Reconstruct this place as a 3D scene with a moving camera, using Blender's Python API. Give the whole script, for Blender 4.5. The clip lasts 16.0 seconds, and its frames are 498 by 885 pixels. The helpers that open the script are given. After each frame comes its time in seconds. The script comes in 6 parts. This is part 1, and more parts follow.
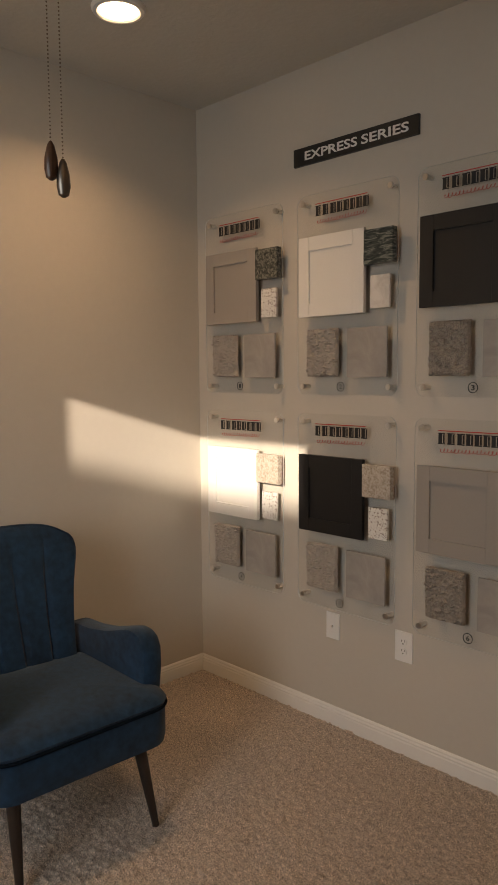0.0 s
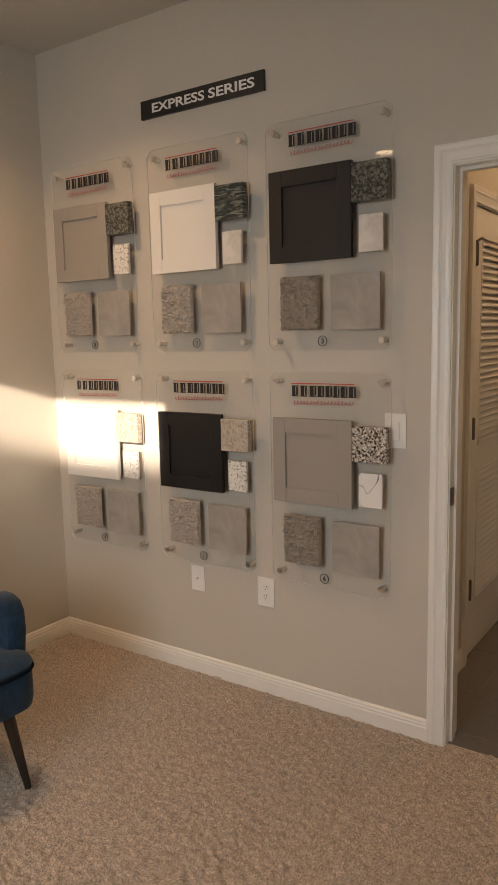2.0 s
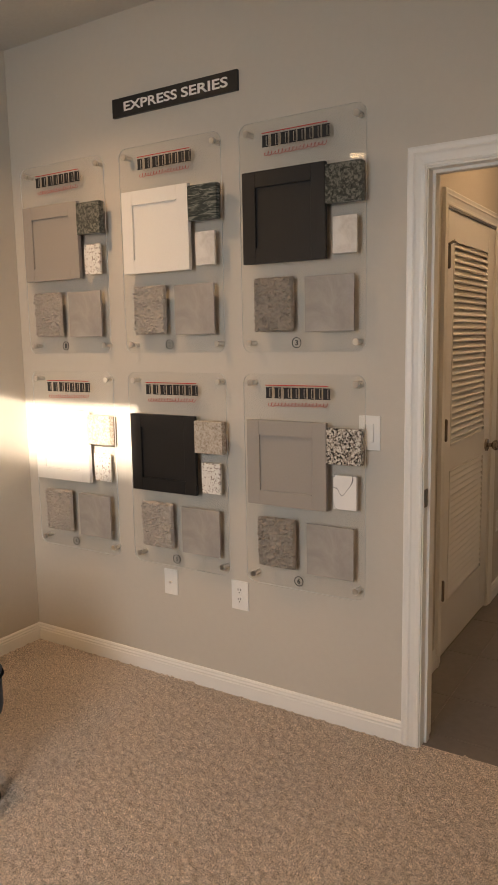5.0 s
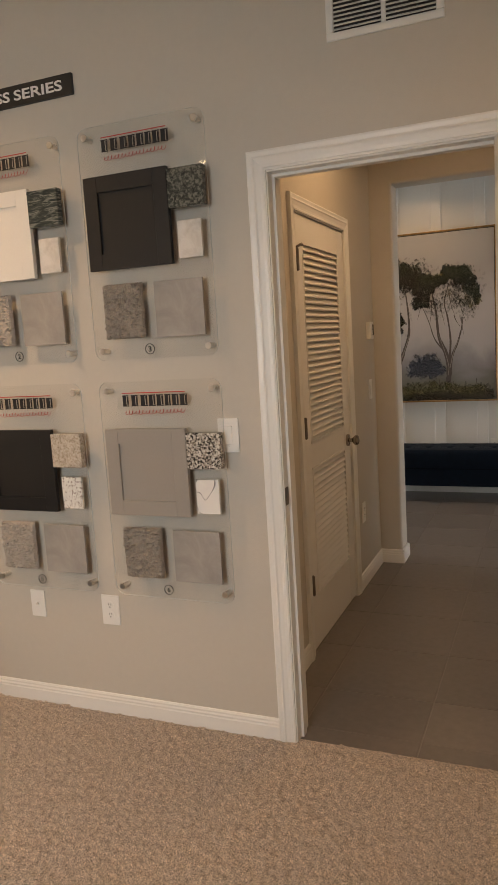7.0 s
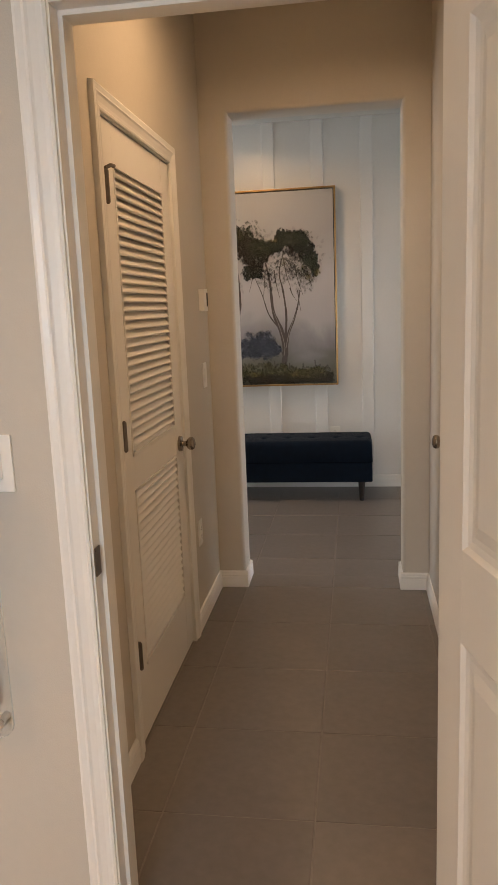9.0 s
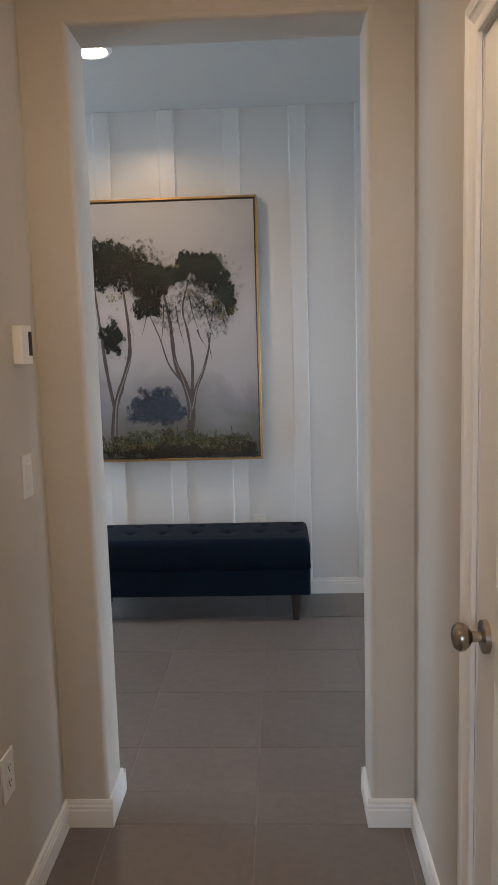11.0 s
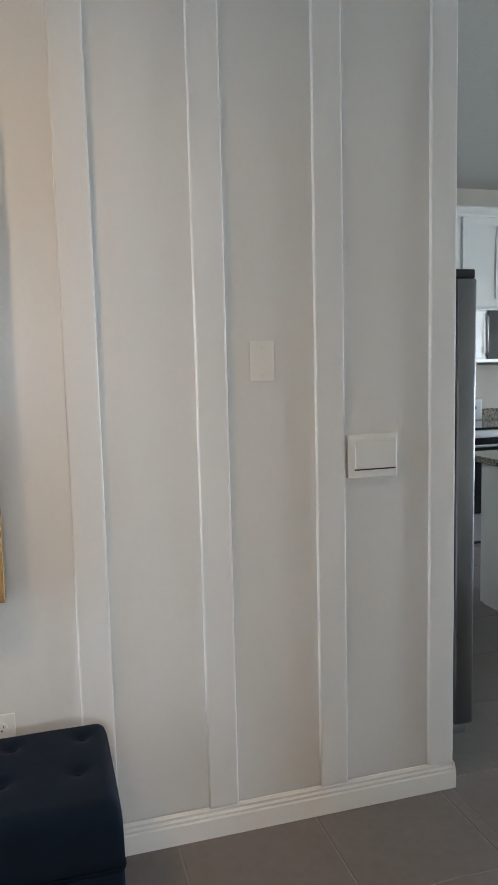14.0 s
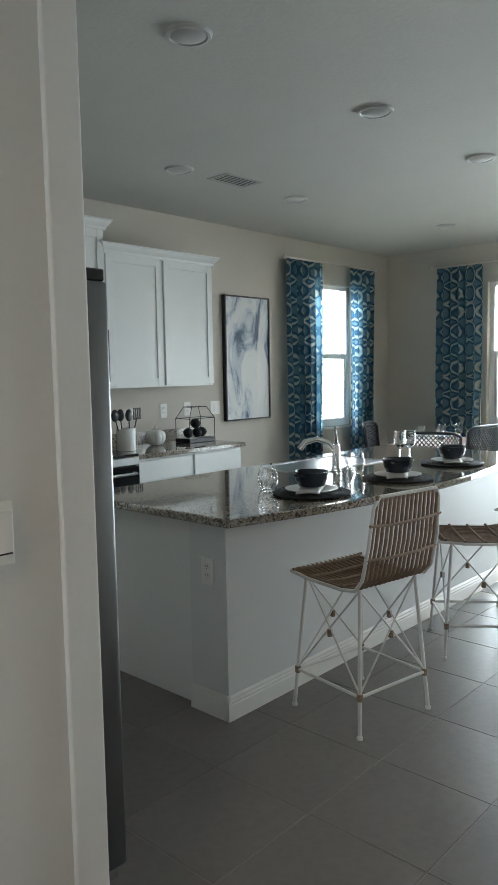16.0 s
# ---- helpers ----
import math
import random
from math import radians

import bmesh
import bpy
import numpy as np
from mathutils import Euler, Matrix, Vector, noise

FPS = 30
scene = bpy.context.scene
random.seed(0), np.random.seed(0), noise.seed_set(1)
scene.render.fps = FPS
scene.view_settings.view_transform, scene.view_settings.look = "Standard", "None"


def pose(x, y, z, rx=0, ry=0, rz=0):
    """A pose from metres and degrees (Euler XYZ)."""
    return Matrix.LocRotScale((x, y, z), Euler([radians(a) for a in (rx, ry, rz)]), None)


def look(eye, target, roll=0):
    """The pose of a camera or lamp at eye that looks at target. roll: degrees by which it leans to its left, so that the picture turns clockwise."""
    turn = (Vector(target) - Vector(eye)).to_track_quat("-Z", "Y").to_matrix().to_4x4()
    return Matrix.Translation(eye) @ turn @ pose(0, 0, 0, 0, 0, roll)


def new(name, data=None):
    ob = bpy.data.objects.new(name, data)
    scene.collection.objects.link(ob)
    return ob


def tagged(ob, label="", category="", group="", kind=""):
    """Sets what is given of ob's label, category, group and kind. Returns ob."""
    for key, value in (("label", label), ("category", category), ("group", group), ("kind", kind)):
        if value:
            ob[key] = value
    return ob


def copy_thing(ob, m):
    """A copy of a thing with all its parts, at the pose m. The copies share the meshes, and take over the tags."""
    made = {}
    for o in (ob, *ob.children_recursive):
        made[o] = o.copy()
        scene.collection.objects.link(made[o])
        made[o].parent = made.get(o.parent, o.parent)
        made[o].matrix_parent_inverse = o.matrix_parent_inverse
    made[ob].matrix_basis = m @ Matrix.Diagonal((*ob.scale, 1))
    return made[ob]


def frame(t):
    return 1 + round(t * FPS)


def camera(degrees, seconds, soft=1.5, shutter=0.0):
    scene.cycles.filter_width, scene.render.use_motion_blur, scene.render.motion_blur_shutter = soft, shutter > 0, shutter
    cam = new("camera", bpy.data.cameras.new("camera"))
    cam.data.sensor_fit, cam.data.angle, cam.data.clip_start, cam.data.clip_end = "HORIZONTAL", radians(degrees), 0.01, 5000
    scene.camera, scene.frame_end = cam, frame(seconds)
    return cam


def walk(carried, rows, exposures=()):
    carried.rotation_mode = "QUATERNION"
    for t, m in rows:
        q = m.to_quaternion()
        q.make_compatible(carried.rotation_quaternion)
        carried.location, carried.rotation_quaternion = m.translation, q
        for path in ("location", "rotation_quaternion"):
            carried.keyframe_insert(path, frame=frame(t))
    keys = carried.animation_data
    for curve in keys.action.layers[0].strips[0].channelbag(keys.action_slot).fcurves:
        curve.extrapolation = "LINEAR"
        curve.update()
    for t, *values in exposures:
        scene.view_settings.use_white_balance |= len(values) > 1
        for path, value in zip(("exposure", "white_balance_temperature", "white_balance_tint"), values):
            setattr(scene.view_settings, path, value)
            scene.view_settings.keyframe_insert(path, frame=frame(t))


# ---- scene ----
cam = camera(37.7, 16.0)
PATH = [
    (0, (0.221, 0.276, 1.531), (-1.202, 1.67, 1.349), -0.4),
    (0.5, (0.233, 0.255, 1.518), (-1.047, 1.779, 1.321), -0.8),
    (1, (0.229, 0.266, 1.515), (-0.965, 1.853, 1.28), -1.2),
    (1.5, (0.25, 0.257, 1.515), (-0.9, 1.872, 1.252), -1.3),
    (2, (0.247, 0.254, 1.507), (-0.879, 1.882, 1.219), -1.3),
    (2.5, (0.229, 0.267, 1.498), (-0.886, 1.895, 1.176), -1.1),
    (3, (0.226, 0.272, 1.5), (-0.893, 1.898, 1.18), -0.9),
    (5.5, (0.226, 0.259, 1.506), (-0.785, 1.965, 1.247), -1.7),
    (6, (0.259, 0.253, 1.499), (-0.672, 2.008, 1.271), -2.9),
    (6.5, (0.299, 0.294, 1.485), (-0.541, 2.095, 1.259), -3.6),
    (7, (0.286, 0.316, 1.493), (-0.486, 2.14, 1.216), -3.5),
    (7.5, (0.237, 0.465, 1.456), (-0.465, 2.31, 1.133), -3.2),
    (8, (0.22, 0.735, 1.485), (-0.385, 2.606, 1.114), -2.6),
    (8.5, (0.131, 0.979, 1.438), (-0.322, 2.889, 1.054), -2.2),
    (9, (-0.035, 1.263, 1.465), (-0.325, 3.209, 1.101), -2.3),
    (9.5, (-0.034, 1.604, 1.458), (-0.222, 3.568, 1.128), -2.2),
    (9.7, (-0.03, 1.771, 1.506), (-0.175, 3.736, 1.168), -1.9),
    (11.8, (-0.157, 3.431, 1.464), (-0.187, 5.42, 1.253), -1.4),
    (12, (-0.186, 3.593, 1.49), (-0.178, 5.58, 1.262), -1.3),
    (12.5, (-0.148, 3.951, 1.441), (-0.099, 5.937, 1.211), -1.2),
    (13, (-0.064, 4.379, 1.512), (0.034, 6.359, 1.244), -1.5),
    (13.5, (-0.091, 4.739, 1.493), (0.168, 6.705, 1.23), -1.7),
    (14, (-0.053, 5.013, 1.474), (0.498, 6.922, 1.249), -1.4),
    (14.5, (0.018, 5.193, 1.481), (0.837, 7.005, 1.261), -1.6),
    (15, (-0.011, 5.315, 1.491), (1.042, 6.998, 1.254), -1.8),
    (15.5, (0.023, 5.462, 1.469), (1.279, 7.004, 1.259), -1.5),
    (16, (0.254, 5.696, 1.495), (1.722, 7.041, 1.301), -1.0),
]
EXPOSURES = [(0, 0.4, 7400, 17), (1.5, 0.75, 7400, 17), (3, 1.1, 7300, 17), (5.5, 1.15, 7300, 17), (6.5, 1.2, 7500, 16), (8, 1.35, 7200, 18), (9, 1.65, 7100, 17),
             (9.7, 1.75, 6700, 13), (11.8, 1.65, 5500, 13), (13, 1.8, 5900, 13), (14, 2.1, 6200, 12), (15.5, 2.15, 6500, 10), (16, 1.7, 6450, 8)]
walk(cam, [(t, look(eye, target, roll)) for t, eye, target, roll in PATH],
     exposures=EXPOSURES)

# ---- light ----
world = bpy.data.worlds.new("sky")
scene.world = world
world.use_nodes = True
wn = world.node_tree.nodes
sky = wn.new("ShaderNodeTexSky")
sky.sky_type = "NISHITA"
sky.sun_disc = False
SUN_WAY = Vector((-0.45, 1.0, -0.295)).normalized()
sky.sun_elevation = math.asin(-SUN_WAY.z)
sky.sun_rotation = math.atan2(-SUN_WAY.x, -SUN_WAY.y)
wn["Background"].inputs["Strength"].default_value = 0.07
world.node_tree.links.new(sky.outputs["Color"], wn["Background"].inputs["Color"])

sun_data = bpy.data.lights.new("sun", "SUN")
sun_data.energy, sun_data.angle, sun_data.color = 5.0, radians(0.5), (1.0, 0.92, 0.78)
sun = new("sun", sun_data)
sun.matrix_world = look((0, -20, 12), Vector((0, -20, 12)) + SUN_WAY)

WARM = (1.0, 0.66, 0.36)
DAY = (0.76, 0.90, 1.0)


def area_lamp(name, eye, target, w, h, watts, colour, spread=180):
    d = bpy.data.lights.new(name, "AREA")
    d.shape, d.size, d.size_y, d.energy, d.color = "RECTANGLE", w, h, watts, colour
    d.spread = radians(spread)
    o = new(name, d)
    o.matrix_world = look(eye, target)
    return o


def ceiling_lamp(x, y, z, watts, colour):
    d = bpy.data.lights.new("downlight_lamp", "AREA")
    d.shape, d.size, d.energy, d.color = "DISK", 0.12, watts, colour
    d.spread = radians(130 if y < 3 else 160)
    o = new("downlight_lamp", d)
    o.matrix_world = look((x, y, z), (x, y + 0.0001, 0))
    return o


# daylight standing in the window openings
area_lamp("office_window_daylight", (-0.78, -1.16, 1.62), (-1.75, 1, 0.75), 1.2, 1.4, 15, DAY, 125)
area_lamp("dining_window_daylight", (6.81, 10.72, 1.64), (6.81, 8, 0.5), 0.8, 1.4, 9, DAY, 60)
area_lamp("side_window_daylight", (8.22, 8.74, 1.64), (6, 8.74, 0.5), 0.85, 1.4, 12, DAY, 70)
area_lamp("patio_door_daylight", (8.16, 6.5, 1.2), (0, 6.7, 0.9), 2.2, 2.0, 28, DAY, 120)
area_lamp("entry_sidelight_daylight", (-3.16, 6.5, 1.15), (0, 6.5, 0.9), 0.85, 2.0, 12, DAY)

CEIL = 2.83
LIT = [(-2.03, 1.85, 4.1), (-2.07, -0.12, 6.0), (0.2, 1.85, 0.8), (0.2, 0.42, 1.2), (-0.21, 3.75, 3.0), (-0.87, 6.22, 3.2)]
for lx, ly, watts in LIT:
    ceiling_lamp(lx, ly, CEIL - 0.045, watts, WARM)


# ---- materials ----
def mat(name, colour, rough=0.5, metal=0.0, var=0.06, scale=6.0, fine=120.0, bump=0.0, bump_scale=200.0, coat=0.0, sheen=0.0, spec=0.5,
        island=0.0, stretch=(1, 1, 1)):
    """A painted, woven, stone or metal surface with variation at two scales."""
    m = bpy.data.materials.new(name)
    m.use_nodes = True
    nt = m.node_tree
    b = nt.nodes["Principled BSDF"]
    b.inputs["Roughness"].default_value = rough
    b.inputs["Metallic"].default_value = metal
    b.inputs["Coat Weight"].default_value = coat
    b.inputs["Sheen Weight"].default_value = sheen
    b.inputs["Specular IOR Level"].default_value = spec
    tc = nt.nodes.new("ShaderNodeTexCoord")
    mp = nt.nodes.new("ShaderNodeMapping")
    mp.inputs["Scale"].default_value = stretch
    nt.links.new(tc.outputs["Object"], mp.inputs["Vector"])
    n1 = nt.nodes.new("ShaderNodeTexNoise")
    n1.inputs["Scale"].default_value = scale
    n1.inputs["Detail"].default_value = 4
    n2 = nt.nodes.new("ShaderNodeTexNoise")
    n2.inputs["Scale"].default_value = fine
    n2.inputs["Detail"].default_value = 2
    for n in (n1, n2):
        nt.links.new(mp.outputs["Vector"], n.inputs["Vector"])
    add = nt.nodes.new("ShaderNodeMath")
    add.operation = "ADD"
    nt.links.new(n1.outputs["Fac"], add.inputs[0])
    nt.links.new(n2.outputs["Fac"], add.inputs[1])
    ramp = nt.nodes.new("ShaderNodeMapRange")
    ramp.inputs["From Min"].default_value = 0.6
    ramp.inputs["From Max"].default_value = 1.4
    ramp.inputs["To Min"].default_value = 1 - var
    ramp.inputs["To Max"].default_value = 1 + var
    nt.links.new(add.outputs[0], ramp.inputs["Value"])
    hsv = nt.nodes.new("ShaderNodeHueSaturation")
    hsv.inputs["Color"].default_value = (*colour, 1)
    value = ramp.outputs["Result"]
    if island:
        oi = nt.nodes.new("ShaderNodeObjectInfo")
        mr = nt.nodes.new("ShaderNodeMapRange")
        mr.inputs["To Min"].default_value = 1 - island
        mr.inputs["To Max"].default_value = 1 + island
        nt.links.new(oi.outputs["Random"], mr.inputs["Value"])
        mul = nt.nodes.new("ShaderNodeMath")
        mul.operation = "MULTIPLY"
        nt.links.new(value, mul.inputs[0])
        nt.links.new(mr.outputs["Result"], mul.inputs[1])
        value = mul.outputs[0]
    nt.links.new(value, hsv.inputs["Value"])
    nt.links.new(hsv.outputs["Color"], b.inputs["Base Color"])
    rr = nt.nodes.new("ShaderNodeMapRange")
    swing = 0.06 * min(1.0, var * 8)
    rr.inputs["To Min"].default_value = max(0.02, rough - swing)
    rr.inputs["To Max"].default_value = min(1, rough + swing)
    nt.links.new(n1.outputs["Fac"], rr.inputs["Value"])
    nt.links.new(rr.outputs["Result"], b.inputs["Roughness"])
    if bump:
        n3 = nt.nodes.new("ShaderNodeTexNoise")
        n3.inputs["Scale"].default_value = bump_scale
        n3.inputs["Detail"].default_value = 3
        nt.links.new(mp.outputs["Vector"], n3.inputs["Vector"])
        bp = nt.nodes.new("ShaderNodeBump")
        bp.inputs["Strength"].default_value = bump
        bp.inputs["Distance"].default_value = 0.01
        nt.links.new(n3.outputs["Fac"], bp.inputs["Height"])
        nt.links.new(bp.outputs["Normal"], b.inputs["Normal"])
    return m


def speckled(name, stops, scale, rough=0.25, detail=5.0, stretch=(1, 1, 1), warp=0.0, coat=0.0, voronoi=0.0):
    """Stone, terrazzo or fabric from a colour ramp over noise; stops: (position, colour)."""
    m = bpy.data.materials.new(name)
    m.use_nodes = True
    nt = m.node_tree
    b = nt.nodes["Principled BSDF"]
    b.inputs["Roughness"].default_value = rough
    b.inputs["Coat Weight"].default_value = coat
    tc = nt.nodes.new("ShaderNodeTexCoord")
    mp = nt.nodes.new("ShaderNodeMapping")
    mp.inputs["Scale"].default_value = stretch
    nt.links.new(tc.outputs["Object"], mp.inputs["Vector"])
    n = nt.nodes.new("ShaderNodeTexNoise")
    n.inputs["Scale"].default_value = scale
    n.inputs["Detail"].default_value = detail
    n.inputs["Roughness"].default_value = 0.65
    n.inputs["Distortion"].default_value = warp
    nt.links.new(mp.outputs["Vector"], n.inputs["Vector"])
    src = n.outputs["Fac"]
    if voronoi:
        v = nt.nodes.new("ShaderNodeTexVoronoi")
        v.inputs["Scale"].default_value = voronoi
        nt.links.new(mp.outputs["Vector"], v.inputs["Vector"])
        sep = nt.nodes.new("ShaderNodeSeparateColor")
        nt.links.new(v.outputs["Color"], sep.inputs["Color"])
        mx = nt.nodes.new("ShaderNodeMath")
        mx.operation = "MULTIPLY_ADD"
        mx.inputs[1].default_value = 0.5
        nt.links.new(sep.outputs["Red"], mx.inputs[0])
        hf = nt.nodes.new("ShaderNodeMath")
        hf.operation = "MULTIPLY"
        hf.inputs[1].default_value = 0.5
        nt.links.new(src, hf.inputs[0])
        nt.links.new(hf.outputs[0], mx.inputs[2])
        src = mx.outputs[0]
    r = nt.nodes.new("ShaderNodeValToRGB")
    els = r.color_ramp.elements
    els[0].position, els[0].color = stops[0][0], (*stops[0][1], 1)
    els[1].position, els[1].color = stops[-1][0], (*stops[-1][1], 1)
    for p, c in stops[1:-1]:
        e = els.new(p)
        e.color = (*c, 1)
    nt.links.new(src, r.inputs["Fac"])
    nt.links.new(r.outputs["Color"], b.inputs["Base Color"])
    return m


def glass(name, colour=(1, 1, 1), ior=1.49, rough=0.0):
    m = bpy.data.materials.new(name)
    m.use_nodes = True
    b = m.node_tree.nodes["Principled BSDF"]
    b.inputs["Base Color"].default_value = (*colour, 1)
    b.inputs["Transmission Weight"].default_value = 1
    b.inputs["Roughness"].default_value = rough
    b.inputs["IOR"].default_value = ior
    return m


def clear_sheet(name, through_light, ior):
    """Thin clear plastic or glass: light passes straight on, and its gloss grows at a slant."""
    m = bpy.data.materials.new(name)
    m.use_nodes = True
    nt = m.node_tree
    tr = nt.nodes.new("ShaderNodeBsdfTransparent")
    tr.inputs["Color"].default_value = (through_light, through_light, through_light * 0.995, 1)
    gl = nt.nodes.new("ShaderNodeBsdfGlossy")
    gl.inputs["Roughness"].default_value = 0.03
    lw = nt.nodes.new("ShaderNodeLayerWeight")
    lw.inputs["Blend"].default_value = 0.5
    pw = nt.nodes.new("ShaderNodeMath")
    pw.operation = "POWER"
    pw.inputs[1].default_value = 5.0
    nt.links.new(lw.outputs["Facing"], pw.inputs[0])
    fr = nt.nodes.new("ShaderNodeMath")
    fr.operation = "MULTIPLY_ADD"
    base = ((ior - 1) / (ior + 1)) ** 2
    fr.inputs[1].default_value, fr.inputs[2].default_value = 0.85 - base, base
    nt.links.new(pw.outputs[0], fr.inputs[0])
    mx = nt.nodes.new("ShaderNodeMixShader")
    nt.links.new(fr.outputs[0], mx.inputs["Fac"])
    nt.links.new(tr.outputs["BSDF"], mx.inputs[1])
    nt.links.new(gl.outputs["BSDF"], mx.inputs[2])
    nt.links.new(mx.outputs["Shader"], nt.nodes["Material Output"].inputs["Surface"])
    return m


def glow(name, colour, strength):
    m = bpy.data.materials.new(name)
    m.use_nodes = True
    b = m.node_tree.nodes["Principled BSDF"]
    b.inputs["Base Color"].default_value = (0.8, 0.8, 0.8, 1)
    b.inputs["Emission Color"].default_value = (*colour, 1)
    b.inputs["Emission Strength"].default_value = strength
    return m


M_WALL = mat("greige_wall_paint", (0.56, 0.52, 0.46), 0.62, var=0.02, scale=1.2, fine=40, bump=0.10, bump_scale=260)
M_WHITEWALL = mat("white_board_paint", (0.74, 0.74, 0.73), 0.28, var=0.02, scale=2, fine=60, bump=0.03, bump_scale=150)
M_CEIL = mat("knockdown_ceiling", (0.52, 0.515, 0.485), 0.85, var=0.03, scale=3, fine=60, bump=0.16, bump_scale=45)
M_TRIM = mat("white_semigloss_trim", (0.80, 0.79, 0.76), 0.33, var=0.015, scale=3, fine=90, bump=0.02, bump_scale=120)
M_DOOR = mat("white_door_paint", (0.78, 0.76, 0.72), 0.36, var=0.02, scale=2, fine=90, bump=0.05, bump_scale=90, stretch=(6, 6, 0.6))
M_CARPET = mat("beige_cut_pile", (0.60, 0.505, 0.425), 0.95, var=0.85, scale=165, fine=330, bump=1.0, bump_scale=300, sheen=0.15, spec=0.05)
M_TILE = mat("grey_porcelain_tile", (0.170, 0.150, 0.140), 0.36, var=0.12, scale=3.5, fine=30, bump=0.04, bump_scale=60, island=0.06)
M_GROUT = mat("grey_grout", (0.25, 0.225, 0.208), 0.9, var=0.08, scale=20, fine=200)
M_NICKEL = mat("brushed_nickel", (0.74, 0.70, 0.65), 0.28, 1.0, var=0.05)
M_KNOB = mat("aged_nickel_knob", (0.36, 0.31, 0.26), 0.26, 1.0, var=0.06)
M_BRONZE = mat("dark_hinge_metal", (0.20, 0.17, 0.14), 0.38, 1.0, var=0.08)
M_STEEL = mat("stainless_steel", (0.60, 0.61, 0.63), 0.30, 1.0, var=0.05, scale=2, fine=300, stretch=(1, 1, 0.05))
M_CHROME = mat("polished_chrome", (0.82, 0.83, 0.85), 0.1, 1.0, var=0.01)
M_BLACK = mat("black_enamel", (0.012, 0.012, 0.014), 0.3, var=0.1)
M_BLACKGLASS = mat("black_glass", (0.008, 0.008, 0.01), 0.06, var=0.02)
M_PLASTIC = mat("white_plate_plastic", (0.80, 0.79, 0.76), 0.35, var=0.01)
M_SLOT = mat("dark_slot", (0.03, 0.03, 0.03), 0.7, var=0.05)
M_VELVET = mat("navy_velvet", (0.007, 0.028, 0.060), 0.8, var=0.5, scale=9, fine=40, bump=0.08, bump_scale=400, sheen=0.14, spec=0.2)
M_PIPING = mat("dark_piping", (0.004, 0.008, 0.014), 0.95, var=0.1, spec=0.05)
M_NAVY = mat("navy_woven_linen", (0.004, 0.0095, 0.020), 0.9, var=0.3, scale=20, fine=500, bump=0.25, bump_scale=700, sheen=0.03, spec=0.12)
M_DARKWOOD = mat("espresso_wood", (0.022, 0.014, 0.011), 0.4, var=0.3, scale=12, fine=90, stretch=(8, 8, 0.8))
M_ACRYLIC = clear_sheet("clear_acrylic", 0.985, 1.49)
# near-white colour stands for the highlight along the acrylic's polished edge
M_EDGE_GLINT = mat("acrylic_edge_glint", (0.86, 0.88, 0.86), 0.12, var=0.02)
M_EDGE_GLINT.node_tree.nodes["Principled BSDF"].inputs["Alpha"].default_value = 0.75
M_CRYSTAL = mat("clear_crystal", (1.0, 1.0, 1.0), 0.02, var=0.0)
M_CRYSTAL.node_tree.nodes["Principled BSDF"].inputs["Transmission Weight"].default_value = 1.0
M_CRYSTAL.node_tree.nodes["Principled BSDF"].inputs["IOR"].default_value = 1.5
M_GLASS = clear_sheet("clear_glass", 0.97, 1.5)
M_SIGN = mat("black_sign_panel", (0.014, 0.013, 0.013), 0.4, var=0.1)
M_LETTER = mat("white_letter", (0.85, 0.84, 0.82), 0.5, var=0.01)
M_INK = mat("black_print", (0.010, 0.010, 0.012), 0.5, var=0.02)
M_RED = mat("red_print", (0.50, 0.045, 0.035), 0.5, var=0.02)
M_CABGREY = mat("grey_shaker_paint", (0.33, 0.30, 0.27), 0.42, var=0.03, scale=4)
M_CABWHITE = mat("white_shaker_paint", (0.78, 0.76, 0.72), 0.38, var=0.02, scale=4)
M_CABBLACK = mat("espresso_shaker_stain", (0.006, 0.005, 0.005), 0.5, var=0.2, scale=5, fine=80, stretch=(1, 1, 0.1))
M_KITCHEN = mat("white_cabinet_paint", (0.76, 0.77, 0.76), 0.4, var=0.015, scale=3)
M_ISLAND = mat("white_island_panel", (0.70, 0.71, 0.71), 0.45, var=0.015, scale=2)
M_GRAN_DARK = speckled("dark_green_granite", [(0.30, (0.016, 0.018, 0.017)), (0.47, (0.06, 0.065, 0.058)), (0.60, (0.20, 0.205, 0.18)), (0.72, (0.05, 0.052, 0.048))], 95, 0.2, 6, warp=0.5)
M_GRAN_VEIN = speckled("veined_dark_granite", [(0.30, (0.012, 0.018, 0.016)), (0.5, (0.05, 0.06, 0.055)), (0.62, (0.23, 0.24, 0.215)), (0.72, (0.03, 0.035, 0.03))], 26, 0.2, 6, stretch=(0.6, 0.6, 3.2), warp=1.2)
M_GRAN_GOLD = speckled("beige_granite", [(0.3, (0.25, 0.20, 0.15)), (0.5, (0.48, 0.42, 0.35)), (0.7, (0.6, 0.55, 0.48))], 120, 0.25, 5)
M_GRAN_WHITE = speckled("white_speckled_granite", [(0.37, (0.015, 0.015, 0.015)), (0.42, (0.22, 0.18, 0.14)), (0.48, (0.55, 0.51, 0.45)), (0.60, (0.72, 0.70, 0.65)), (0.66, (0.36, 0.32, 0.28))], 90, 0.25, 4, voronoi=200)
M_QUARTZ_FLECK = speckled("white_fleck_quartz", [(0.31, (0.20, 0.15, 0.12)), (0.36, (0.72, 0.70, 0.66)), (0.7, (0.80, 0.79, 0.75))], 90, 0.3, 2, voronoi=190)
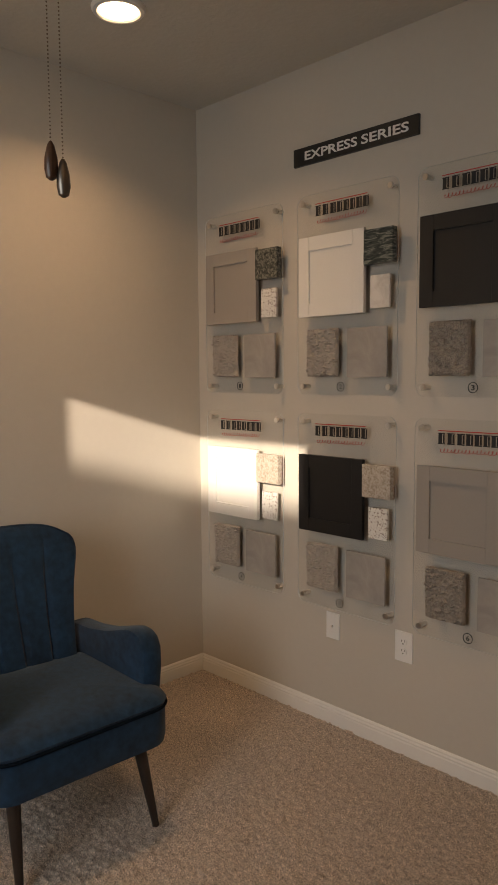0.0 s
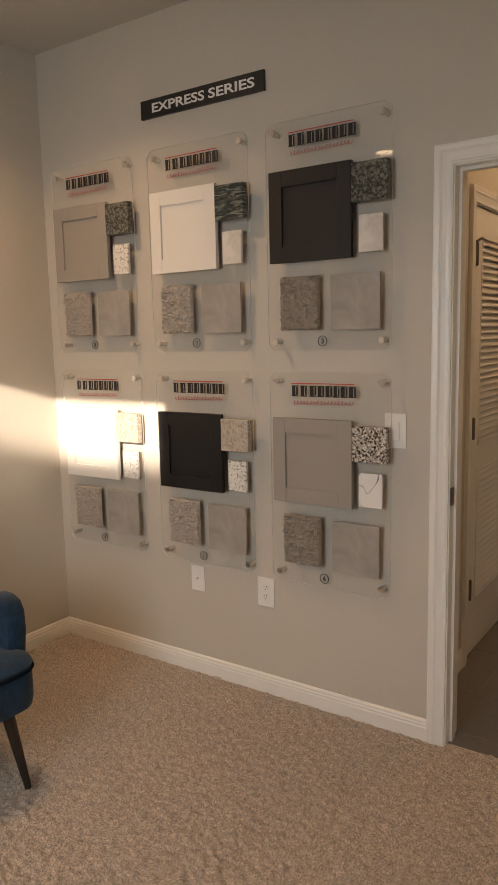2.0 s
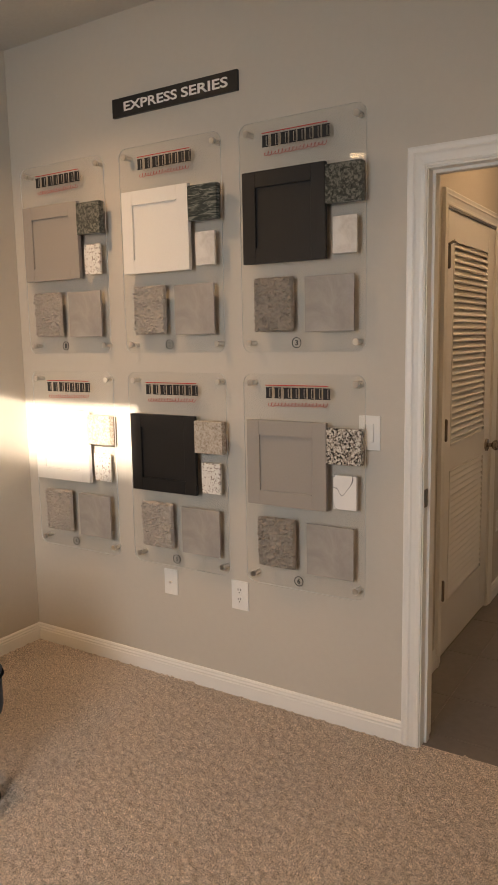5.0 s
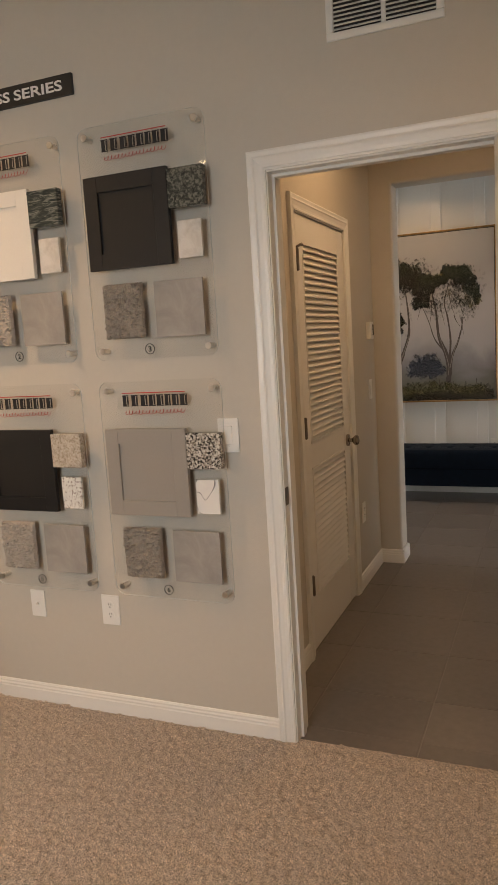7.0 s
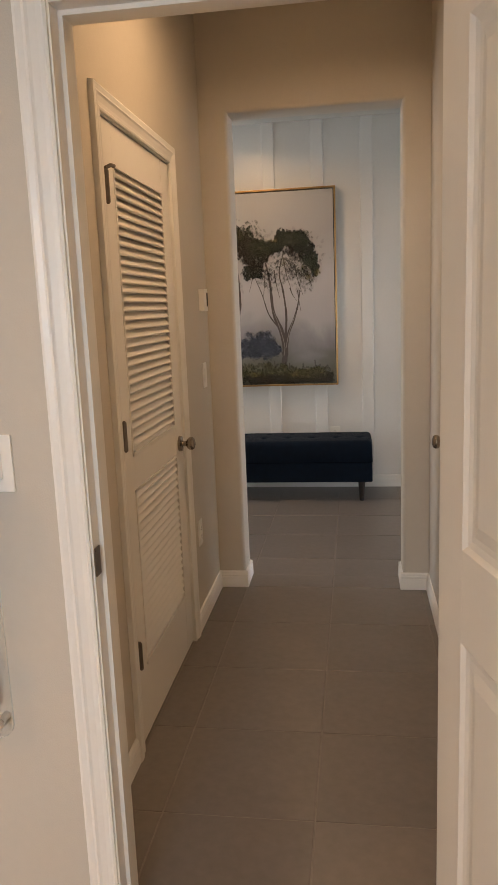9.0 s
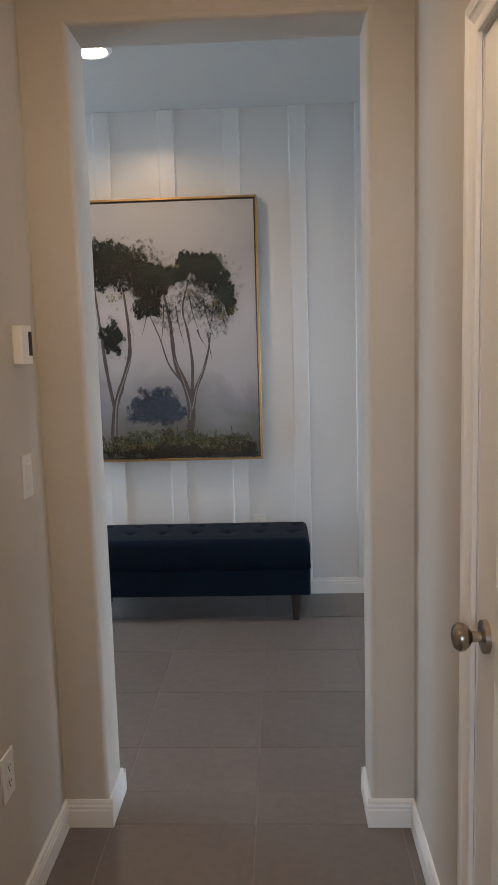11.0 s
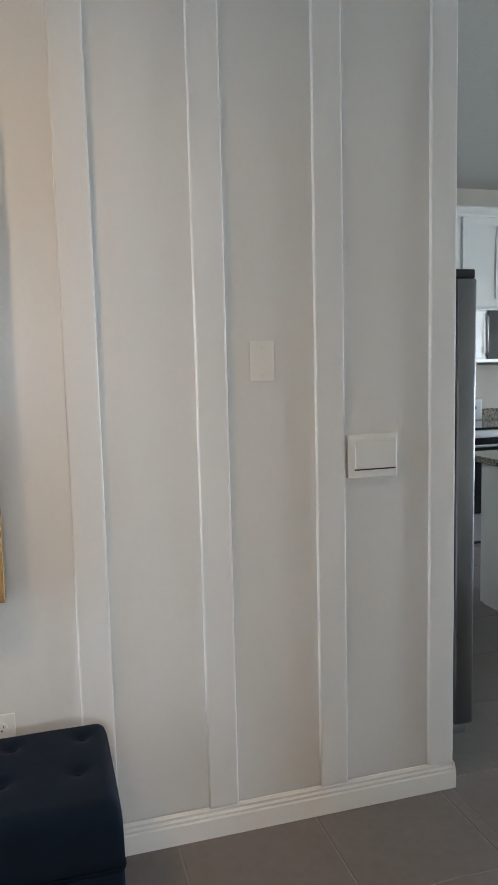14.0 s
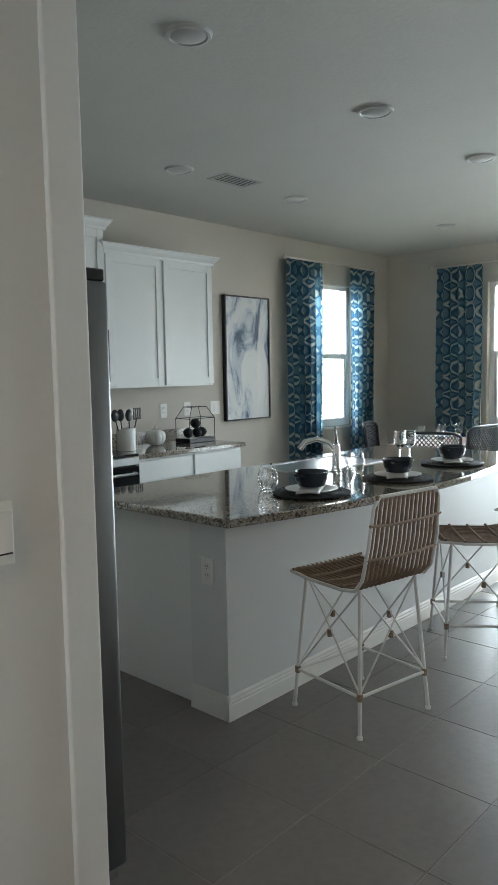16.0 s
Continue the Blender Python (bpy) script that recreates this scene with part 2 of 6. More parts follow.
M_QUARTZ = speckled("warm_white_quartz", [(0.3, (0.58, 0.54, 0.49)), (0.6, (0.76, 0.73, 0.69))], 14, 0.3, 4, warp=0.6)
M_MARBLE = speckled("white_veined_marble", [(0.44, (0.82, 0.81, 0.79)), (0.49, (0.80, 0.79, 0.78)), (0.505, (0.06, 0.065, 0.075)), (0.52, (0.78, 0.77, 0.76)), (0.7, (0.83, 0.82, 0.80))], 11, 0.25, 3, stretch=(1.0, 1.0, 0.55), warp=1.3)
M_SAMPLE_TILE = speckled("grey_stone_look_tile", [(0.3, (0.29, 0.27, 0.25)), (0.55, (0.36, 0.335, 0.31)), (0.75, (0.43, 0.40, 0.37))], 9, 0.5, 6, warp=0.7)
M_TILE_EDGE = mat("dark_tile_edge", (0.10, 0.09, 0.08), 0.8, var=0.1)
M_SWATCH_A = speckled("taupe_frieze_swatch", [(0.34, (0.22, 0.185, 0.155)), (0.48, (0.40, 0.35, 0.30)), (0.64, (0.52, 0.47, 0.42))], 230, 0.95, 3)
M_SWATCH_B = speckled("brown_frieze_swatch", [(0.34, (0.14, 0.115, 0.095)), (0.48, (0.29, 0.245, 0.205)), (0.64, (0.40, 0.35, 0.30))], 230, 0.95, 3)
M_COUNTER = speckled("brown_grey_granite_counter", [(0.30, (0.07, 0.055, 0.045)), (0.45, (0.27, 0.235, 0.195)), (0.58, (0.42, 0.385, 0.335)), (0.72, (0.22, 0.19, 0.16))], 60, 0.06, 6, voronoi=140, coat=0.4)
M_GOLD = mat("brushed_gold_moulding", (0.42, 0.26, 0.11), 0.42, 1.0, var=0.12, scale=20)
M_RATTAN = mat("natural_rattan", (0.26, 0.18, 0.125), 0.6, var=0.35, scale=40, fine=200, bump=0.3, bump_scale=150)
M_WHITEMETAL = mat("white_powder_coat", (0.72, 0.71, 0.69), 0.35, var=0.04)
M_CHARGER = mat("dark_woven_charger", (0.020, 0.022, 0.026), 0.75, var=0.3, scale=40, bump=0.4, bump_scale=200)
M_NAPKIN = mat("white_linen_napkin", (0.72, 0.71, 0.69), 0.85, var=0.04, scale=30)
M_CERAMIC = mat("white_glazed_ceramic", (0.74, 0.73, 0.70), 0.2, var=0.02)
M_BOWL = mat("dark_blue_glazed_bowl", (0.016, 0.022, 0.034), 0.2, var=0.1)
M_MESHCHAIR = mat("black_woven_mesh", (0.012, 0.013, 0.016), 0.55, var=0.2)
M_TABLEWOOD = mat("brown_dining_wood", (0.12, 0.075, 0.045), 0.4, var=0.3, scale=6, stretch=(0.4, 6, 6))
M_LEAF = mat("green_leaf", (0.06, 0.13, 0.03), 0.5, var=0.3)
M_VINYL = mat("white_window_vinyl", (0.82, 0.82, 0.81), 0.35, var=0.01)
M_STUCCO = mat("beige_stucco", (0.45, 0.41, 0.35), 0.9, var=0.08, bump=0.3, bump_scale=60)
M_ROOF = mat("brown_shingle_roof", (0.10, 0.085, 0.075), 0.9, var=0.2)
M_GRASS = mat("lawn", (0.06, 0.10, 0.03), 0.95, var=0.3, scale=2, fine=60)
M_CONE = mat("dark_pine_ball", (0.02, 0.022, 0.025), 0.8, var=0.3)
M_LENS_ON = glow("lit_downlight_lens", (1.0, 0.72, 0.42), 7.0)
M_SKYGLOW = glow("bright_hazy_sky", (0.92, 0.97, 1.0), 2.8)
M_VENT = mat("grey_vent_paint", (0.40, 0.40, 0.385), 0.6, var=0.1)
M_DARKSTEEL = mat("dark_stainless", (0.22, 0.225, 0.235), 0.32, 1.0, var=0.08, scale=2, fine=300, stretch=(1, 1, 0.05))
M_LENS_OFF = mat("unlit_frosted_lens", (0.45, 0.45, 0.44), 0.3, var=0.02)
M_WALNUT = mat("walnut_pull", (0.07, 0.032, 0.018), 0.35, var=0.3, scale=60, stretch=(1, 1, 0.2))


# ---- mesh helpers ----
def quad_strip(bm, rows, closed_u=False, closed_v=False):
    """Faces over a grid of points given as rows."""
    vs = [[bm.verts.new(p) for p in row] for row in rows]
    nu, nv = len(vs), len(vs[0])
    for i in range(nu if closed_u else nu - 1):
        for j in range(nv if closed_v else nv - 1):
            a, b = vs[i], vs[(i + 1) % nu]
            bm.faces.new((a[j], a[(j + 1) % nv], b[(j + 1) % nv], b[j]))
    return vs


def box(bm, x0, x1, y0, y1, z0, z1, bev=0.0, seg=1):
    vs = [bm.verts.new(p) for p in ((x0, y0, z0), (x1, y0, z0), (x1, y1, z0), (x0, y1, z0), (x0, y0, z1), (x1, y0, z1), (x1, y1, z1), (x0, y1, z1))]
    fs = [bm.faces.new([vs[i] for i in q]) for q in ((0, 3, 2, 1), (4, 5, 6, 7), (0, 1, 5, 4), (1, 2, 6, 5), (2, 3, 7, 6), (3, 0, 4, 7))]
    if bev:
        es = {e for q in fs for e in q.edges}
        bmesh.ops.bevel(bm, geom=list(es), offset=bev, segments=seg, affect="EDGES", profile=0.6)


def tube(bm, pts, r, seg=8, closed=False):
    """A round bar along points; r: one radius or one for each point."""
    pts = [Vector(p) for p in pts]
    n = len(pts)
    rs = r if isinstance(r, (list, tuple)) else [r] * n
    rows, up = [], None
    for i, p in enumerate(pts):
        a = pts[(i - 1) % n] if (closed or i) else p
        b = pts[(i + 1) % n] if (closed or i < n - 1) else p
        way = (b - a).normalized()
        if up is None:
            up = way.orthogonal().normalized()
        up = (up - way * up.dot(way))
        up = up.normalized() if up.length > 1e-6 else way.orthogonal().normalized()
        side = way.cross(up)
        rows.append([p + rs[i] * (math.cos(k * math.tau / seg) * up + math.sin(k * math.tau / seg) * side) for k in range(seg)])
    vs = quad_strip(bm, rows, closed_u=closed, closed_v=True)
    if not closed:
        bm.faces.new(vs[0])
        bm.faces.new(vs[-1][::-1])


def lathe(bm, profile, cx=0.0, cy=0.0, seg=24):
    """A turned body; profile: (radius, height) from below to above."""
    rows = [[(cx + max(r, 1e-4) * math.cos(k * math.tau / seg), cy + max(r, 1e-4) * math.sin(k * math.tau / seg), z) for k in range(seg)] for r, z in profile]
    vs = quad_strip(bm, rows, closed_v=True)
    bm.faces.new(vs[0][::-1])
    bm.faces.new(vs[-1])


def link(name, bm, material, smooth=False):
    bmesh.ops.recalc_face_normals(bm, faces=bm.faces[:])
    me = bpy.data.meshes.new(name)
    bm.to_mesh(me)
    bm.free()
    me.materials.append(material)
    if smooth:
        me.polygons.foreach_set("use_smooth", [True] * len(me.polygons))
        me.set_sharp_from_angle(angle=radians(40))
    return new(name, me)


def part(name, bm, material, parent, label="", smooth=False):
    ob = link(name, bm, material, smooth)
    ob.parent = parent
    return tagged(ob, label)


def thing(name, m, label, category, group="", kind=""):
    """An Empty at a thing's base, to parent its parts."""
    e = new(name)
    e.empty_display_size = 0.05
    e.matrix_world = m
    return tagged(e, label, category, group, kind)


def fresh():
    return bmesh.new()


def put(name, bm, material, label, category, group="", kind="", smooth=False):
    return tagged(link(name, bm, material, smooth), label, category, group, kind)


def wall(name, axis, f0, f1, a0, a1, z0, z1, holes, material, label):
    """A wall between the faces f0 and f1, along the other axis from a0 to a1, with holes (a0, a1, z0, z1) through it."""
    cuts_a = sorted({a0, a1, *(v for h in holes for v in h[:2])})
    cuts_z = sorted({z0, z1, *(v for h in holes for v in h[2:])})
    na, nz = len(cuts_a) - 1, len(cuts_z) - 1

    def solid(i, j):
        if not (0 <= i < na and 0 <= j < nz):
            return False
        ca, cz = (cuts_a[i] + cuts_a[i + 1]) / 2, (cuts_z[j] + cuts_z[j + 1]) / 2
        return not any(h[0] < ca < h[1] and h[2] < cz < h[3] for h in holes)

    bm, known = fresh(), {}

    def v(f, a, z):
        key = (f, a, z)
        if key not in known:
            known[key] = bm.verts.new((a, f, z) if axis == "y" else (f, a, z))
        return known[key]

    for i in range(na):
        for j in range(nz):
            if not solid(i, j):
                continue
            a, b, c, d = cuts_a[i], cuts_a[i + 1], cuts_z[j], cuts_z[j + 1]
            for f in (f0, f1):
                bm.faces.new((v(f, a, c), v(f, b, c), v(f, b, d), v(f, a, d)))
            for di, dj, e in ((-1, 0, ((a, c), (a, d))), (1, 0, ((b, c), (b, d))), (0, -1, ((a, c), (b, c))), (0, 1, ((a, d), (b, d)))):
                if not solid(i + di, j + dj):
                    (p, q), (r, s) = e
                    bm.faces.new((v(f0, p, q), v(f1, p, q), v(f1, r, s), v(f0, r, s)))
    return put(name, bm, material, label, "wall", kind="structure")


BASE_PROFILE = [(0, 0), (0.013, 0), (0.013, 0.052), (0.0105, 0.057), (0.0115, 0.064), (0.008, 0.070), (0.0085, 0.077), (0.004, 0.083), (0, 0.084)]


def baseboard(runs, label, height=1.0, name="baseboard"):
    """Moulded skirting; runs: (x0, y0, x1, y1, nx, ny), with the way out of the wall."""
    bm = fresh()
    for x0, y0, x1, y1, nx, ny in runs:
        rows = [[(x0 + d * nx, y0 + d * ny, z * height) for d, z in BASE_PROFILE], [(x1 + d * nx, y1 + d * ny, z * height) for d, z in BASE_PROFILE]]
        vs = quad_strip(bm, rows)
        bm.faces.new(vs[0])
        bm.faces.new(vs[1][::-1])
    return put(name, bm, M_TRIM, label, "baseboard", kind="structure")


CASE_PROFILE = [(0.0, 0.0), (0.0, 0.009), (0.006, 0.011), (0.010, 0.009), (0.020, 0.010), (0.034, 0.014), (0.040, 0.0175), (0.046, 0.0155), (0.058, 0.018), (0.064, 0.016), (0.066, 0.0)]


def casing(name, axis, face, out, a0, a1, top, label):
    """Door trim round an opening, mitred; out: +1 or -1 along the axis, the way that it stands proud."""
    bm = fresh()
    rows = []
    for w, d in CASE_PROFILE:
        line = [(a0 - w, 0.0), (a0 - w, top + w), (a1 + w, top + w), (a1 + w, 0.0)]
        rows.append([((a, face + out * d, z) if axis == "y" else (face + out * d, a, z)) for a, z in line])
    quad_strip(bm, rows)
    return put(name, bm, M_TRIM, label, "door trim", kind="structure")


# ---- structure ----
XL, YD, YD2 = -2.61, 2.70, 2.82          # office: side wall, display wall's two faces
HL, HR, YH, YH2 = -0.763, 0.327, 4.913, 5.088  # hall: its walls, the end wall's two faces
YB, BX1 = 7.10, 1.24                      # panelled wall and its end
YK, XK = 10.45, 7.95                      # kitchen's back wall, dining side wall
DX0, DX1, DTOP = -0.597, 0.160, 2.045     # office door opening

wall("wall_office_side", "x", XL - 0.12, XL, -1.10, YD2, 0, CEIL, [], M_WALL, "greige painted wall of the display office")
wall("wall_display", "y", YD, YD2, XL, 1.10, 0, CEIL, [(DX0 - 0.012, DX1 + 0.012, 0, DTOP + 0.012)], M_WALL, "greige painted wall that carries the sample panels")
wall("wall_office_window", "y", -1.10, -0.95, XL, 1.10, 0, CEIL, [(-1.32, -0.15, 0.9, 2.375)], M_WALL, "greige painted wall with the office window")
wall("wall_office_end", "x", 0.98, 1.10, -0.95, YD, 0, CEIL, [], M_WALL, "greige painted office wall")
LD0, LD1 = 3.432, 4.250                   # louvred door opening in the hall
RD0, RD1 = 3.43, 4.235                    # panelled hall door opening
wall("wall_hall_closet", "x", HL - 0.12, HL, YD2, YH, 0, CEIL, [(LD0 - 0.012, LD1 + 0.012, 0, 2.052)], M_WALL, "greige painted hall wall with a louvred door")
wall("wall_hall_bath", "x", HR, HR + 0.12, YD2, YH, 0, CEIL, [(RD0 - 0.012, RD1 + 0.012, 0, 2.052)], M_WALL, "greige painted hall wall with a panelled door")
OP0, OP1, OPT = -0.624, 0.197, 2.378
hall_end = wall("wall_hall_end", "y", YH, YH2, -3.0, XK, 0, CEIL, [(OP0, OP1, 0, OPT)], M_WALL, "greige painted wall with a plain cased opening")
wall("wall_entry", "x", -3.12, -3.0, YH2, YB, 0, CEIL, [(6.05, 6.95, 0.1, 2.2)], M_WALL, "greige painted entry wall with a tall sidelight")
wall("wall_kitchen_back", "y", YK, YK + 0.15, 1.0, XK, 0, CEIL, [(6.39, 7.23, 0.87, 2.42)], M_WALL, "greige painted kitchen wall with a window")
wall("wall_dining_side", "x", XK, XK + 0.15, YH, YK + 0.15, 0, CEIL, [(8.28, 9.19, 0.87, 2.42), (5.35, 7.65, 0.05, 2.1)], M_WALL, "greige painted dining wall with a window")
wall("wall_fridge_back", "x", 0.62, 0.74, YB + 0.14, YK, 0, CEIL, [], M_WALL, "greige painted wall behind the refrigerator")
wall("wall_closet_back", "x", HL - 1.0, HL - 0.88, YD2, YH, 0, CEIL, [], M_WALL, "plain closet wall")
wall("wall_bath_back", "x", HR + 0.9, HR + 1.02, YD2, YH, 0, CEIL, [], M_WALL, "plain bathroom wall")

# rounded plaster corners round the plain opening
bm = fresh()
bm.from_mesh(hall_end.data)
edge_run = []
for e in bm.edges:
    a, c = e.verts[0].co, e.verts[1].co
    upright = any(abs(a.x - x) < 1e-4 and abs(c.x - x) < 1e-4 for x in (OP0, OP1)) and max(a.z, c.z) < OPT + 0.001
    level = abs(a.z - OPT) < 1e-4 and abs(c.z - OPT) < 1e-4 and all(OP0 - 0.001 < v.x < OP1 + 0.001 for v in (a, c))
    if abs(a.y - c.y) < 1e-4 and ((upright and abs(a.z - c.z) > 0.01) or (level and abs(a.x - c.x) > 0.01)):
        edge_run.append(e)
bmesh.ops.bevel(bm, geom=edge_run, offset=0.016, segments=4, affect="EDGES", profile=0.5)
bm.to_mesh(hall_end.data)
bm.free()

# white board and batten wall
panel_wall = wall("wall_panelled", "y", YB, YB + 0.14, -3.0, BX1, 0, CEIL, [], M_WHITEWALL, "white painted board and batten accent wall")
bm = fresh()
box(bm, -0.047, 0.047, 0, 0.019, 0.097, CEIL, 0.007, 3)
bat_mesh = None
for k in range(-9, 2):
    cx = 0.437 + 0.3695 * k
    if bat_mesh is None:
        o = part("batten", bm, M_WHITEWALL, panel_wall)
        bat_mesh = o.data
    else:
        o = new("batten", bat_mesh)
        o.parent = panel_wall
    o.location = (cx, YB - 0.019, 0)
bm = fresh()
box(bm, 0, 0.046 + 0.045, 0, 0.019, 0.097, CEIL, 0.007, 3)
o = part("batten", bm, M_WHITEWALL, panel_wall)
o.location = (BX1 - 0.091, YB - 0.019, 0)

# ceilings
def slab(name, x0, x1, y0, y1, z0, z1, material, label, category):
    b = fresh()
    box(b, x0, x1, y0, y1, z0, z1)
    return put(name, b, material, label, category, kind="structure")


slab("ceiling_office", XL - 0.12, 1.10, -1.10, YD2, CEIL, CEIL + 0.1, M_CEIL, "off-white textured office ceiling", "ceiling")
slab("ceiling_hall", -1.8, 1.4, YD2, YH, CEIL, CEIL + 0.1, M_CEIL, "off-white textured hall ceiling", "ceiling")
slab("ceiling_great_room", -3.12, XK + 0.15, YH, YK + 0.15, CEIL, CEIL + 0.1, M_CEIL, "white knockdown textured ceiling", "ceiling")
slab("floor_base_office", XL - 0.12, 1.10, -1.10, YD2 - 0.10, -0.12, -0.012, M_GROUT, "concrete slab under the carpet", "floor")
slab("floor", -3.12, XK + 0.15, YD2 - 0.10, YK + 0.15, -0.12, -0.0022, M_GROUT, "grey grout bed of the tiled floor", "floor")
slab("ground", -400, 400, -400, 400, -0.4, -0.2, M_GRASS, "green lawn round the house", "ground")

# carpet, a field of uneven tufts
def carpet_patch(name, x0, x1, y0, y1, step, lift, material, label):
    nx, ny = int((x1 - x0) / step) + 1, int((y1 - y0) / step) + 1
    rng = np.random.default_rng(5)
    gx, gy = np.meshgrid(np.linspace(x0, x1, nx), np.linspace(y0, y1, ny))
    inner = np.ones_like(gx)
    inner[0], inner[-1], inner[:, 0], inner[:, -1] = 0, 0, 0, 0
    h = rng.normal(0, 1, gx.shape)
    soft = (h + np.roll(h, 1, 0) + np.roll(h, 1, 1) + np.roll(np.roll(h, 1, 0), 1, 1)) / 2.2
    coarse = rng.normal(0, 1, (ny // 14 + 3, nx // 14 + 3))
    coarse = np.kron(coarse, np.ones((14, 14)))[:ny, :nx]
    for _ in range(10):
        coarse = (coarse + np.roll(coarse, 2, 0) + np.roll(coarse, -2, 0) + np.roll(coarse, 2, 1) + np.roll(coarse, -2, 1)) / 5
    z = (soft * lift + coarse * lift * 0.15).clip(-0.011, 0.011) * inner
    px = gx + rng.normal(0, step * 0.28, gx.shape) * inner
    py = gy + rng.normal(0, step * 0.28, gx.shape) * inner
    co = np.stack([px, py, z], -1).reshape(-1, 3)
    i = np.arange(nx * ny).reshape(ny, nx)
    quads = np.stack([i[:-1, :-1], i[:-1, 1:], i[1:, 1:], i[1:, :-1]], -1).reshape(-1, 4)
    me = bpy.data.meshes.new(name)
    me.from_pydata(co.tolist(), [], quads.tolist())
    me.materials.append(material)
    me.polygons.foreach_set("use_smooth", [True] * len(me.polygons))
    return tagged(new(name, me), label, "carpet", kind="structure")


carpet_patch("carpet", XL, 0.98, 0.35, YD + 0.022, 0.0064, 0.0046, M_CARPET, "beige cut-pile carpet on the office floor")
carpet_patch("carpet_back", XL, 0.98, -0.95, 0.35, 0.02, 0.003, M_CARPET, "beige cut-pile carpet on the office floor")

baseboard([(XL, YD, DX0 - 0.066, YD, 0, -1), (XL, -0.95, XL, YD, 1, 0), (DX1 + 0.066, YD, 0.98, YD, 0, -1), (0.98, -0.95, 0.98, YD, -1, 0)],
          "white moulded baseboard round the carpeted office")
baseboard([(HL, LD1 + 0.066, HL, YH, 1, 0), (HL, YD2, HL, LD0 - 0.066, 1, 0), (HR, RD1 + 0.066, HR, YH, -1, 0), (HR, YD2, HR, RD0 - 0.066, -1, 0),
           (HL, YH, OP0 + 0.013, YH, 0, -1), (OP1 - 0.013, YH, HR, YH, 0, -1), (OP0, YH, OP0, YH2, 1, 0), (OP1, YH, OP1, YH2, -1, 0)],
          "white moulded baseboard along the tiled hall", 1.06)
baseboard([(-3.0, YB - 0.004, BX1, YB - 0.004, 0, -1)], "white moulded baseboard below the panelled wall", 1.16)
baseboard([(BX1, YB - 0.017, BX1, YB + 0.14, 1, 0)], "white moulded baseboard round the wall's end", 1.155)
baseboard([(OP1 - 0.013, YH2, XK, YH2, 0, 1), (-3.0, YH2, OP0 + 0.013, YH2, 0, 1), (4.75, YK, XK, YK, 0, -1), (XK, YH2, XK, 5.3, -1, 0), (XK, 7.7, XK, YK, -1, 0)],
          "white moulded baseboard in the living area")

casing("trim_office_door", "y", YD, -1, DX0 + 0.004 - 0.008, DX1 + 0.004, DTOP + 0.006, "white moulded casing round the office door")
casing("trim_office_door_hall", "y", YD2, 1, DX0 - 0.004, DX1 + 0.004, DTOP + 0.006, "white moulded casing on the hall side")
casing("trim_louvred_door", "x", HL, 1, LD0 - 0.003, LD1 + 0.003, 2.045, "white moulded casing round the louvred door")
casing("trim_hall_door", "x", HR, -1, RD0 - 0.003, RD1 + 0.003, 2.045, "white moulded casing round the hall door")


def jamb(name, axis, f0, f1, a0, a1, top, label, stop):
    """The lining of an opening, with its stop bead."""
    b = fresh()
    for p0, p1 in ((a0 - 0.012, a0), (a1, a1 + 0.012)):
        args = (p0, p1, f0, f1) if axis == "y" else (f0, f1, p0, p1)
        box(b, *args, 0, top)
    args = (a0 - 0.012, a1 + 0.012, f0, f1) if axis == "y" else (f0, f1, a0 - 0.012, a1 + 0.012)
    box(b, *args, top, top + 0.012)
    s0, s1 = stop
    for p0, p1 in ((a0, a0 + 0.010), (a1 - 0.010, a1)):
        args = (p0, p1, s0, s1) if axis == "y" else (s0, s1, p0, p1)
        box(b, *args, 0, top - 0.010)
    args = (a0, a1, s0, s1) if axis == "y" else (s0, s1, a0, a1)
    box(b, *args, top - 0.010, top)
    return put(name, b, M_TRIM, label, "door jamb", kind="structure")


jamb_office = jamb("jamb_office_door", "y", YD - 0.001, YD2 + 0.001, DX0, DX1, DTOP, "white painted jamb of the office door", (YD + 0.040, YD + 0.075))
jamb("jamb_louvred_door", "x", HL - 0.12, HL - 0.001, LD0, LD1, 2.040, "white painted jamb of the louvred door", (HL - 0.085, HL - 0.042))
jamb("jamb_hall_door", "x", HR + 0.001, HR + 0.12, RD0, RD1, 2.040, "white painted jamb of the hall door", (HR + 0.042, HR + 0.085))
bm = fresh()
box(bm, 0, 0.004, -0.014, 0.014, -0.032, 0.032, 0.001)
box(bm, 0.0035, 0.006, -0.022, -0.013, -0.028, 0.028, 0.001)
o = part("strike_plate", bm, M_BRONZE, jamb_office, "dark metal strike plate")
o.location = (DX0, YD + 0.016, 0.935)


# ---- doors ----
def knob(parent, x, y, z, out):
    """A round knob on a rose; out: +1 or -1 along y."""
    rose = fresh()
    tube(rose, [(x, y, z), (x, y + out * 0.010, z), (x, y + out * 0.013, z)], [0.033, 0.032, 0.018], 20)
    r = part("door_knob", rose, M_KNOB, parent, "aged nickel door knob", True)
    ball = fresh()
    prof = [(0.010, 0.011), (0.017, 0.010), (0.030, 0.011), (0.036, 0.020), (0.045, 0.027), (0.055, 0.0275), (0.063, 0.022), (0.067, 0.010)]
    tube(ball, [(x, y + out * p, z) for p, _ in prof], [r2 for _, r2 in prof], 20)
    part("grip", ball, M_KNOB, r, "", True)


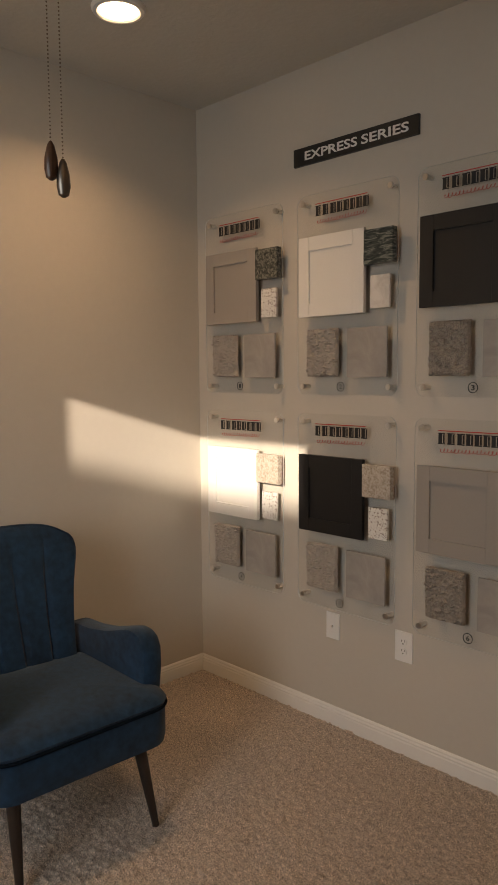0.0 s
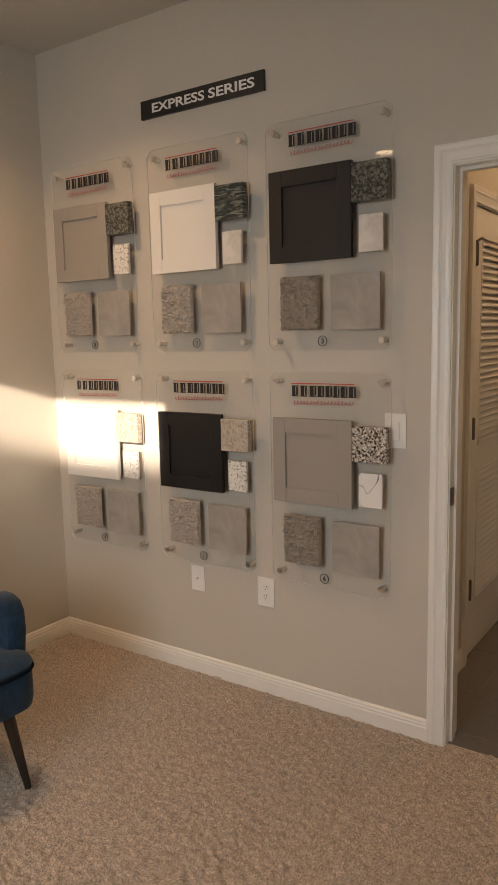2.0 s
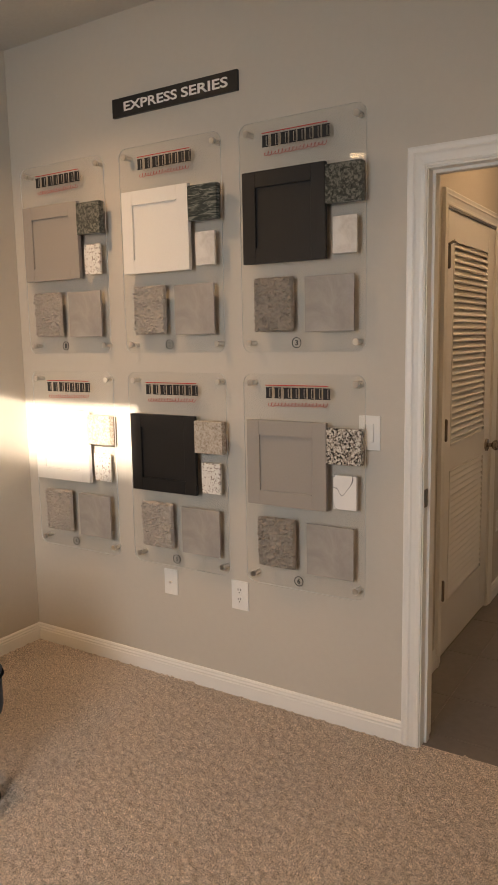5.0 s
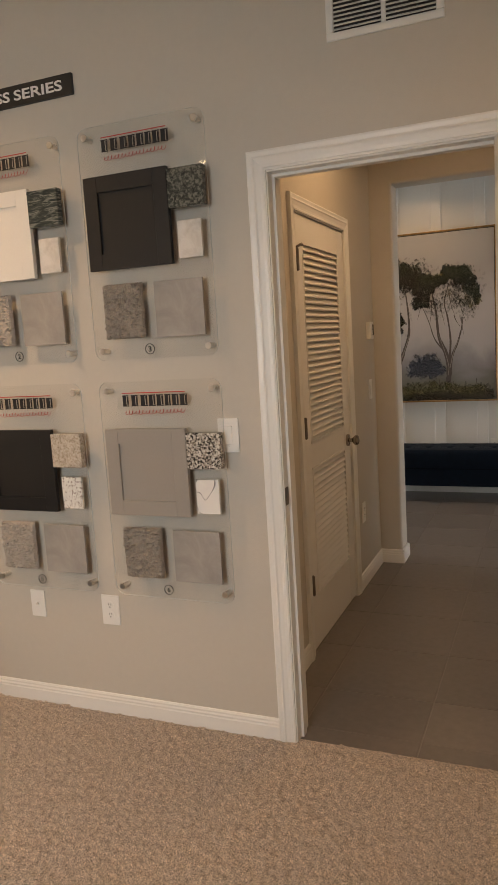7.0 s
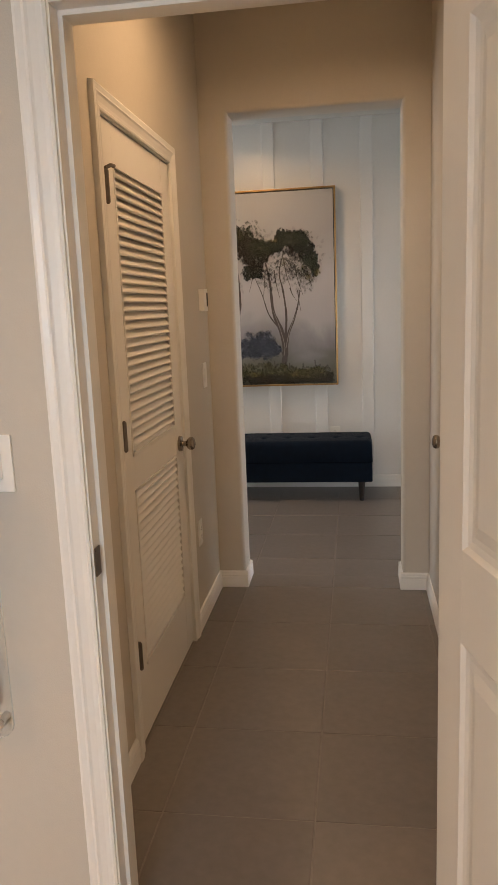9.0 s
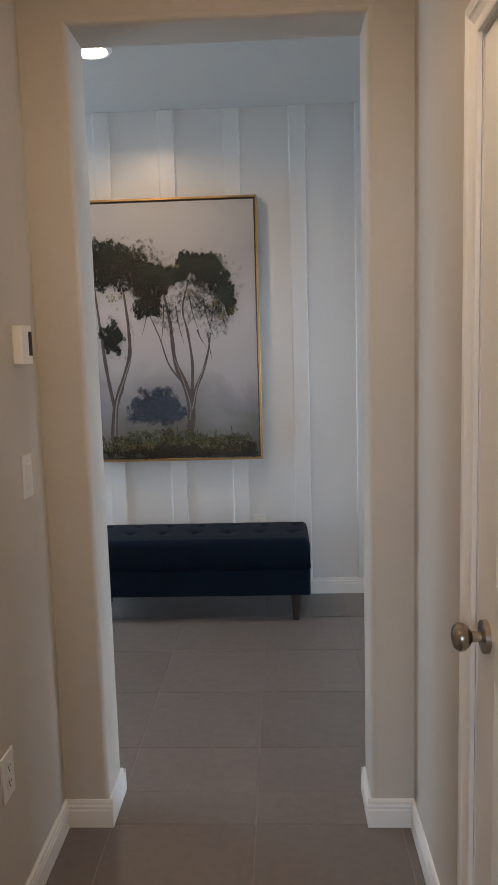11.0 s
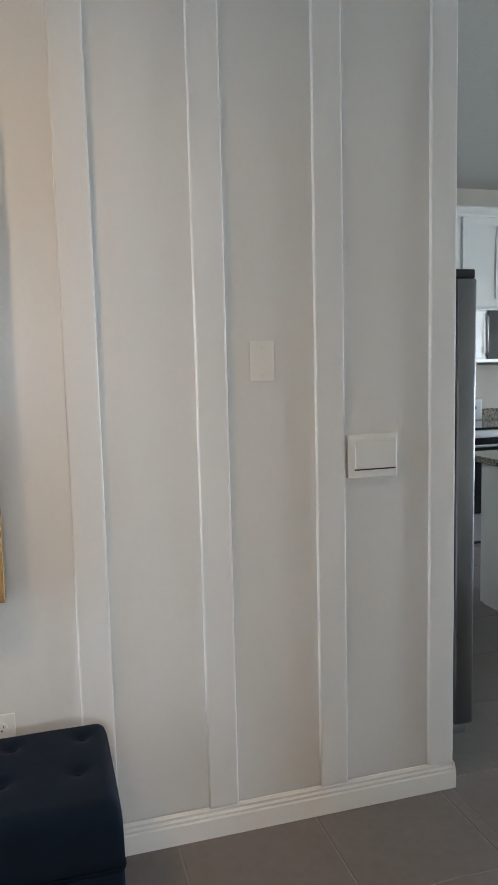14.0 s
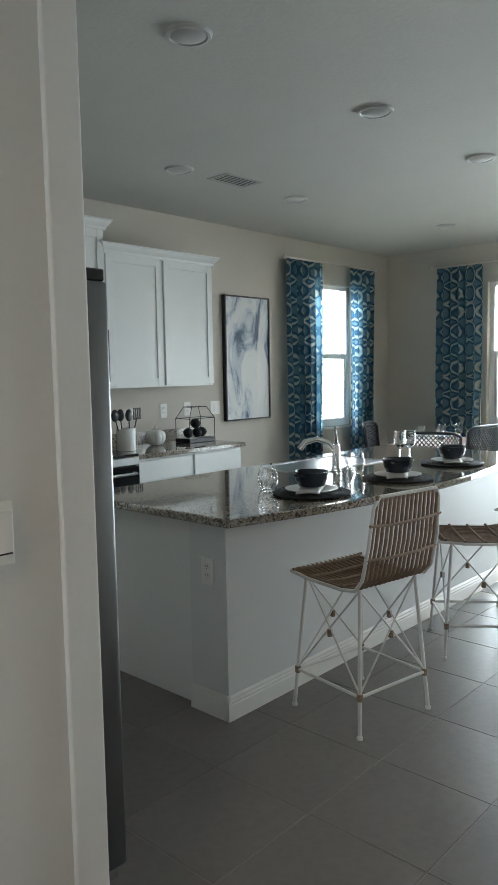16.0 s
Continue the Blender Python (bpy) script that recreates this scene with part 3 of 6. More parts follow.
def hinge(parent, x, y, z):
    b = fresh()
    tube(b, [(x, y, z - 0.045), (x, y, z + 0.045)], 0.0075, 10)
    tube(b, [(x, y, z + 0.045), (x, y, z + 0.050)], [0.007, 0.003], 10)
    tube(b, [(x, y, z - 0.050), (x, y, z - 0.045)], [0.003, 0.007], 10)
    box(b, x - 0.002, x + 0.016, y + 0.001, y + 0.014, z - 0.044, z + 0.044)
    part("hinge", b, M_BRONZE, parent, "dark metal hinge")


def panelled_leaf(name, m, w, h, label, knob_sides, panels):
    """A moulded door leaf from its hinge along +x, its thickness towards -y."""
    d = thing(name, m, label, "door", kind="structure")
    th, st = 0.035, 0.118
    b = fresh()
    box(b, 0, w, -th + 0.010, -0.010, 0, h)
    part("core", b, M_DOOR, d)
    for x0, x1 in ((0, st), (w - st, w)):
        b = fresh()
        box(b, x0, x1, -th, 0, 0, h, 0.0015)
        part("stile", b, M_DOOR, d)
    rails = [0] + [v for p in panels for v in p] + [h]
    for z0, z1 in zip(rails[::2], rails[1::2]):
        b = fresh()
        box(b, st, w - st, -th, 0, z0, z1)
        part("rail", b, M_DOOR, d)
    for z0, z1 in panels:
        b = fresh()
        for out, y0 in ((1, -0.010), (-1, -th + 0.010)):
            rows = []
            for inset, lift in ((0.0, 0.010), (0.010, 0.004), (0.022, 0.001), (0.034, 0.001), (0.060, 0.007), (0.064, 0.007)):
                rows.append([(st + inset, y0 + out * lift, z0 + inset), (w - st - inset, y0 + out * lift, z0 + inset),
                             (w - st - inset, y0 + out * lift, z1 - inset), (st + inset, y0 + out * lift, z1 - inset)])
            vs = quad_strip(b, rows, closed_v=True)
            b.faces.new(vs[-1])
        part("panel", b, M_DOOR, d)
    for out in knob_sides:
        knob(d, w - 0.062, 0 if out > 0 else -th, 0.915, out)
    return d


leaf_pose = pose(DX1 - 0.001, YD - 0.010, 0.012, 0, 0, 284)
office_door = panelled_leaf("door_office", leaf_pose, 0.752, 2.028, "open white two-panel moulded door over the carpet", (1,), [(0.24, 0.825), (1.005, 1.90)])
for hz in (0.25, 1.03, 1.80):
    hinge(office_door, -0.004, 0.002, hz)
hall_door = panelled_leaf("door_hall", pose(HR + 0.003, RD0 + 0.002, 0.010, 0, 0, 90), RD1 - RD0 - 0.004, 2.026,
                          "closed white two-panel door beside the tiled hall", (), [(0.24, 0.84), (1.02, 1.90)])
hall_door.matrix_world = Matrix.Translation((HR + 0.003 + 0.035, RD0 + 0.002, 0.010)) @ pose(0, 0, 0, 0, 0, 90) @ Matrix.Diagonal((1, 1, 1, 1)) @ Matrix.Translation((0, 0.035, 0))
knob(hall_door, RD1 - RD0 - 0.070, 0.0, 0.905, 1)


def louvred_leaf(name, m, w, h, label):
    """A louvred door from its hinge along +x; its seen face looks to -y."""
    d = thing(name, m, label, "door", kind="structure")
    th, st = 0.035, 0.112
    b = fresh()
    box(b, 0, st, 0, th, 0, h, 0.002)
    part("stile", b, M_DOOR, d)
    b = fresh()
    box(b, w - st, w, 0, th, 0, h, 0.002)
    part("stile", b, M_DOOR, d)
    for z0, z1 in ((0, 0.245), (0.868, 0.985), (1.905, h)):
        b = fresh()
        box(b, st, w - st, 0.001, th - 0.001, z0, z1, 0.0015)
        part("rail", b, M_DOOR, d)
    b = fresh()
    for z0, z1 in ((0.245, 0.868), (0.985, 1.905)):
        for x0, x1, c0, c1 in ((st, st + 0.009, z0, z1), (w - st - 0.009, w - st, z0, z1), (st, w - st, z0, z0 + 0.009), (st, w - st, z1 - 0.009, z1)):
            box(b, x0, x1, -0.002, 0.006, c0, c1)
    part("bead", b, M_DOOR, d)
    b = fresh()
    prof = [(0.001, -0.0190), (-0.001, -0.0165), (-0.001, -0.0140), (0.023, 0.0180), (0.028, 0.0185), (0.030, 0.0150), (0.008, -0.0195)]
    rows = [[(x, y, z) for y, z in prof] for x in (st + 0.002, w - st - 0.002)]
    vs = quad_strip(b, rows, closed_v=True)
    b.faces.new(vs[0])
    b.faces.new(vs[1][::-1])
    slat = part("slat", b, M_DOOR, d)
    mesh = slat.data
    first = True
    for z0, z1, n in ((0.245, 0.868, 21), (0.985, 1.905, 31)):
        step = (z1 - z0) / n
        for k in range(n):
            o = slat if first else new("slat", mesh)
            first = False
            o.parent = d
            o.location = (0, 0, z0 + (k + 0.5) * step)
    knob(d, w - 0.060, 0, 0.905, -1)
    for hz in (0.33, 1.07, 1.82):
        hinge(d, -0.001, -0.015, hz)
    return d


louvred = louvred_leaf("door_louvred", pose(HL - 0.002, LD0 + 0.003, 0.012, 0, 0, 90), LD1 - LD0 - 0.006, 2.024, "closed white louvred closet door with a nickel knob")
b = fresh()
tube(b, [(0.0, -0.012, 1.872), (0.03, -0.020, 1.885), (0.055, -0.022, 1.886)], 0.006, 8)
part("hinge_stop", b, M_BRONZE, louvred, "dark metal hinge-pin door stop")


# ---- windows ----
def sash_window(name, axis, face, a0, a1, z0, z1, label, out):
    """A single-hung vinyl window set in a wall; out: the way outdoors along the axis."""
    w = thing(name, Matrix(), label, "window", kind="structure")

    def bx(b, p0, p1, d0, d1, c0, c1):
        f0, f1 = sorted((face + out * d0, face + out * d1))
        box(b, *((p0, p1, f0, f1) if axis == "y" else (f0, f1, p0, p1)), c0, c1)

    zm = (z0 + z1) / 2
    b = fresh()
    for p0, p1, c0, c1 in ((a0, a0 + 0.045, z0, z1), (a1 - 0.045, a1, z0, z1), (a0 + 0.045, a1 - 0.045, z0, z0 + 0.045), (a0 + 0.045, a1 - 0.045, z1 - 0.045, z1)):
        bx(b, p0, p1, 0.07, 0.13, c0, c1)
    part("window_frame", b, M_VINYL, w)
    b = fresh()
    bx(b, a0 + 0.045, a1 - 0.045, 0.075, 0.115, zm - 0.028, zm + 0.028)
    part("meeting_rail", b, M_VINYL, w)
    b = fresh()
    for p0, p1 in ((a0 + 0.045, a0 + 0.085), (a1 - 0.085, a1 - 0.045)):
        bx(b, p0, p1, 0.08, 0.11, z0 + 0.045, zm - 0.028)
    bx(b, a0 + 0.085, a1 - 0.085, 0.08, 0.11, z0 + 0.045, z0 + 0.085)
    part("sash", b, M_VINYL, w)
    for c0, c1 in ((z0 + 0.03, zm), (zm, z1 - 0.03)):
        b = fresh()
        bx(b, a0 + 0.03, a1 - 0.03, 0.095, 0.099, c0, c1)
        p = part("pane", b, M_GLASS, w)
        p.visible_shadow = False
    b = fresh()
    bx(b, a0 - 0.03, a1 + 0.03, -0.02, 0.07, z0 - 0.02, z0)
    part("window_sill", b, M_TRIM, w)
    return w


sash_window("window_office", "y", -0.95, -1.32, -0.15, 0.9, 2.375, "white vinyl office window", -1)
sash_window("window_dining", "y", YK, 6.39, 7.23, 0.87, 2.42, "white vinyl single-hung window between blue curtains", 1)
sash_window("window_side", "x", XK, 8.28, 9.19, 0.87, 2.42, "white vinyl single-hung window beside a blue curtain", 1)


def fixed_glass(name, f0, f1, a0, a1, z0, z1, bars, label):
    w = thing(name, Matrix(), label, "glass door", kind="structure")
    b = fresh()
    box(b, f0, f1, a0, a0 + 0.06, z0, z1)
    box(b, f0, f1, a1 - 0.06, a1, z0, z1)
    box(b, f0, f1, a0 + 0.06, a1 - 0.06, z1 - 0.06, z1)
    box(b, f0, f1, a0 + 0.06, a1 - 0.06, z0, z0 + 0.06)
    for a in bars:
        box(b, f0, f1, a - 0.04, a + 0.04, z0 + 0.06, z1 - 0.06)
    part("door_frame", b, M_VINYL, w)
    b = fresh()
    fm = (f0 + f1) / 2
    box(b, fm - 0.002, fm + 0.002, a0 + 0.05, a1 - 0.05, z0 + 0.05, z1 - 0.05)
    p = part("pane", b, M_GLASS, w)
    p.visible_shadow = False
    return w


fixed_glass("door_patio", XK + 0.06, XK + 0.11, 5.35, 7.65, 0.05, 2.1, (6.5,), "white sliding glass patio door")
fixed_glass("door_entry_sidelight", -3.09, -3.05, 6.05, 6.95, 0.1, 2.2, (), "tall glazed entry sidelight")

# neighbouring house and an added unseen block, which shade the low sun
bm = fresh()
box(bm, -16, 12, -16, -9.5, -0.2, 3.6)
nb = put("neighbour_house", bm, M_STUCCO, "beige stucco neighbouring house", "house", kind="structure")
bm = fresh()
rows = [[(-16.4, -9.0, 3.6), (-16.4, -12.75, 5.5), (-16.4, -16.5, 3.6)], [(12.4, -9.0, 3.6), (12.4, -12.75, 5.5), (12.4, -16.5, 3.6)]]
vs = quad_strip(bm, rows, closed_v=True)
bm.faces.new(vs[0])
bm.faces.new(vs[1][::-1])
part("roof", bm, M_ROOF, nb, "brown shingle roof")
slab("backdrop_north", 2.0, 12.0, 14.0, 14.1, -0.2, 6.0, M_SKYGLOW, "bright hazy sky beyond the kitchen window", "sky")
slab("backdrop_east", 13.0, 13.1, 4.0, 14.0, -0.2, 6.0, M_SKYGLOW, "bright hazy sky beyond the dining window", "sky")
# added out of view, only to stop sun entering the east glazing
slab("unseen_sun_block", 8.6, 14.0, 1.0, 3.0, -0.2, 4.6, M_STUCCO, "unseen beige stucco block added to keep out the low sun", "house")


# ---- ceiling fixtures ----
def downlight(x, y, lit):
    d = thing("downlight", pose(x, y, CEIL), "lit white recessed LED downlight in the ceiling" if lit else "unlit white recessed LED downlight in the ceiling",
              "ceiling light", "recessed downlights")
    b = fresh()
    lathe(b, [(0.072, -0.010), (0.078, -0.016), (0.090, -0.014), (0.096, -0.006), (0.097, 0.0), (0.072, 0.0)], seg=32)
    part("trim_ring", b, M_TRIM if lit else M_LENS_OFF, d, "", True)
    b = fresh()
    lathe(b, [(0.0, -0.022), (0.03, -0.0215), (0.055, -0.018), (0.073, -0.010), (0.073, -0.004)], seg=32)
    part("lens", b, M_LENS_ON if lit else M_LENS_OFF, d, "glowing lens" if lit else "frosted lens", True)


for lx, ly, watts in LIT:
    downlight(lx, ly, True)
for lx, ly in ((2.345, 7.90), (3.613, 7.845), (4.82, 7.83), (3.617, 9.36), (4.825, 9.35), (6.72, 9.06)):
    downlight(lx, ly, False)


def grille(name, m, w, h, cols, n, label, category, slat_mat, tilt=35, deep=0.009):
    """A stamped air grille in the local x-z plane, standing proud towards -y."""
    g = thing(name, m, label, category)
    b = fresh()
    e = 0.024
    for x0, x1, z0, z1 in ((0, w, 0, e), (0, w, h - e, h), (0, e, e, h - e), (w - e, w, e, h - e)):
        box(b, x0, x1, -0.008, 0, z0, z1, 0.002)
    part("face_frame", b, M_TRIM if slat_mat is M_TRIM else M_VENT, g)
    b = fresh()
    box(b, e, w - e, -0.001, 0.0, e, h - e)
    part("backing", b, M_SLOT, g)
    cw = (w - 2 * e - (cols - 1) * 0.014) / cols
    for c in range(1, cols):
        b = fresh()
        x0 = e + c * cw + (c - 1) * 0.014
        box(b, x0, x0 + 0.014, -0.007, 0, e, h - e)
        part("divider", b, M_TRIM, g)
    step = (h - 2 * e) / n
    b = fresh()
    box(b, 0, cw, -deep, deep, -0.0008, 0.0008)
    mesh = None
    for c in range(cols):
        for k in range(n):
            if mesh is None:
                s = part("slat", b, slat_mat, g)
                mesh = s.data
            else:
                s = new("slat", mesh)
                s.parent = g
            s.matrix_basis = pose(e + c * (cw + 0.014), -0.009, e + (k + 0.5) * step, tilt)
    return g


grille("return_air_grille", pose(-0.372, YD, 2.405), 0.362, 0.215, 2, 13, "white return air grille high on the wall", "air vent", M_TRIM)
v = grille("ceiling_vent", pose(3.91, 9.40, CEIL, 90, 0, 0), 0.36, 0.20, 1, 5, "grey slatted supply vent in the ceiling", "air vent", M_VENT, 90, 0.0065)


# ---- wall plates ----
def plate(name, m, w, h, kind_of, label, category="wall plate"):
    """A cover plate in the local x-z plane, out towards -y."""
    p = thing(name, m, label, category)
    b = fresh()
    box(b, -w / 2, w / 2, -0.006, 0, -h / 2, h / 2, 0.0025, 2)
    part("cover_plate", b, M_PLASTIC, p)
    if kind_of == "duplex":
        for z in (-0.020, 0.020):
            b = fresh()
            tube(b, [(0, -0.005, z), (0, -0.0085, z)], 0.0165, 16)
            s = part("socket", b, M_PLASTIC, p)
            b = fresh()
            for x in (-0.006, 0.006):
                box(b, x - 0.0012, x + 0.0012, -0.0092, -0.008, z + 0.001, z + 0.009)
            tube(b, [(0, -0.008, z - 0.007), (0, -0.0092, z - 0.007)], 0.0028, 8)
            part("slots", b, M_SLOT, s, "dark socket slots")
    elif kind_of == "rocker":
        b = fresh()
        box(b, -0.017, 0.017, -0.010, -0.005, -0.034, 0.034, 0.002)
        part("rocker", b, M_PLASTIC, p)
    elif kind_of == "jack":
        b = fresh()
        tube(b, [(0, -0.005, 0), (0, -0.014, 0)], 0.005, 10)
        part("jack", b, M_NICKEL, p, "small metal cable jack")
    if kind_of in ("blank", "jack", "rocker"):
        for z in (-0.042, 0.042):
            b = fresh()
            tube(b, [(0, -0.005, z), (0, -0.0072, z)], 0.0035, 8)
            part("screw", b, M_NICKEL if kind_of == "blank" else M_PLASTIC, p)
    return p


plate("cable_outlet", pose(-1.735, YD, 0.445), 0.072, 0.116, "jack", "white cable outlet plate below the sample panels")
plate("duplex_outlet", pose(-1.373, YD, 0.447), 0.082, 0.125, "duplex", "white duplex outlet below the sample panels", "outlet")
plate("light_switch", pose(-0.800, YD, 1.158), 0.082, 0.125, "rocker", "white rocker light switch beside the door casing", "switch")
plate("light_switch", pose(HL, 4.755, 1.150, 0, 0, 90), 0.075, 0.12, "rocker", "white rocker light switch beside the louvred door", "switch")
plate("duplex_outlet", pose(HL, 4.475, 0.440, 0, 0, 90), 0.075, 0.12, "duplex", "white duplex outlet low in the hall", "outlet")
plate("duplex_outlet", pose(-0.200, YB, 0.436), 0.075, 0.12, "duplex", "white duplex outlet behind the bench", "outlet")
plate("blank_plate", pose(0.594, YB, 1.468), 0.076, 0.118, "blank", "white blank cover plate between battens")
plate("duplex_outlet", pose(4.364, YK, 1.172), 0.075, 0.12, "duplex", "white duplex outlet above the kitchen counter", "outlet")
plate("duplex_outlet", pose(4.640, YK, 1.176), 0.075, 0.12, "duplex", "white duplex outlet above the kitchen counter", "outlet")
plate("light_switch", pose(4.985, YK, 1.170), 0.12, 0.12, "rocker", "white double rocker switch beside the abstract picture", "switch")

t = thing("thermostat", pose(HL, 4.755, 1.508, 0, 0, 90), "white box thermostat on the hall wall", "thermostat")
b = fresh()
box(b, -0.04, 0.04, -0.028, 0, -0.052, 0.052, 0.004, 2)
part("case", b, M_PLASTIC, t)
b = fresh()
box(b, 0.010, 0.034, -0.0295, -0.027, -0.03, 0.035)
part("display", b, M_SLOT, t, "dark display")

t = thing("card_holder", pose(0.946, YB, 1.099), "white wall box with a slotted lower lip", "wall box")
b = fresh()
box(b, -0.082, 0.086, -0.016, 0, 0.0, 0.135, 0.003, 2)
part("case", b, M_PLASTIC, t)
b = fresh()
box(b, -0.060, 0.080, -0.024, -0.016, 0.028, 0.118, 0.002)
part("flap", b, M_PLASTIC, t)
b = fresh()
box(b, -0.060, 0.080, -0.0175, -0.0155, 0.023, 0.028)
part("slot", b, M_SLOT, t, "dark slot")


# ---- shared shapes ----
def rounded(x0, x1, y0, y1, r, n=6):
    """The outline of a rectangle with round corners."""
    out = []
    for cx, cy, a in ((x1 - r, y1 - r, 0), (x0 + r, y1 - r, 90), (x0 + r, y0 + r, 180), (x1 - r, y0 + r, 270)):
        out += [(cx + r * math.cos(radians(a + 90 * k / n)), cy + r * math.sin(radians(a + 90 * k / n))) for k in range(n + 1)]
    return out


def pillow(bm, x0, x1, y0, y1, r, levels, turn=None, n=6):
    """A stack of rounded outlines; levels: (inset, height). turn maps a point."""
    turn = turn or (lambda p: p)
    rows = [[turn((x, y, z)) for x, y in rounded(x0 + i, x1 - i, y0 + i, y1 - i, max(r - i, 0.004), n)] for i, z in levels]
    vs = quad_strip(bm, rows, closed_v=True)
    bm.faces.new(vs[0][::-1])
    bm.faces.new(vs[-1])


def letters(name, text, width, height, depth, m, material, parent, label="", offset=0.0):
    """Upright lettering, fitted to a width and a height, in the local x-z plane with its face to -y."""
    cu = bpy.data.curves.new(name, "FONT")
    cu.body, cu.extrude, cu.offset, cu.resolution_u = text, depth, offset, 3
    tmp = new(name, cu)
    me = bpy.data.meshes.new_from_object(tmp.evaluated_get(bpy.context.evaluated_depsgraph_get()))
    bpy.data.objects.remove(tmp)
    co = np.array([v.co for v in me.vertices])
    lo, hi = co.min(0), co.max(0)
    co[:, 0] = (co[:, 0] - (lo[0] + hi[0]) / 2) * width / (hi[0] - lo[0])
    co[:, 1] = (co[:, 1] - (lo[1] + hi[1]) / 2) * height / (hi[1] - lo[1])
    me.vertices.foreach_set("co", np.stack([co[:, 0], -co[:, 2], co[:, 1]], -1).ravel())
    me.materials.clear()
    me.materials.append(material)
    me.flip_normals()
    ob = new(name, me)
    ob.parent = parent
    ob.matrix_basis = m
    return tagged(ob, label)


# ---- office: sign and sample panels ----
sign = thing("series_sign", pose(-1.642, YD, 2.421), "black rectangular sign with white slab lettering", "sign")
b = fresh()
box(b, -0.311, 0.311, -0.014, 0, 0, 0.074, 0.001)
part("board", b, M_SIGN, sign)
letters("lettering", "EXPRESS", 0.276, 0.037, 0.001, pose(-0.1080, -0.0150, 0.037), M_LETTER, sign, "white letters", 0.018)
letters("lettering", "SERIES", 0.220, 0.037, 0.001, pose(0.1600, -0.0150, 0.037), M_LETTER, sign, "white letters", 0.018)


def shaker_door(name, x0, x1, z0, z1, y_back, th, rail, material, parent, label=""):
    """A cabinet front with a sunk middle panel, its face towards -y; stiles and rails are parts of it."""
    yf = y_back - th
    b = fresh()
    box(b, x0 + rail - 0.004, x1 - rail + 0.004, yf + 0.009, y_back, z0 + rail - 0.004, z1 - rail + 0.004)
    d = part(name, b, material, parent, label)
    for a0, a1 in ((x0, x0 + rail), (x1 - rail, x1)):
        b = fresh()
        box(b, a0, a1, yf, y_back, z0, z1, 0.0012)
        part("stile", b, material, d)
    for c0, c1 in ((z0, z0 + rail), (z1 - rail, z1)):
        b = fresh()
        box(b, x0 + rail, x1 - rail, yf + 0.0004, y_back, c0, c1)
        part("rail", b, material, d)
    return d


def swatch(b, x0, x1, z0, z1, y, seed):
    """A square of deep pile with a ragged edge."""
    rng = np.random.default_rng(seed)
    nx, nz = 34, 40
    rows = []
    for j in range(nz):
        row = []
        for i in range(nx):
            edge = i in (0, nx - 1) or j in (0, nz - 1)
            wob = rng.normal(0, 0.0013 if edge else 0.0011, 2)
            row.append((x0 + (x1 - x0) * i / (nx - 1) + wob[0], y if edge else y - 0.010 - abs(rng.normal(0, 0.006)), z0 + (z1 - z0) * j / (nz - 1) + wob[1]))
        rows.append(row)
    quad_strip(b, rows)


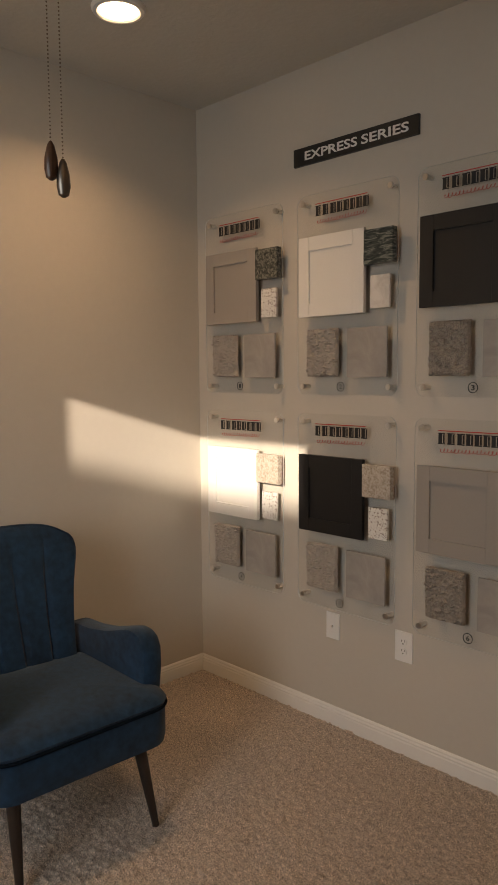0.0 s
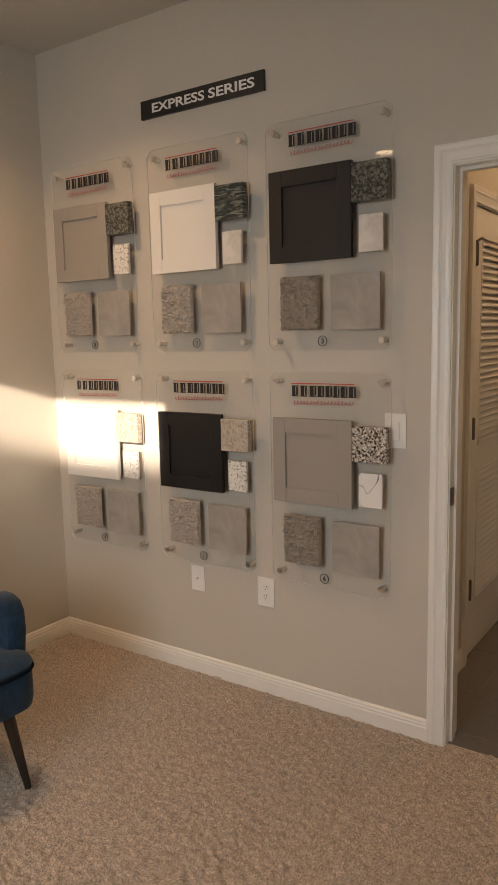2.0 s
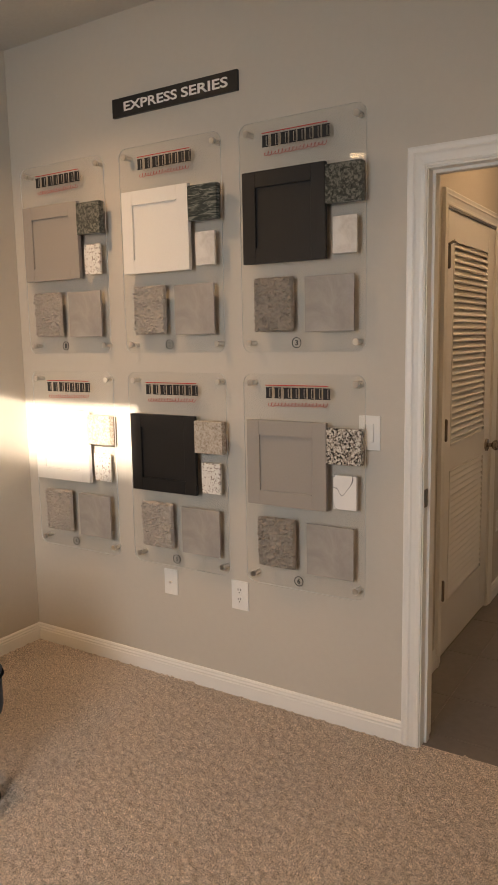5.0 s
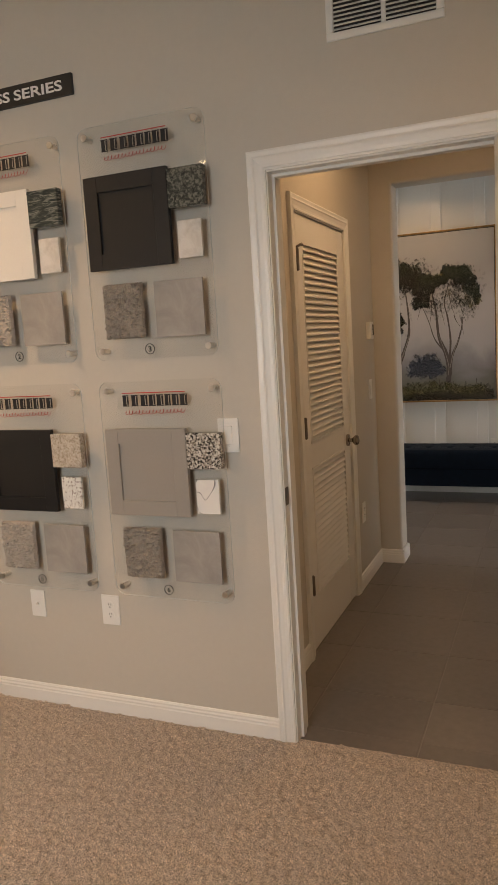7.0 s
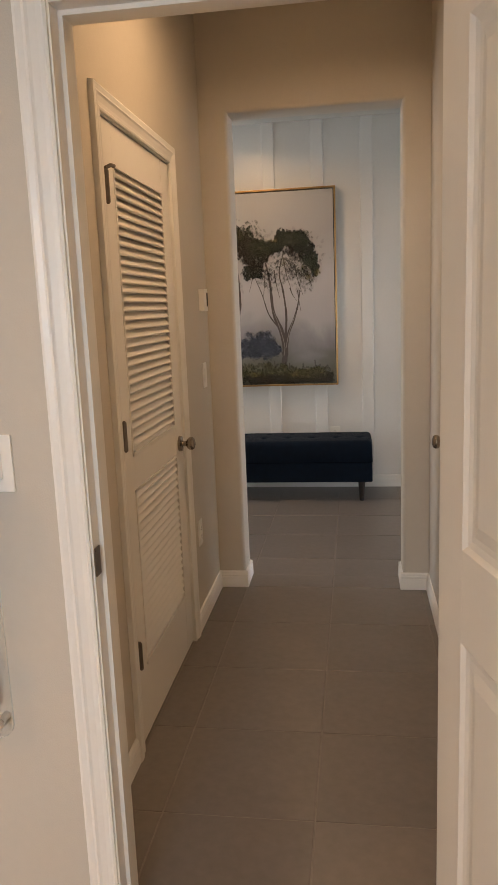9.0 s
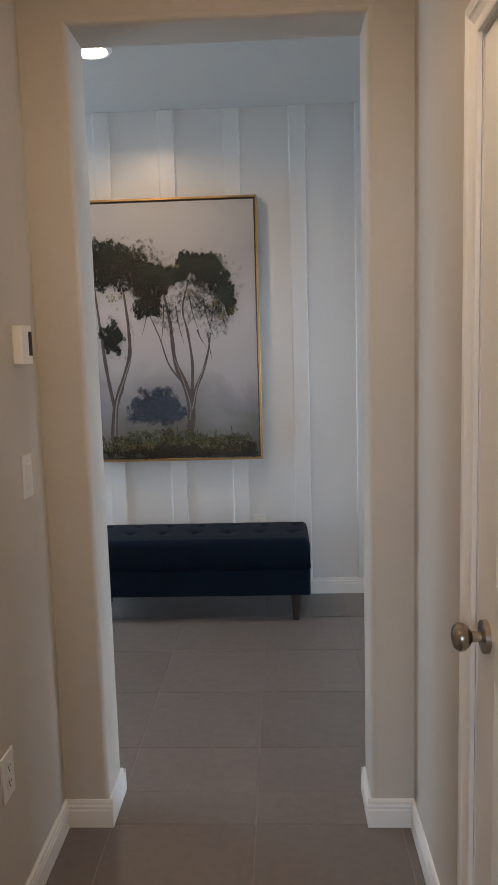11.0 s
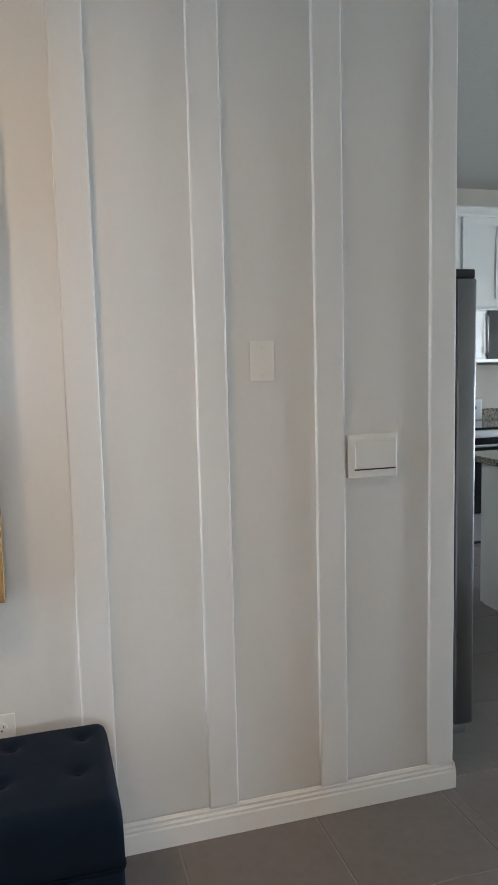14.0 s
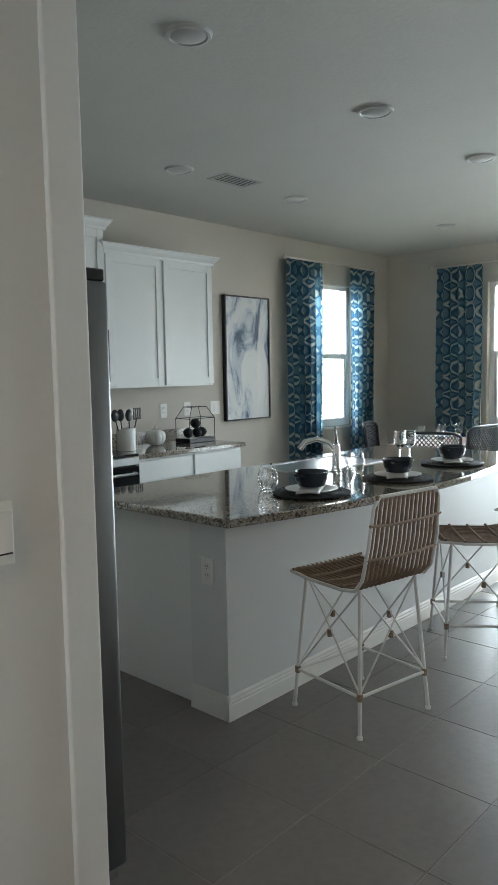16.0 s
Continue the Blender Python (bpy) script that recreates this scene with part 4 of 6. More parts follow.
def sample_panel(number, x, z, door, gran, quartz, carpet_mat, seed, about):
    p = thing("sample_panel", pose(x, YD, z), "clear acrylic sample panel with " + about, "sample panel", "acrylic sample panels on the wall")
    ya, yf = -0.034, -0.040
    b = fresh()
    outline = rounded(0, 0.51, 0, 0.833, 0.038, 8)
    quad_rows = [[(a, ya, c) for a, c in rounded(0.0012, 0.5088, 0.0012, 0.8318, 0.037, 8)], [(a, ya - 0.0012, c) for a, c in outline],
                 [(a, yf + 0.0012, c) for a, c in outline], [(a, yf, c) for a, c in rounded(0.0012, 0.5088, 0.0012, 0.8318, 0.037, 8)]]
    vs = quad_strip(b, quad_rows, closed_v=True)
    b.faces.new(vs[0][::-1])
    b.faces.new(vs[-1])
    sheet = part("acrylic_sheet", b, M_ACRYLIC, p, "clear acrylic sheet")
    sheet.visible_shadow = False
    # thin added rim; its white colour paints the sheet's bright edge highlight
    b = fresh()
    rim = [(a, c) for a, c in rounded(-0.0008, 0.5108, -0.0008, 0.8338, 0.0388, 8)]
    quad_strip(b, [[(a, ya - 0.0004, c) for a, c in rim], [(a, yf + 0.0004, c) for a, c in rim]], closed_v=True)
    rim_ob = part("polished_edge_glint", b, M_EDGE_GLINT, sheet, "polished edge with its bright glint painted white")
    rim_ob.visible_shadow = False
    for sx, sz in ((0.034, 0.034), (0.476, 0.034), (0.034, 0.799), (0.476, 0.799)):
        b = fresh()
        tube(b, [(sx, 0, sz), (sx, ya, sz)], 0.0095, 14)
        tube(b, [(sx, yf, sz), (sx, yf - 0.001, sz), (sx, yf - 0.007, sz), (sx, yf - 0.0085, sz)], [0.0115, 0.0125, 0.0125, 0.011], 18)
        part("standoff", b, M_NICKEL, p, "round brushed metal standoff", True)
    # maker's mark as plain shapes: a red rule, a row of black bars, a red stroke
    b = fresh()
    box(b, 0.100, 0.366, yf - 0.0009, yf - 0.0004, 0.789, 0.7925)
    part("logo_rule", b, M_RED, p, "thin red rule")
    b = fresh()
    x0 = 0.102
    for wd, gap in ((0.026, 0.012), (0.028, 0.012), (0.029, 0.006), (0.027, 0.006), (0.028, 0.006), (0.024, 0.006), (0.027, 0.006), (0.029, 0.0)):
        box(b, x0 + wd * 0.02, x0 + wd * 0.60, yf - 0.0009, yf - 0.0004, 0.744, 0.780)
        box(b, x0 + wd * 0.72, x0 + wd * 0.98, yf - 0.0009, yf - 0.0004, 0.746, 0.778)
        for zs in (0.741, 0.779):
            box(b, x0 - wd * 0.04, x0 + wd * 1.02, yf - 0.0009, yf - 0.0004, zs, zs + 0.004)
        x0 += wd + gap
    part("logo_mark", b, M_INK, p, "row of plain black bars")
    b = fresh()
    pts = [(0.108 + 0.252 * k / 150 + 0.005 * math.sin(k * 0.72 + 1.1), yf - 0.001, 0.717 + 0.0085 * math.sin(k * 0.72) * (0.45 + 0.55 * abs(math.sin(k * 0.115))) + 0.00003 * k) for k in range(151)]
    tube(b, pts, 0.0011, 4)
    part("logo_stroke", b, M_RED, p, "red script-like stroke")
    shaker_door("cabinet_door_sample", 0.022, 0.364, 0.327, 0.657, yf, 0.019, 0.056, door[0], p, door[1])
    b = fresh()
    box(b, 0.370, 0.506, yf - 0.030, yf, 0.510, 0.642, 0.0015)
    part("granite_sample", b, gran[0], p, gran[1])
    b = fresh()
    box(b, 0.390, 0.482, yf - 0.012, yf, 0.341, 0.468, 0.001)
    part("quartz_sample", b, quartz[0], p, quartz[1])
    b = fresh()
    swatch(b, 0.060, 0.226, 0.076, 0.275, yf, seed)
    part("carpet_sample", b, carpet_mat, p, "shaggy taupe carpet square", True)
    b = fresh()
    box(b, 0.276, 0.470, yf - 0.009, yf, 0.073, 0.271, 0.0008)
    part("tile_sample", b, M_SAMPLE_TILE, p, "grey stone-look floor tile")
    badge = fresh()
    ring = [(0.237 + 0.0185 * math.cos(k * math.tau / 28), yf - 0.0007, 0.034 + 0.0185 * math.sin(k * math.tau / 28)) for k in range(28)]
    tube(badge, ring, 0.0016, 4, closed=True)
    bd = part("number_badge", badge, M_INK, p, "black circled number")
    letters("numeral", str(number), 0.0105 if number == 1 else 0.0135, 0.020, 0.0002, pose(0.237, yf - 0.0008, 0.034), M_INK, bd, "black numeral", 0.025)
    return p


GREY, WHITE, DARK = (M_CABGREY, "grey shaker door sample"), (M_CABWHITE, "white shaker door sample"), (M_CABBLACK, "espresso black shaker door sample")
G1, G2, G3, G4 = (M_GRAN_DARK, "dark green granite block"), (M_GRAN_VEIN, "veined dark green granite block"), (M_GRAN_GOLD, "beige granite block"), (M_GRAN_WHITE, "white speckled granite block")
Q1, Q2, Q3 = (M_QUARTZ_FLECK, "white fleck quartz chip"), (M_QUARTZ, "plain warm white quartz chip"), (M_MARBLE, "white veined marble-look chip")
COLS, ROW_TOP, ROW_LOW = (-2.507, -1.907, -1.312), 1.450, 0.534
sample_panel(1, COLS[0], ROW_TOP, GREY, G1, Q1, M_SWATCH_A, 1, "a grey shaker door and dark granite")
sample_panel(2, COLS[1], ROW_TOP, WHITE, G2, Q2, M_SWATCH_A, 2, "a white shaker door and veined granite")
sample_panel(3, COLS[2], ROW_TOP, DARK, G1, Q2, M_SWATCH_B, 3, "an espresso shaker door and dark granite")
sample_panel(4, COLS[0], ROW_LOW, WHITE, G3, Q1, M_SWATCH_A, 4, "a white shaker door and beige granite")
sample_panel(5, COLS[1], ROW_LOW, DARK, G3, Q1, M_SWATCH_A, 5, "an espresso shaker door and beige granite")
sample_panel(6, COLS[2], ROW_LOW, GREY, G4, Q3, M_SWATCH_B, 6, "a grey shaker door and speckled granite")


# ---- office: armchair ----
chair = thing("armchair", pose(-2.056, 1.465, 0, 0, 0, -2), "navy blue velvet wingback armchair on dark tapered legs", "armchair")
b = fresh()
pillow(b, -0.22, 0.365, -0.325, 0.325, 0.09, [(0.03, 0.275), (0.006, 0.285), (0.0, 0.31), (0.0, 0.40), (0.004, 0.413)], n=8)
part("seat_base", b, M_VELVET, chair, "", True)
b = fresh()
tube(b, [(x, y, 0.417) for x, y in rounded(-0.222, 0.368, -0.328, 0.328, 0.092, 8)], 0.0055, 6, closed=True)
part("piping", b, M_PIPING, chair, "dark piping", True)
b = fresh()
pillow(b, -0.22, 0.368, -0.328, 0.328, 0.09, [(0.006, 0.419), (0.0, 0.432), (0.010, 0.448), (0.035, 0.459), (0.08, 0.468), (0.14, 0.474), (0.22, 0.477)], n=8)
part("seat_cushion", b, M_VELVET, chair, "", True)


def back_point(u, v, side):
    half = (0.245 + 0.087 * v ** 2) * (1 - 0.14 * v ** 14)
    top = 0.962 - 0.05 * abs(u) ** 5
    z = 0.40 + v * (top - 0.40)
    thick = 0.085 * (1 - abs(u) ** 8) ** 0.5 * (1 - v ** 16) ** 0.5 * (1 - 0.25 * v)
    x = -0.205 - 0.15 * v + 0.085 * abs(u) ** 2.5 * (0.4 + 0.6 * v)
    if side > 0:
        groove = sum(math.exp(-((u - g) / 0.03) ** 2) for g in (-0.62, -0.21, 0.21, 0.62)) * (1 - v ** 8)
        return (x + thick * (0.5 - 0.20 * groove) + 0.012 * math.cos(v * 3), u * half, z)
    return (x - thick * 0.5, u * half, z)


b = fresh()
us = [math.sin(math.pi / 2 * (k / 26)) if abs(k) > 22 else k / 26 for k in range(-26, 27)]
rows = [[back_point(u, v, 1) for u in us] + [back_point(u, v, -1) for u in us[::-1]] for v in [1 - (1 - k / 22) ** 1.5 for k in range(23)]]
vs = quad_strip(b, rows, closed_v=True)
b.faces.new(vs[0][::-1])
bmesh.ops.remove_doubles(b, verts=b.verts[:], dist=0.0004)
part("backrest", b, M_VELVET, chair, "channel-tufted winged backrest", True)
for s in (-1, 1):
    b = fresh()
    pts = [(-0.25, 0.34), (0.235, 0.34), (0.255, 0.40), (0.266, 0.52), (0.260, 0.585), (0.240, 0.618), (0.205, 0.634), (0.16, 0.636), (0.09, 0.618), (0.0, 0.592), (-0.12, 0.572), (-0.25, 0.565)]
    cx, cz = 0.02, 0.48
    rows = []
    for sc, off in ((0.90, -0.040), (0.965, -0.036), (0.995, -0.024), (1.0, 0.0), (0.995, 0.024), (0.965, 0.036), (0.90, 0.040)):
        rows.append([(cx + (x - cx) * sc, s * (0.305 + off + 0.03 * (z - 0.4)), cz + (z - cz) * sc) for x, z in pts])
    vs = quad_strip(b, rows, closed_v=True)
    b.faces.new(vs[0][::-1])
    b.faces.new(vs[-1])
    part("armrest", b, M_VELVET, chair, "", True)
for lx, ly, sx, sy in ((0.275, 0.225, 0.075, 0.02), (0.275, -0.225, 0.075, -0.02), (-0.17, 0.2, -0.07, 0.03), (-0.17, -0.2, -0.07, -0.03)):
    b = fresh()
    tube(b, [(lx, ly, 0.30), (lx + sx * 0.5, ly + sy * 0.5, 0.15), (lx + sx, ly + sy, 0.0)], [0.024, 0.018, 0.0115], 14)
    part("leg", b, M_DARKWOOD, chair, "dark tapered wooden leg", True)

# ---- office: ceiling fan with pull chains ----
FX, FY = -0.876, 0.909
fan = thing("ceiling_fan", pose(FX + 0.06, FY, CEIL), "dark bronze ceiling fan with two pull chains", "ceiling fan")
b = fresh()
lathe(b, [(0.02, -0.07), (0.045, -0.06), (0.065, -0.02), (0.068, 0.0)], seg=24)
part("canopy", b, M_BRONZE, fan, "", True)
b = fresh()
tube(b, [(0, 0, -0.06), (0, 0, -0.22)], 0.012, 12)
part("downrod", b, M_BRONZE, fan, "", True)
b = fresh()
lathe(b, [(0.03, -0.42), (0.06, -0.41), (0.07, -0.36), (0.11, -0.35), (0.13, -0.31), (0.125, -0.25), (0.08, -0.22), (0.02, -0.21)], seg=28)
part("motor_housing", b, M_BRONZE, fan, "", True)
for k in range(5):
    a = k * math.tau / 5 + 0.5
    c, s = math.cos(a), math.sin(a)
    b = fresh()
    rows = []
    for r, hw in ((0.12, 0.02), (0.20, 0.05), (0.26, 0.058), (0.56, 0.068), (0.60, 0.05)):
        rows.append([(r * c - w * s, r * s + w * c, z + w * 0.15 - 0.30) for w, z in ((-hw, 0), (hw, 0), (hw, 0.007), (-hw, 0.007))])
    vs = quad_strip(b, rows, closed_v=True)
    b.faces.new(vs[0])
    b.faces.new(vs[-1][::-1])
    part("blade", b, M_DARKWOOD, fan, "dark wooden blade")
for dx, dy, zend, pull_mat, lab in ((-0.068, 0.0, 1.915, M_WALNUT, "walnut pull"), (-0.058, 0.016, 1.888, M_BRONZE, "dark metal pull")):
    b = fresh()
    z = CEIL - 0.40
    while z > zend:
        bmesh.ops.create_icosphere(b, subdivisions=1, radius=0.0017, matrix=Matrix.Translation((dx, dy, z - CEIL)))
        z -= 0.0062
    ch = part("pull_chain", b, M_BRONZE, fan, "beaded dark pull chain")
    b = fresh()
    e = zend - CEIL
    lathe(b, [(0.003, e - 0.062), (0.0085, e - 0.058), (0.0115, e - 0.045), (0.0105, e - 0.025), (0.006, e - 0.006), (0.0025, e)], dx, dy, 16)
    part("pull", b, pull_mat, ch, lab, True)

# ---- entry: painting ----
PX0, PX1, PZ0, PZ1, PY = -1.665, -0.165, 0.841, 2.340, 7.081
art = thing("tree_painting", pose(PX0, PY, PZ0), "large misty tree landscape painting in a thin gold frame", "painting")
PW, PH = PX1 - PX0, PZ1 - PZ0
b = fresh()
for x0, x1, z0, z1 in ((0, PW, 0, 0.012), (0, PW, PH - 0.012, PH), (0, 0.012, 0.012, PH - 0.012), (PW - 0.012, PW, 0.012, PH - 0.012)):
    box(b, x0, x1, -0.055, 0, z0, z1, 0.0012)
part("picture_frame", b, M_GOLD, art, "slim gold floater frame")
b = fresh()
box(b, 0.012, PW - 0.012, -0.020, -0.002, 0.012, PH - 0.012)
part("backing", b, M_BLACK, art, "black shadow gap")
M_CANVAS = bpy.data.materials.new("misty_grey_oil_paint")
M_CANVAS.use_nodes = True
nt = M_CANVAS.node_tree
bs = nt.nodes["Principled BSDF"]
bs.inputs["Roughness"].default_value = 0.45
tc = nt.nodes.new("ShaderNodeTexCoord")
sep = nt.nodes.new("ShaderNodeSeparateXYZ")
nt.links.new(tc.outputs["Object"], sep.inputs["Vector"])
ns = nt.nodes.new("ShaderNodeTexNoise")
ns.inputs["Scale"].default_value = 2.6
ns.inputs["Detail"].default_value = 6
ns.inputs["Distortion"].default_value = 0.6
nt.links.new(tc.outputs["Object"], ns.inputs["Vector"])
ma = nt.nodes.new("ShaderNodeMath")
ma.operation = "MULTIPLY_ADD"
ma.inputs[1].default_value = 0.62
nt.links.new(sep.outputs["Z"], ma.inputs[0])
mb = nt.nodes.new("ShaderNodeMath")
mb.operation = "MULTIPLY"
mb.inputs[1].default_value = 0.28
nt.links.new(ns.outputs["Fac"], mb.inputs[0])
nt.links.new(mb.outputs[0], ma.inputs[2])
cr = nt.nodes.new("ShaderNodeValToRGB")
els = cr.color_ramp.elements
els[0].position, els[0].color = 0.13, (0.030, 0.026, 0.012, 1)
els[1].position, els[1].color = 1.0, (0.40, 0.385, 0.37, 1)
for p, c in ((0.20, (0.075, 0.078, 0.055)), (0.28, (0.16, 0.16, 0.15)), (0.36, (0.25, 0.25, 0.27)), (0.46, (0.42, 0.41, 0.43)), (0.68, (0.47, 0.455, 0.47)), (0.86, (0.37, 0.355, 0.355))):
    e = els.new(p)
    e.color = (*c, 1)
nt.links.new(ma.outputs[0], cr.inputs["Fac"])
nt.links.new(cr.outputs["Color"], bs.inputs["Base Color"])
wv = nt.nodes.new("ShaderNodeTexNoise")
wv.inputs["Scale"].default_value = 55
mpp = nt.nodes.new("ShaderNodeMapping")
mpp.inputs["Scale"].default_value = (3, 1, 0.5)
nt.links.new(tc.outputs["Object"], mpp.inputs["Vector"])
nt.links.new(mpp.outputs["Vector"], wv.inputs["Vector"])
bp = nt.nodes.new("ShaderNodeBump")
bp.inputs["Strength"].default_value = 0.12
bp.inputs["Distance"].default_value = 0.004
nt.links.new(wv.outputs["Fac"], bp.inputs["Height"])
nt.links.new(bp.outputs["Normal"], bs.inputs["Normal"])
b = fresh()
box(b, 0.020, PW - 0.020, -0.046, -0.020, 0.020, PH - 0.020)
part("canvas", b, M_CANVAS, art, "grey misty canvas")

prng = random.Random(11)
layer = [0.0]


def strokes(name, colour, spots, n, size, label, lean=0.0, gap=0.0, cover=0.6):
    """Brush dabs: irregular flat flecks round elliptic spots (x, z, rx, rz), painted layer over layer."""
    b = fresh()
    for _ in range(n):
        x, z, rx, rz = prng.choice(spots)
        a, q = prng.uniform(0, math.tau), prng.random() ** 0.55
        q *= min(1.3, 1.0 + 0.8 * noise.noise((math.cos(a) * 2.2 + x * 7, math.sin(a) * 2.2 + z * 7, 1.7)) + prng.gauss(0, 0.09))
        px, pz = x + rx * q * math.cos(a), z + rz * q * math.sin(a)
        if not (0.04 < px < PW - 0.04 and 0.035 < pz < PH - 0.04):
            continue
        if gap and noise.noise((px * 9, pz * 9, 3.3)) > gap:
            continue
        layer[0] += 0.0000006
        t = prng.uniform(-0.9, 0.9) + lean
        s = size * prng.uniform(0.5, 1.35)
        k = prng.randint(5, 7)
        vs = []
        for j in range(k):
            w = j * math.tau / k
            r = s * prng.uniform(0.6, 1.15)
            lx, lz = r * math.cos(w) * 0.55, r * math.sin(w)
            vs.append(b.verts.new((px + lx * math.cos(t) - lz * math.sin(t), -0.0466 - layer[0], pz + lx * math.sin(t) + lz * math.cos(t))))
        b.faces.new(vs)
    m = mat(name + "_paint", colour, 0.42, var=0.35, scale=30, fine=120, bump=0.2, bump_scale=160)
    m.node_tree.nodes["Principled BSDF"].inputs["Alpha"].default_value = cover
    part(name, b, m, art, label)["kind"] = "stuff"


def limb(b, pts, r0, r1):
    """A painted branch: a flat tapering ribbon through points."""
    pts = [Vector(p) for p in pts]
    fine = []
    for i in range(len(pts) - 1):
        p0, p1, p2, p3 = pts[max(i - 1, 0)], pts[i], pts[i + 1], pts[min(i + 2, len(pts) - 1)]
        for k in range(6):
            t = k / 6
            fine.append(0.5 * (2 * p1 + (p2 - p0) * t + (2 * p0 - 5 * p1 + 4 * p2 - p3) * t * t + (3 * p1 - p0 - 3 * p2 + p3) * t ** 3))
    fine.append(pts[-1])
    rows = []
    layer[0] += 0.00002
    for i, p in enumerate(fine):
        d = (fine[min(i + 1, len(fine) - 1)] - fine[max(i - 1, 0)]).normalized()
        r = (r0 + (r1 - r0) * i / (len(fine) - 1)) * prng.uniform(0.8, 1.2)
        rows.append([(p.x + d.y * r, -0.0466 - layer[0], p.y - d.x * r), (p.x - d.y * r, -0.0466 - layer[0], p.y + d.x * r)])
    quad_strip(b, rows)


# spots are (x, z) in the picture from its lower left corner
strokes("blue_bush", (0.095, 0.115, 0.165), [(0.89, 0.36, 0.105, 0.075), (0.88, 0.28, 0.150, 0.060), (0.82, 0.31, 0.09, 0.07), (0.96, 0.31, 0.08, 0.07)], 1500, 0.020, "blue-grey bush", 0, 0, 0.22)
b = fresh()
limb(b, [(1.065, 0.05), (1.075, 0.16), (1.09, 0.30), (1.06, 0.44), (1.005, 0.58), (0.985, 0.80), (0.955, 0.96)], 0.029, 0.005)
limb(b, [(1.085, 0.22), (1.115, 0.40), (1.165, 0.52), (1.200, 0.64), (1.215, 0.74)], 0.014, 0.003)
limb(b, [(1.09, 0.34), (1.105, 0.55), (1.085, 0.74), (1.06, 0.88), (1.10, 1.04)], 0.010, 0.003)
limb(b, [(1.06, 0.44), (0.97, 0.56), (0.92, 0.72), (0.87, 0.84)], 0.006, 0.002)
limb(b, [(0.62, 0.05), (0.64, 0.30), (0.69, 0.46), (0.74, 0.62), (0.74, 0.80), (0.72, 1.0)], 0.020, 0.005)
limb(b, [(0.64, 0.30), (0.60, 0.55), (0.57, 0.85), (0.55, 1.05)], 0.012, 0.004)
limb(b, [(0.30, 0.06), (0.31, 0.35), (0.36, 0.60), (0.34, 0.85)], 0.018, 0.005)
for tx, tz, dx, dz in ((1.10, 0.95, 0.05, -0.20), (1.18, 0.94, 0.06, -0.24), (1.24, 0.92, -0.03, -0.16), (1.02, 0.90, 0.04, -0.22), (1.28, 0.88, 0.03, -0.12),
                       (0.95, 0.90, -0.02, -0.20), (1.14, 0.76, 0.05, -0.10), (1.20, 0.74, 0.02, -0.16), (0.86, 0.92, -0.04, -0.18), (1.32, 0.20, 0.01, -0.12), (1.0, 0.2, 0.02, -0.12), (1.12, 0.18, -0.01, -0.10)):
    limb(b, [(tx, tz), (tx + dx * 0.35, tz + dz * 0.5), (tx + dx, tz + dz)], 0.0045, 0.0008)
part("trunk", b, mat("trunk_paint", (0.075, 0.062, 0.058), 0.45, var=0.2, scale=40, fine=150), art, "grey-brown painted trunks")
pale_bark = mat("pale_bark_paint", (0.24, 0.225, 0.215), 0.45, var=0.3, scale=40)
for pts, r0, r1 in (([(1.078, 0.24), (1.085, 0.32), (1.050, 0.46), (1.0, 0.60)], 0.003, 0.0015), ([(1.095, 0.30), (1.13, 0.44), (1.18, 0.56)], 0.003, 0.0015),
                    ([(0.632, 0.15), (0.650, 0.34), (0.70, 0.48), (0.745, 0.60)], 0.005, 0.002)):
    b = fresh()
    limb(b, pts, r0, r1)
    part("bark_highlight", b, pale_bark, art, "pale bark highlight")
strokes("crown_haze", (0.11, 0.105, 0.09), [(1.24, 1.02, 0.17, 0.15), (0.80, 1.06, 0.24, 0.19), (1.20, 0.88, 0.14, 0.10), (0.66, 0.72, 0.12, 0.14)], 600, 0.018, "soft grey-green dabs", 0, 0.2, 0.14)
strokes("tree_crown", (0.018, 0.021, 0.013), [(1.115, 1.14, 0.065, 0.060), (1.18, 1.13, 0.075, 0.065), (1.23, 1.08, 0.07, 0.065), (1.29, 1.01, 0.055, 0.085), (1.335, 0.91, 0.026, 0.055), (1.06, 1.08, 0.04, 0.04),
        (0.60, 1.21, 0.11, 0.065), (0.70, 1.16, 0.12, 0.085), (0.79, 1.08, 0.12, 0.105), (0.88, 1.01, 0.09, 0.105), (0.86, 0.90, 0.075, 0.070), (0.95, 1.05, 0.06, 0.07), (1.01, 1.07, 0.04, 0.04), (0.60, 1.08, 0.10, 0.08), (0.45, 1.14, 0.16, 0.11), (0.30, 0.95, 0.13, 0.11), (0.64, 0.72, 0.06, 0.085)], 9500, 0.0120, "dark green leaf dabs", 0, 0, 0.62)
strokes("crown_fringe", (0.045, 0.045, 0.038), [(1.16, 0.93, 0.06, 0.07), (1.26, 0.87, 0.05, 0.07), (1.20, 0.76, 0.06, 0.03), (1.06, 0.97, 0.05, 0.06), (0.97, 0.86, 0.05, 0.07), (0.84, 0.90, 0.08, 0.06)], 380, 0.013, "hanging leaf dabs", 0, 0.1, 0.25)
strokes("crown_brown", (0.045, 0.030, 0.020), [(0.85, 1.02, 0.16, 0.12), (0.72, 1.12, 0.16, 0.09), (1.20, 1.05, 0.10, 0.06)], 600, 0.020, "brown leaf dabs", 0, 0.2, 0.35)
